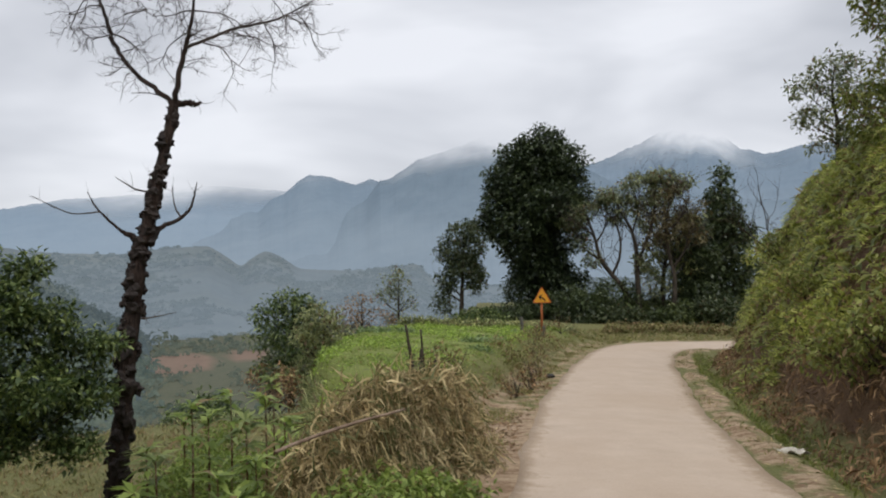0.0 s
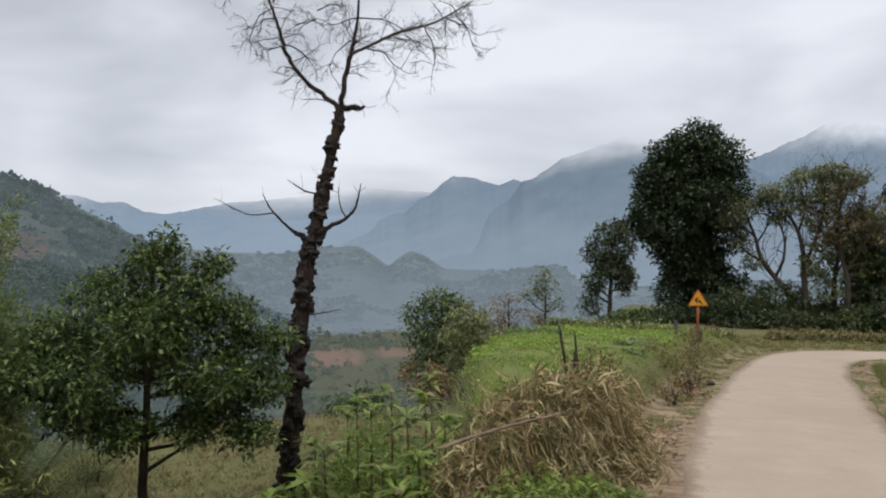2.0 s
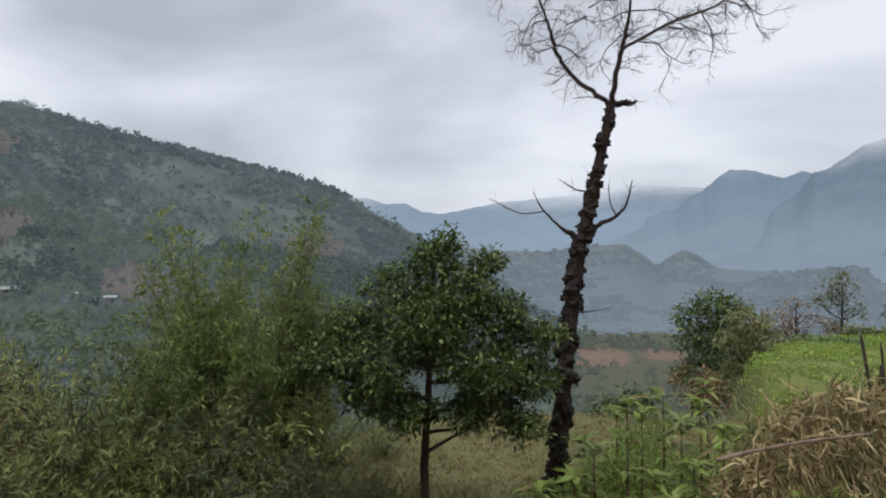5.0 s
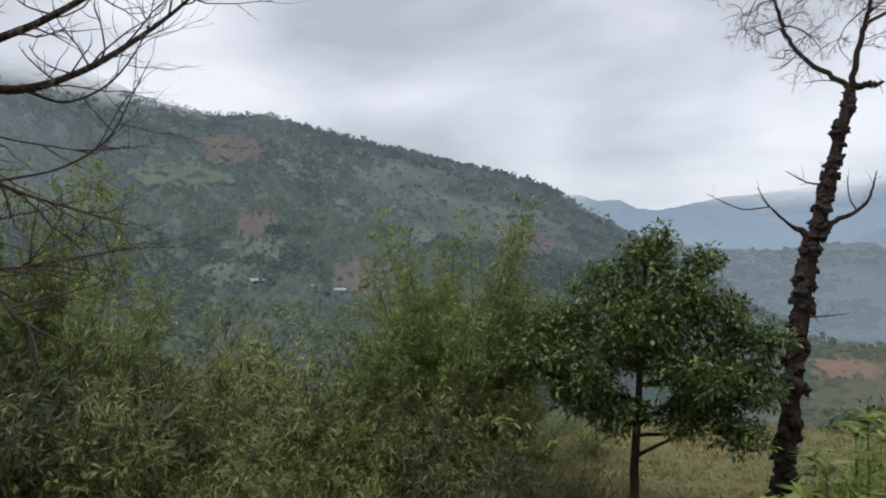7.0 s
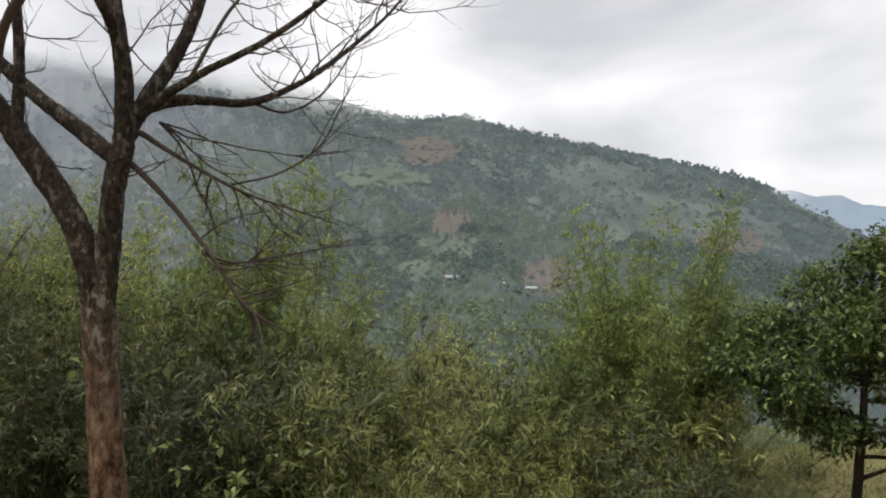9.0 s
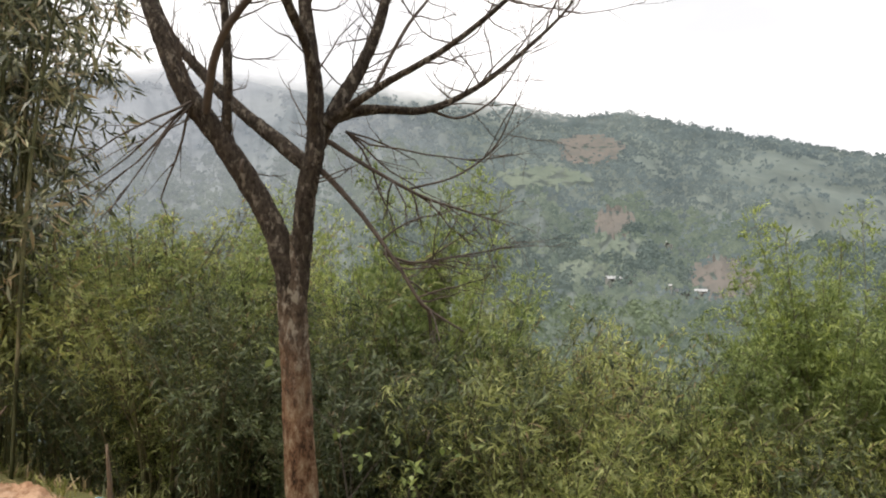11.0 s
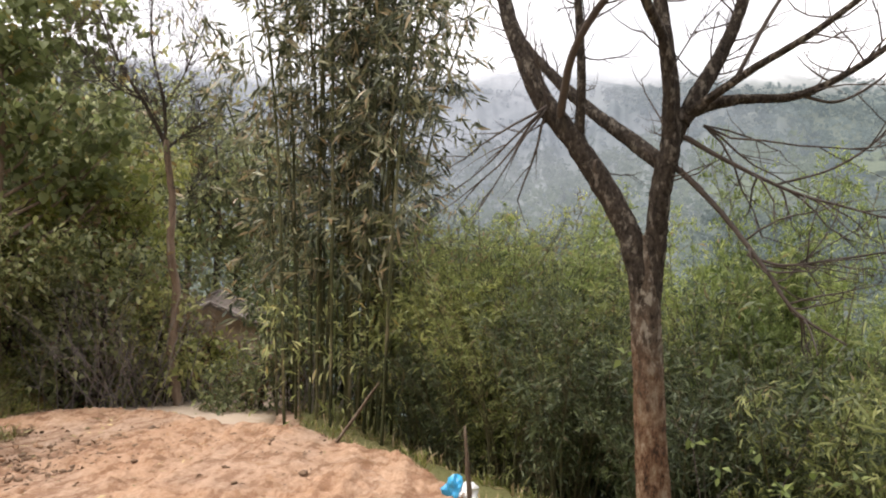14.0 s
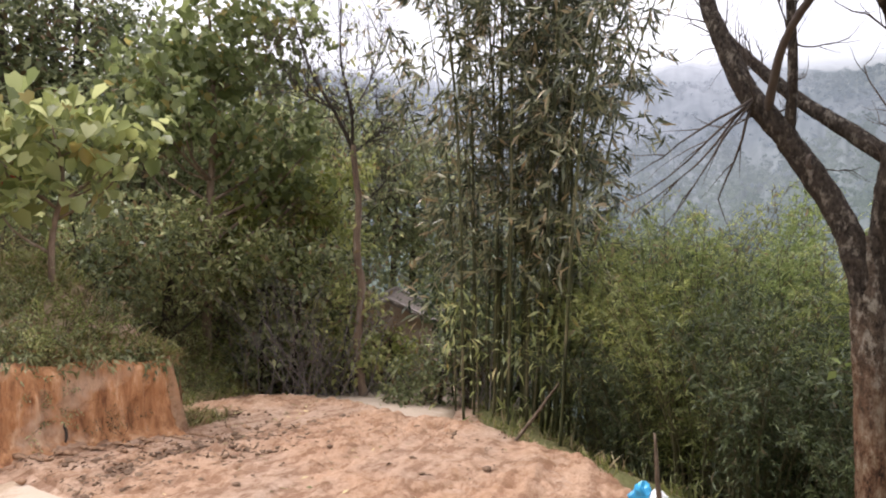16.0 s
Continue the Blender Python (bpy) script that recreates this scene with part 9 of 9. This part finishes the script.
def loose_bits():
    rng = np.random.default_rng(96)
    stone("stone", Vector((1.0, 15.3, land_z(1.0, 15.3) + 0.05)), 0.11, M_STONE, "dark stone lying on the grass verge", "stone", rng)
    # crumpled paper at the road's edge
    p = Vector((2.55, 8.0, land_z(2.55, 8.0)))
    bm = bmesh.new()
    bmesh.ops.create_grid(bm, x_segments=10, y_segments=6, size=0.12)
    for v in bm.verts:
        v.co.z = 0.03 + 0.05 * noise.noise(v.co * 14) + 0.02 * noise.noise(v.co * 40)
        v.co.x *= 1.35
        v.co.y *= 0.75
    bmesh.ops.solidify(bm, geom=bm.faces[:], thickness=0.004)
    ob = part("paper_scrap", bm, M_PAPER)
    ob.location = p
    tagged(ob, "crumpled pale scrap of packaging at the road's edge", "litter")
    # clods on the churned earth: the nearest as things, the small ones joined
    x, y = rng.uniform(-11, -3.6, 6000), rng.uniform(-6, -0.2, 6000)
    g = land(x, y)
    lump_zone = fbm(x * 0.8, y * 0.8, 3, 80)
    ok = np.flatnonzero((g["yard"] > 0.6) & (lump_zone > 0.44))
    ok = np.concatenate((ok[lump_zone[ok] > 0.54], ok[lump_zone[ok] <= 0.54][::6]))
    band = np.hypot((x[ok] + 6.0) / 1.6, (y[ok] + 4.25) / 0.55) < 1.2
    ok = np.concatenate((ok[band], ok[~band][::2]))
    for i in ok[:45]:
        s = rng.uniform(0.012, 0.045)
        stone("clod", Vector((x[i], y[i], g["z"][i] + 0.02 + s * 0.15)), s, M_CLOD, "clod of dried brown clay on the churned earth", "clod", rng, "clods on the yard", 0.55)
    ic = bmesh.new()
    bmesh.ops.create_icosphere(ic, subdivisions=1, radius=1.0)
    v0 = np.array([v.co[:] for v in ic.verts])
    f0 = np.array([[v.index for v in f.verts] for f in ic.faces])
    ic.free()
    near = np.flatnonzero((g["yard"] > 0.3) | (g["face_s"] > 0.3))
    sel = np.concatenate((ok[70:240], near[:120]))
    k = len(sel)
    sz = rng.uniform(0.006, 0.02, (k, 1, 1)) * rng.uniform(0.6, 1.3, (k, 1, 3))
    v = v0[None] * sz * rng.uniform(0.7, 1.25, (k, len(v0), 1)) + np.stack((x[sel], y[sel], g["z"][sel] + 0.004), -1)[:, None, :]
    me = mesh_from("crumbs", v.reshape(-1, 3), None, (f0[None] + (np.arange(k) * len(v0))[:, None, None]).reshape(-1, 3))
    me.materials.append(M_CLOD)
    tagged(new("clay_crumbs", me), "crumbs of dry clay scattered over the churned earth", "soil", kind="stuff")
    # dead leaves and straw on the verge, the yard and under the bank
    litter = Geo()
    x, y = rng.uniform(-10, 8, 14000), rng.uniform(-6, 22, 14000)
    g = land(x, y)
    ok = np.flatnonzero(((g["s"] > 1.35) & (g["s"] < 3.0) & (y > 3) & (y < 14)) | ((g["up"] > 1.3) & (g["up"] < 3.2) & (y > 3)) | ((g["yard"] > 0.4) & (fbm(x * 1.2, y * 1.2, 3, 82) > 0.5)))[:3000]
    n = len(ok)
    P = np.stack((x[ok], y[ok], g["z"][ok] + 0.012), -1)
    litter.leaves(P, unit(rng.normal(size=(n, 3)) * np.array((1, 1, 0.12))), np.tile((0, 0, 1.0), (n, 1)) + rng.normal(size=(n, 3)) * 0.25, rng.uniform(0.04, 0.13, n), rng.uniform(0.01, 0.03, n), 0.2, 0.05)
    # brown leaves trodden into the verge
    x, y = rng.uniform(-3, 4, 16000), rng.uniform(3.6, 15, 16000)
    g = land(x, y)
    ok = np.flatnonzero((g["s"] > 1.25) & (g["s"] < 3.0) & (g["plot"] < 0.4) & (fbm(x * 0.8, y * 0.8, 3, 83) > 0.38))[:3400]
    n = len(ok)
    brown = Geo()
    brown.leaves(np.stack((x[ok], y[ok], g["z"][ok] + 0.012), -1), unit(rng.normal(size=(n, 3)) * np.array((1, 1, 0.15))), np.tile((0, 0, 1.0), (n, 1)) + rng.normal(size=(n, 3)) * 0.3, rng.uniform(0.03, 0.11, n), rng.uniform(0.012, 0.035, n), 0.25, 0.05)
    tagged(part("verge_litter", brown, L_DEAD, shade=False), "brown dead leaves trodden into the verge", "litter", kind="stuff")
    # dark roots, bark and wet crumbs dragged over the yard
    k = 1100
    a, b = rng.normal(size=k), rng.normal(size=k)
    px, py = -5.6 - 0.95 * a - 0.1 * b, -4.36 + 0.12 * a + 0.36 * b
    px[:90], py[:90] = -7.2 + 0.22 * a[:90], -5.25 + 0.2 * b[:90]
    px[90:150], py[90:150] = -7.3 + 0.8 * a[90:150], -2.6 + 0.25 * a[90:150] + 0.25 * b[90:150]
    h = land(px, py)
    ok = h["yard"] > 0.7
    px, py, k = px[ok], py[ok], int(ok.sum())
    h = land(px, py)
    lumps = np.flatnonzero(rng.uniform(size=k) < 0.25)
    m = len(lumps)
    sz = rng.uniform(0.008, 0.04, (m, 1, 1)) * rng.uniform(0.5, 1.3, (m, 1, 3)) * np.array((1.3, 1.0, 0.5))
    v = v0[None] * sz * rng.uniform(0.6, 1.3, (m, len(v0), 1)) + np.stack((px[lumps] + rng.normal(size=m) * 0.05, py[lumps] + rng.normal(size=m) * 0.05, h["z"][lumps] + 0.025), -1)[:, None, :]
    me = mesh_from("wet_lumps", v.reshape(-1, 3), None, (f0[None] + (np.arange(m) * len(v0))[:, None, None]).reshape(-1, 3))
    me.materials.append(M_DEBRIS)
    tagged(new("wet_lumps", me), "dark damp lumps of soil scraped over the yard", "soil", kind="stuff")
    dirt = Geo()
    dirt.leaves(np.stack((px, py, h["z"] + 0.03), -1), unit(rng.normal(size=(k, 3)) * np.array((1.0, 0.6, 0.15))), np.tile((0, 0, 1.0), (k, 1)) + rng.normal(size=(k, 3)) * 0.35, rng.uniform(0.015, 0.075, k), rng.uniform(0.01, 0.03, k), 0.4, 0.05)
    tagged(part("dragged_debris", dirt, M_DEBRIS, shade=False), "dark roots and bark dragged over the churned earth", "litter", kind="stuff")
    tagged(part("leaf_litter", litter, L_DRY, shade=False), "dry leaves and straw scattered on the bare soil", "litter", kind="stuff")


loose_bits()


def yard_edge():
    rng = np.random.default_rng(97)
    # a burst plastic sack at the edge of the drop
    p = Vector((-6.25, -0.95, land_z(-6.25, -0.95) + 0.02))
    t = thing("plastic_sack", p, "crumpled blue and white plastic sack at the yard's edge", "litter")
    for name, mat, off, s in (("blue_side", M_BAG_BLUE, (0, 0, 0.06), (0.10, 0.09, 0.11)), ("white_side", M_WHITE, (0.03, 0.10, 0.05), (0.09, 0.08, 0.08))):
        bm = bmesh.new()
        bmesh.ops.create_icosphere(bm, subdivisions=3, radius=1.0)
        for v in bm.verts:
            v.co *= 0.8 + 0.4 * noise.noise(v.co * 1.8 + Vector(off) * 50) + 0.16 * noise.noise(v.co * 5)
            v.co = Vector((v.co.x * s[0] + off[0], v.co.y * s[1] + off[1], v.co.z * s[2] + off[2]))
        part(name, bm, mat, t)
    for x, y, h, lean, lab in ((-5.9, -0.78, 0.62, (0.02, -0.05), "dry upright stake among the shrubs"), (-7.75, -2.35, 0.62, (-0.05, 0.42), "split bamboo pole leaning against the clump")):
        z = land_z(x, y)
        s = thing("pole", (x, y, z - 0.05), lab, "pole")
        g = Geo()
        limb(g, [(0, 0, 0, 0.016), (lean[0] * 0.5, lean[1] * 0.5, h * 0.5, 0.016), (lean[0], lean[1], h, 0.008)], 6, 4, 0.1, rng)
        part("shaft", g, M_WOOD, s)
    # a fallen stick and a root sticking out of the clay cut
    z = land_z(-5.4, -5.55)
    s = thing("root", (-5.42, -5.42, z + 0.05), "dark broken root hanging out of the clay cut", "root")
    g = Geo()
    limb(g, [(0, -0.1, 0.05, 0.014), (0.02, 0.06, -0.05, 0.012), (0.05, 0.08, -0.2, 0.01), (0.03, 0.1, -0.3, 0.004)], 6, 5, 0.12, rng)
    part("shaft", g, M_TWIG, s)
    p = on_land(146.0, 8.2, 0)
    g = Geo()
    q = Vector((p.x, p.y, p.z + 0.85))
    geo = Geo()
    cluster_leaves(geo, [(0, 0, 0), (0.06, 0.02, 0.04), (-0.03, 0.03, -0.05)], 7, 0.05, 0.07, 0.06, rng)
    ob = part("red_leaves", geo, M_RED, shade=False)
    ob.location = q
    tagged(ob, "cluster of bright red leaves on the bank", "leaves")
    # fresh sprig beside the red-brown trunk
    p = on_land(82.5, 3.5, 0.02)
    s = thing("sprig", p, "young sprig with bright green leaves beside the trunk", "plant")
    st, lf = Geo(), Geo()
    tips = []
    for k in range(4):
        twigs(st, (0, 0, 0), unit(rng.normal(size=3) * 0.3 + np.array((0.1, 0.35, 1.0))), 0.55 + 0.12 * k, 0.006, 1, rng, 0.5, 0.2, 4, tips)
    part("stem", st, M_TWIG, s)
    cluster_leaves(lf, [q for q, _ in tips], 4, 0.045, 0.055, 0.032, rng)
    part("foliage", lf, L_FEATHER, s, shade=False)


yard_edge()


def hut():
    """The small house half hidden behind the slim tree, its gable to the yard."""
    p = on_land(118.6, 18.6, 0.1)
    t = thing("hut", p, "small hut with mud walls under a dark weathered gable roof", "house", turn=radians(24))
    zr = max(0.12 - p.z, 1.6)
    eave = zr - 0.62
    bm = bmesh.new()
    prof = [(-1.05, 0), (1.05, 0), (1.05, eave + 0.08), (0, zr - 0.1), (-1.05, eave + 0.08)]
    a = [bm.verts.new((1.3, y, z)) for y, z in prof]
    b = [bm.verts.new((-1.3, y, z)) for y, z in prof]
    bm.faces.new(a)
    bm.faces.new(b[::-1])
    for i in range(5):
        bm.faces.new((a[i], b[i], b[(i + 1) % 5], a[(i + 1) % 5]))
    bmesh.ops.recalc_face_normals(bm, faces=bm.faces)
    part("wall", bm, M_WALL, t, shade=False)
    for side in (-1, 1):
        bm = bmesh.new()
        bmesh.ops.create_grid(bm, x_segments=16, y_segments=10, size=0.5)
        for v in bm.verts:
            u, w = v.co.x * 3.2, (v.co.y + 0.5)
            v.co = Vector((u + 0.05 * noise.noise(v.co * 6), side * (w * 1.38 - 0.02), zr - w * 0.64 + 0.05 * noise.noise(v.co * 9)))
        bmesh.ops.solidify(bm, geom=bm.faces[:], thickness=0.07)
        part("roof", bm, M_ROOF, t, "dark weathered thatch")
        for end in (-1.6, 1.6):
            g = Geo()
            g.tube([(end, side * 0.0, zr + 0.03), (end, side * 0.7, zr - 0.30), (end, side * 1.4, zr - 0.62)], [0.03, 0.03, 0.025], 6)
            part("bargeboard", g, M_BRUSH, t, "pale weathered pole along the gable")
    bm = bmesh.new()
    bmesh.ops.create_cube(bm, size=1.0, matrix=Matrix.Translation((1.32, -0.35, 0.5)) @ Matrix.Diagonal((0.06, 0.6, 1.0, 1)))
    part("door", bm, M_WOOD, t)


hut()


def far_houses():
    """Pale houses across the valley."""
    rng = np.random.default_rng(98)
    X, Y, Z, A, V = hill_grid
    el = np.degrees(np.arctan2(Z - EYE_Z, np.hypot(X - HERE[0], Y - HERE[1])))

    def house(p, w, d, h, turn):
        t = thing("house", p, "small pale house among trees across the valley", "house", "houses across the valley", turn=turn)
        bm = bmesh.new()
        bmesh.ops.create_cube(bm, size=1.0, matrix=Matrix.Translation((0, 0, h / 2 - 1)) @ Matrix.Diagonal((w, d, h + 2, 1)))
        part("wall", bm, M_FAR_WALL, t, shade=False)
        bm = bmesh.new()
        pr = [(-d * 0.62, h - 0.2), (0, h + d * 0.3), (d * 0.62, h - 0.2), (0, h + d * 0.3 - 0.4)]
        a = [bm.verts.new((-w * 0.56, y, z)) for y, z in pr]
        b = [bm.verts.new((w * 0.56, y, z)) for y, z in pr]
        bm.faces.new(a)
        bm.faces.new(b[::-1])
        for i in range(4):
            bm.faces.new((a[i], b[i], b[(i + 1) % 4], a[(i + 1) % 4]))
        bmesh.ops.recalc_face_normals(bm, faces=bm.faces)
        part("roof", bm, M_FAR_ROOF, t, shade=False)
        for k in range(2):
            bm = bmesh.new()
            bmesh.ops.create_cube(bm, size=1.0, matrix=Matrix.Translation(((k - 0.5) * w * 0.45, -d * 0.5 - 0.03, h * 0.55)) @ Matrix.Diagonal((w * 0.16, 0.12, h * 0.35, 1)))
            part("window", bm, M_SIGN_BLACK, t, shade=False)

    for a, e, w in ((62.7, -2.9, 7), (61.4, -3.1, 4), (57.6, -3.6, 6), (56.4, -3.8, 5), (58.9, -0.2, 5), (58.6, -3.5, 3)):
        j = int(np.argmin(abs(A[0] - a)))
        i = int(np.argmin(abs(el[:70, j] - e)))
        house(Vector((X[i, j], Y[i, j], Z[i, j] + 1.0)), w, w * 0.5, 2.4, radians(a + rng.uniform(-25, 25)))
    for a, r, w in ((24.2, 760, 15), (23.2, 770, 10), (22.0, 800, 8), (5.7, 900, 24)):
        p = spot(a, r)
        house(Vector((p.x, p.y, land_z(p.x, p.y) + 2.0)), w, w * 0.4, 4.0, radians(a + rng.uniform(-15, 15)))


far_houses()
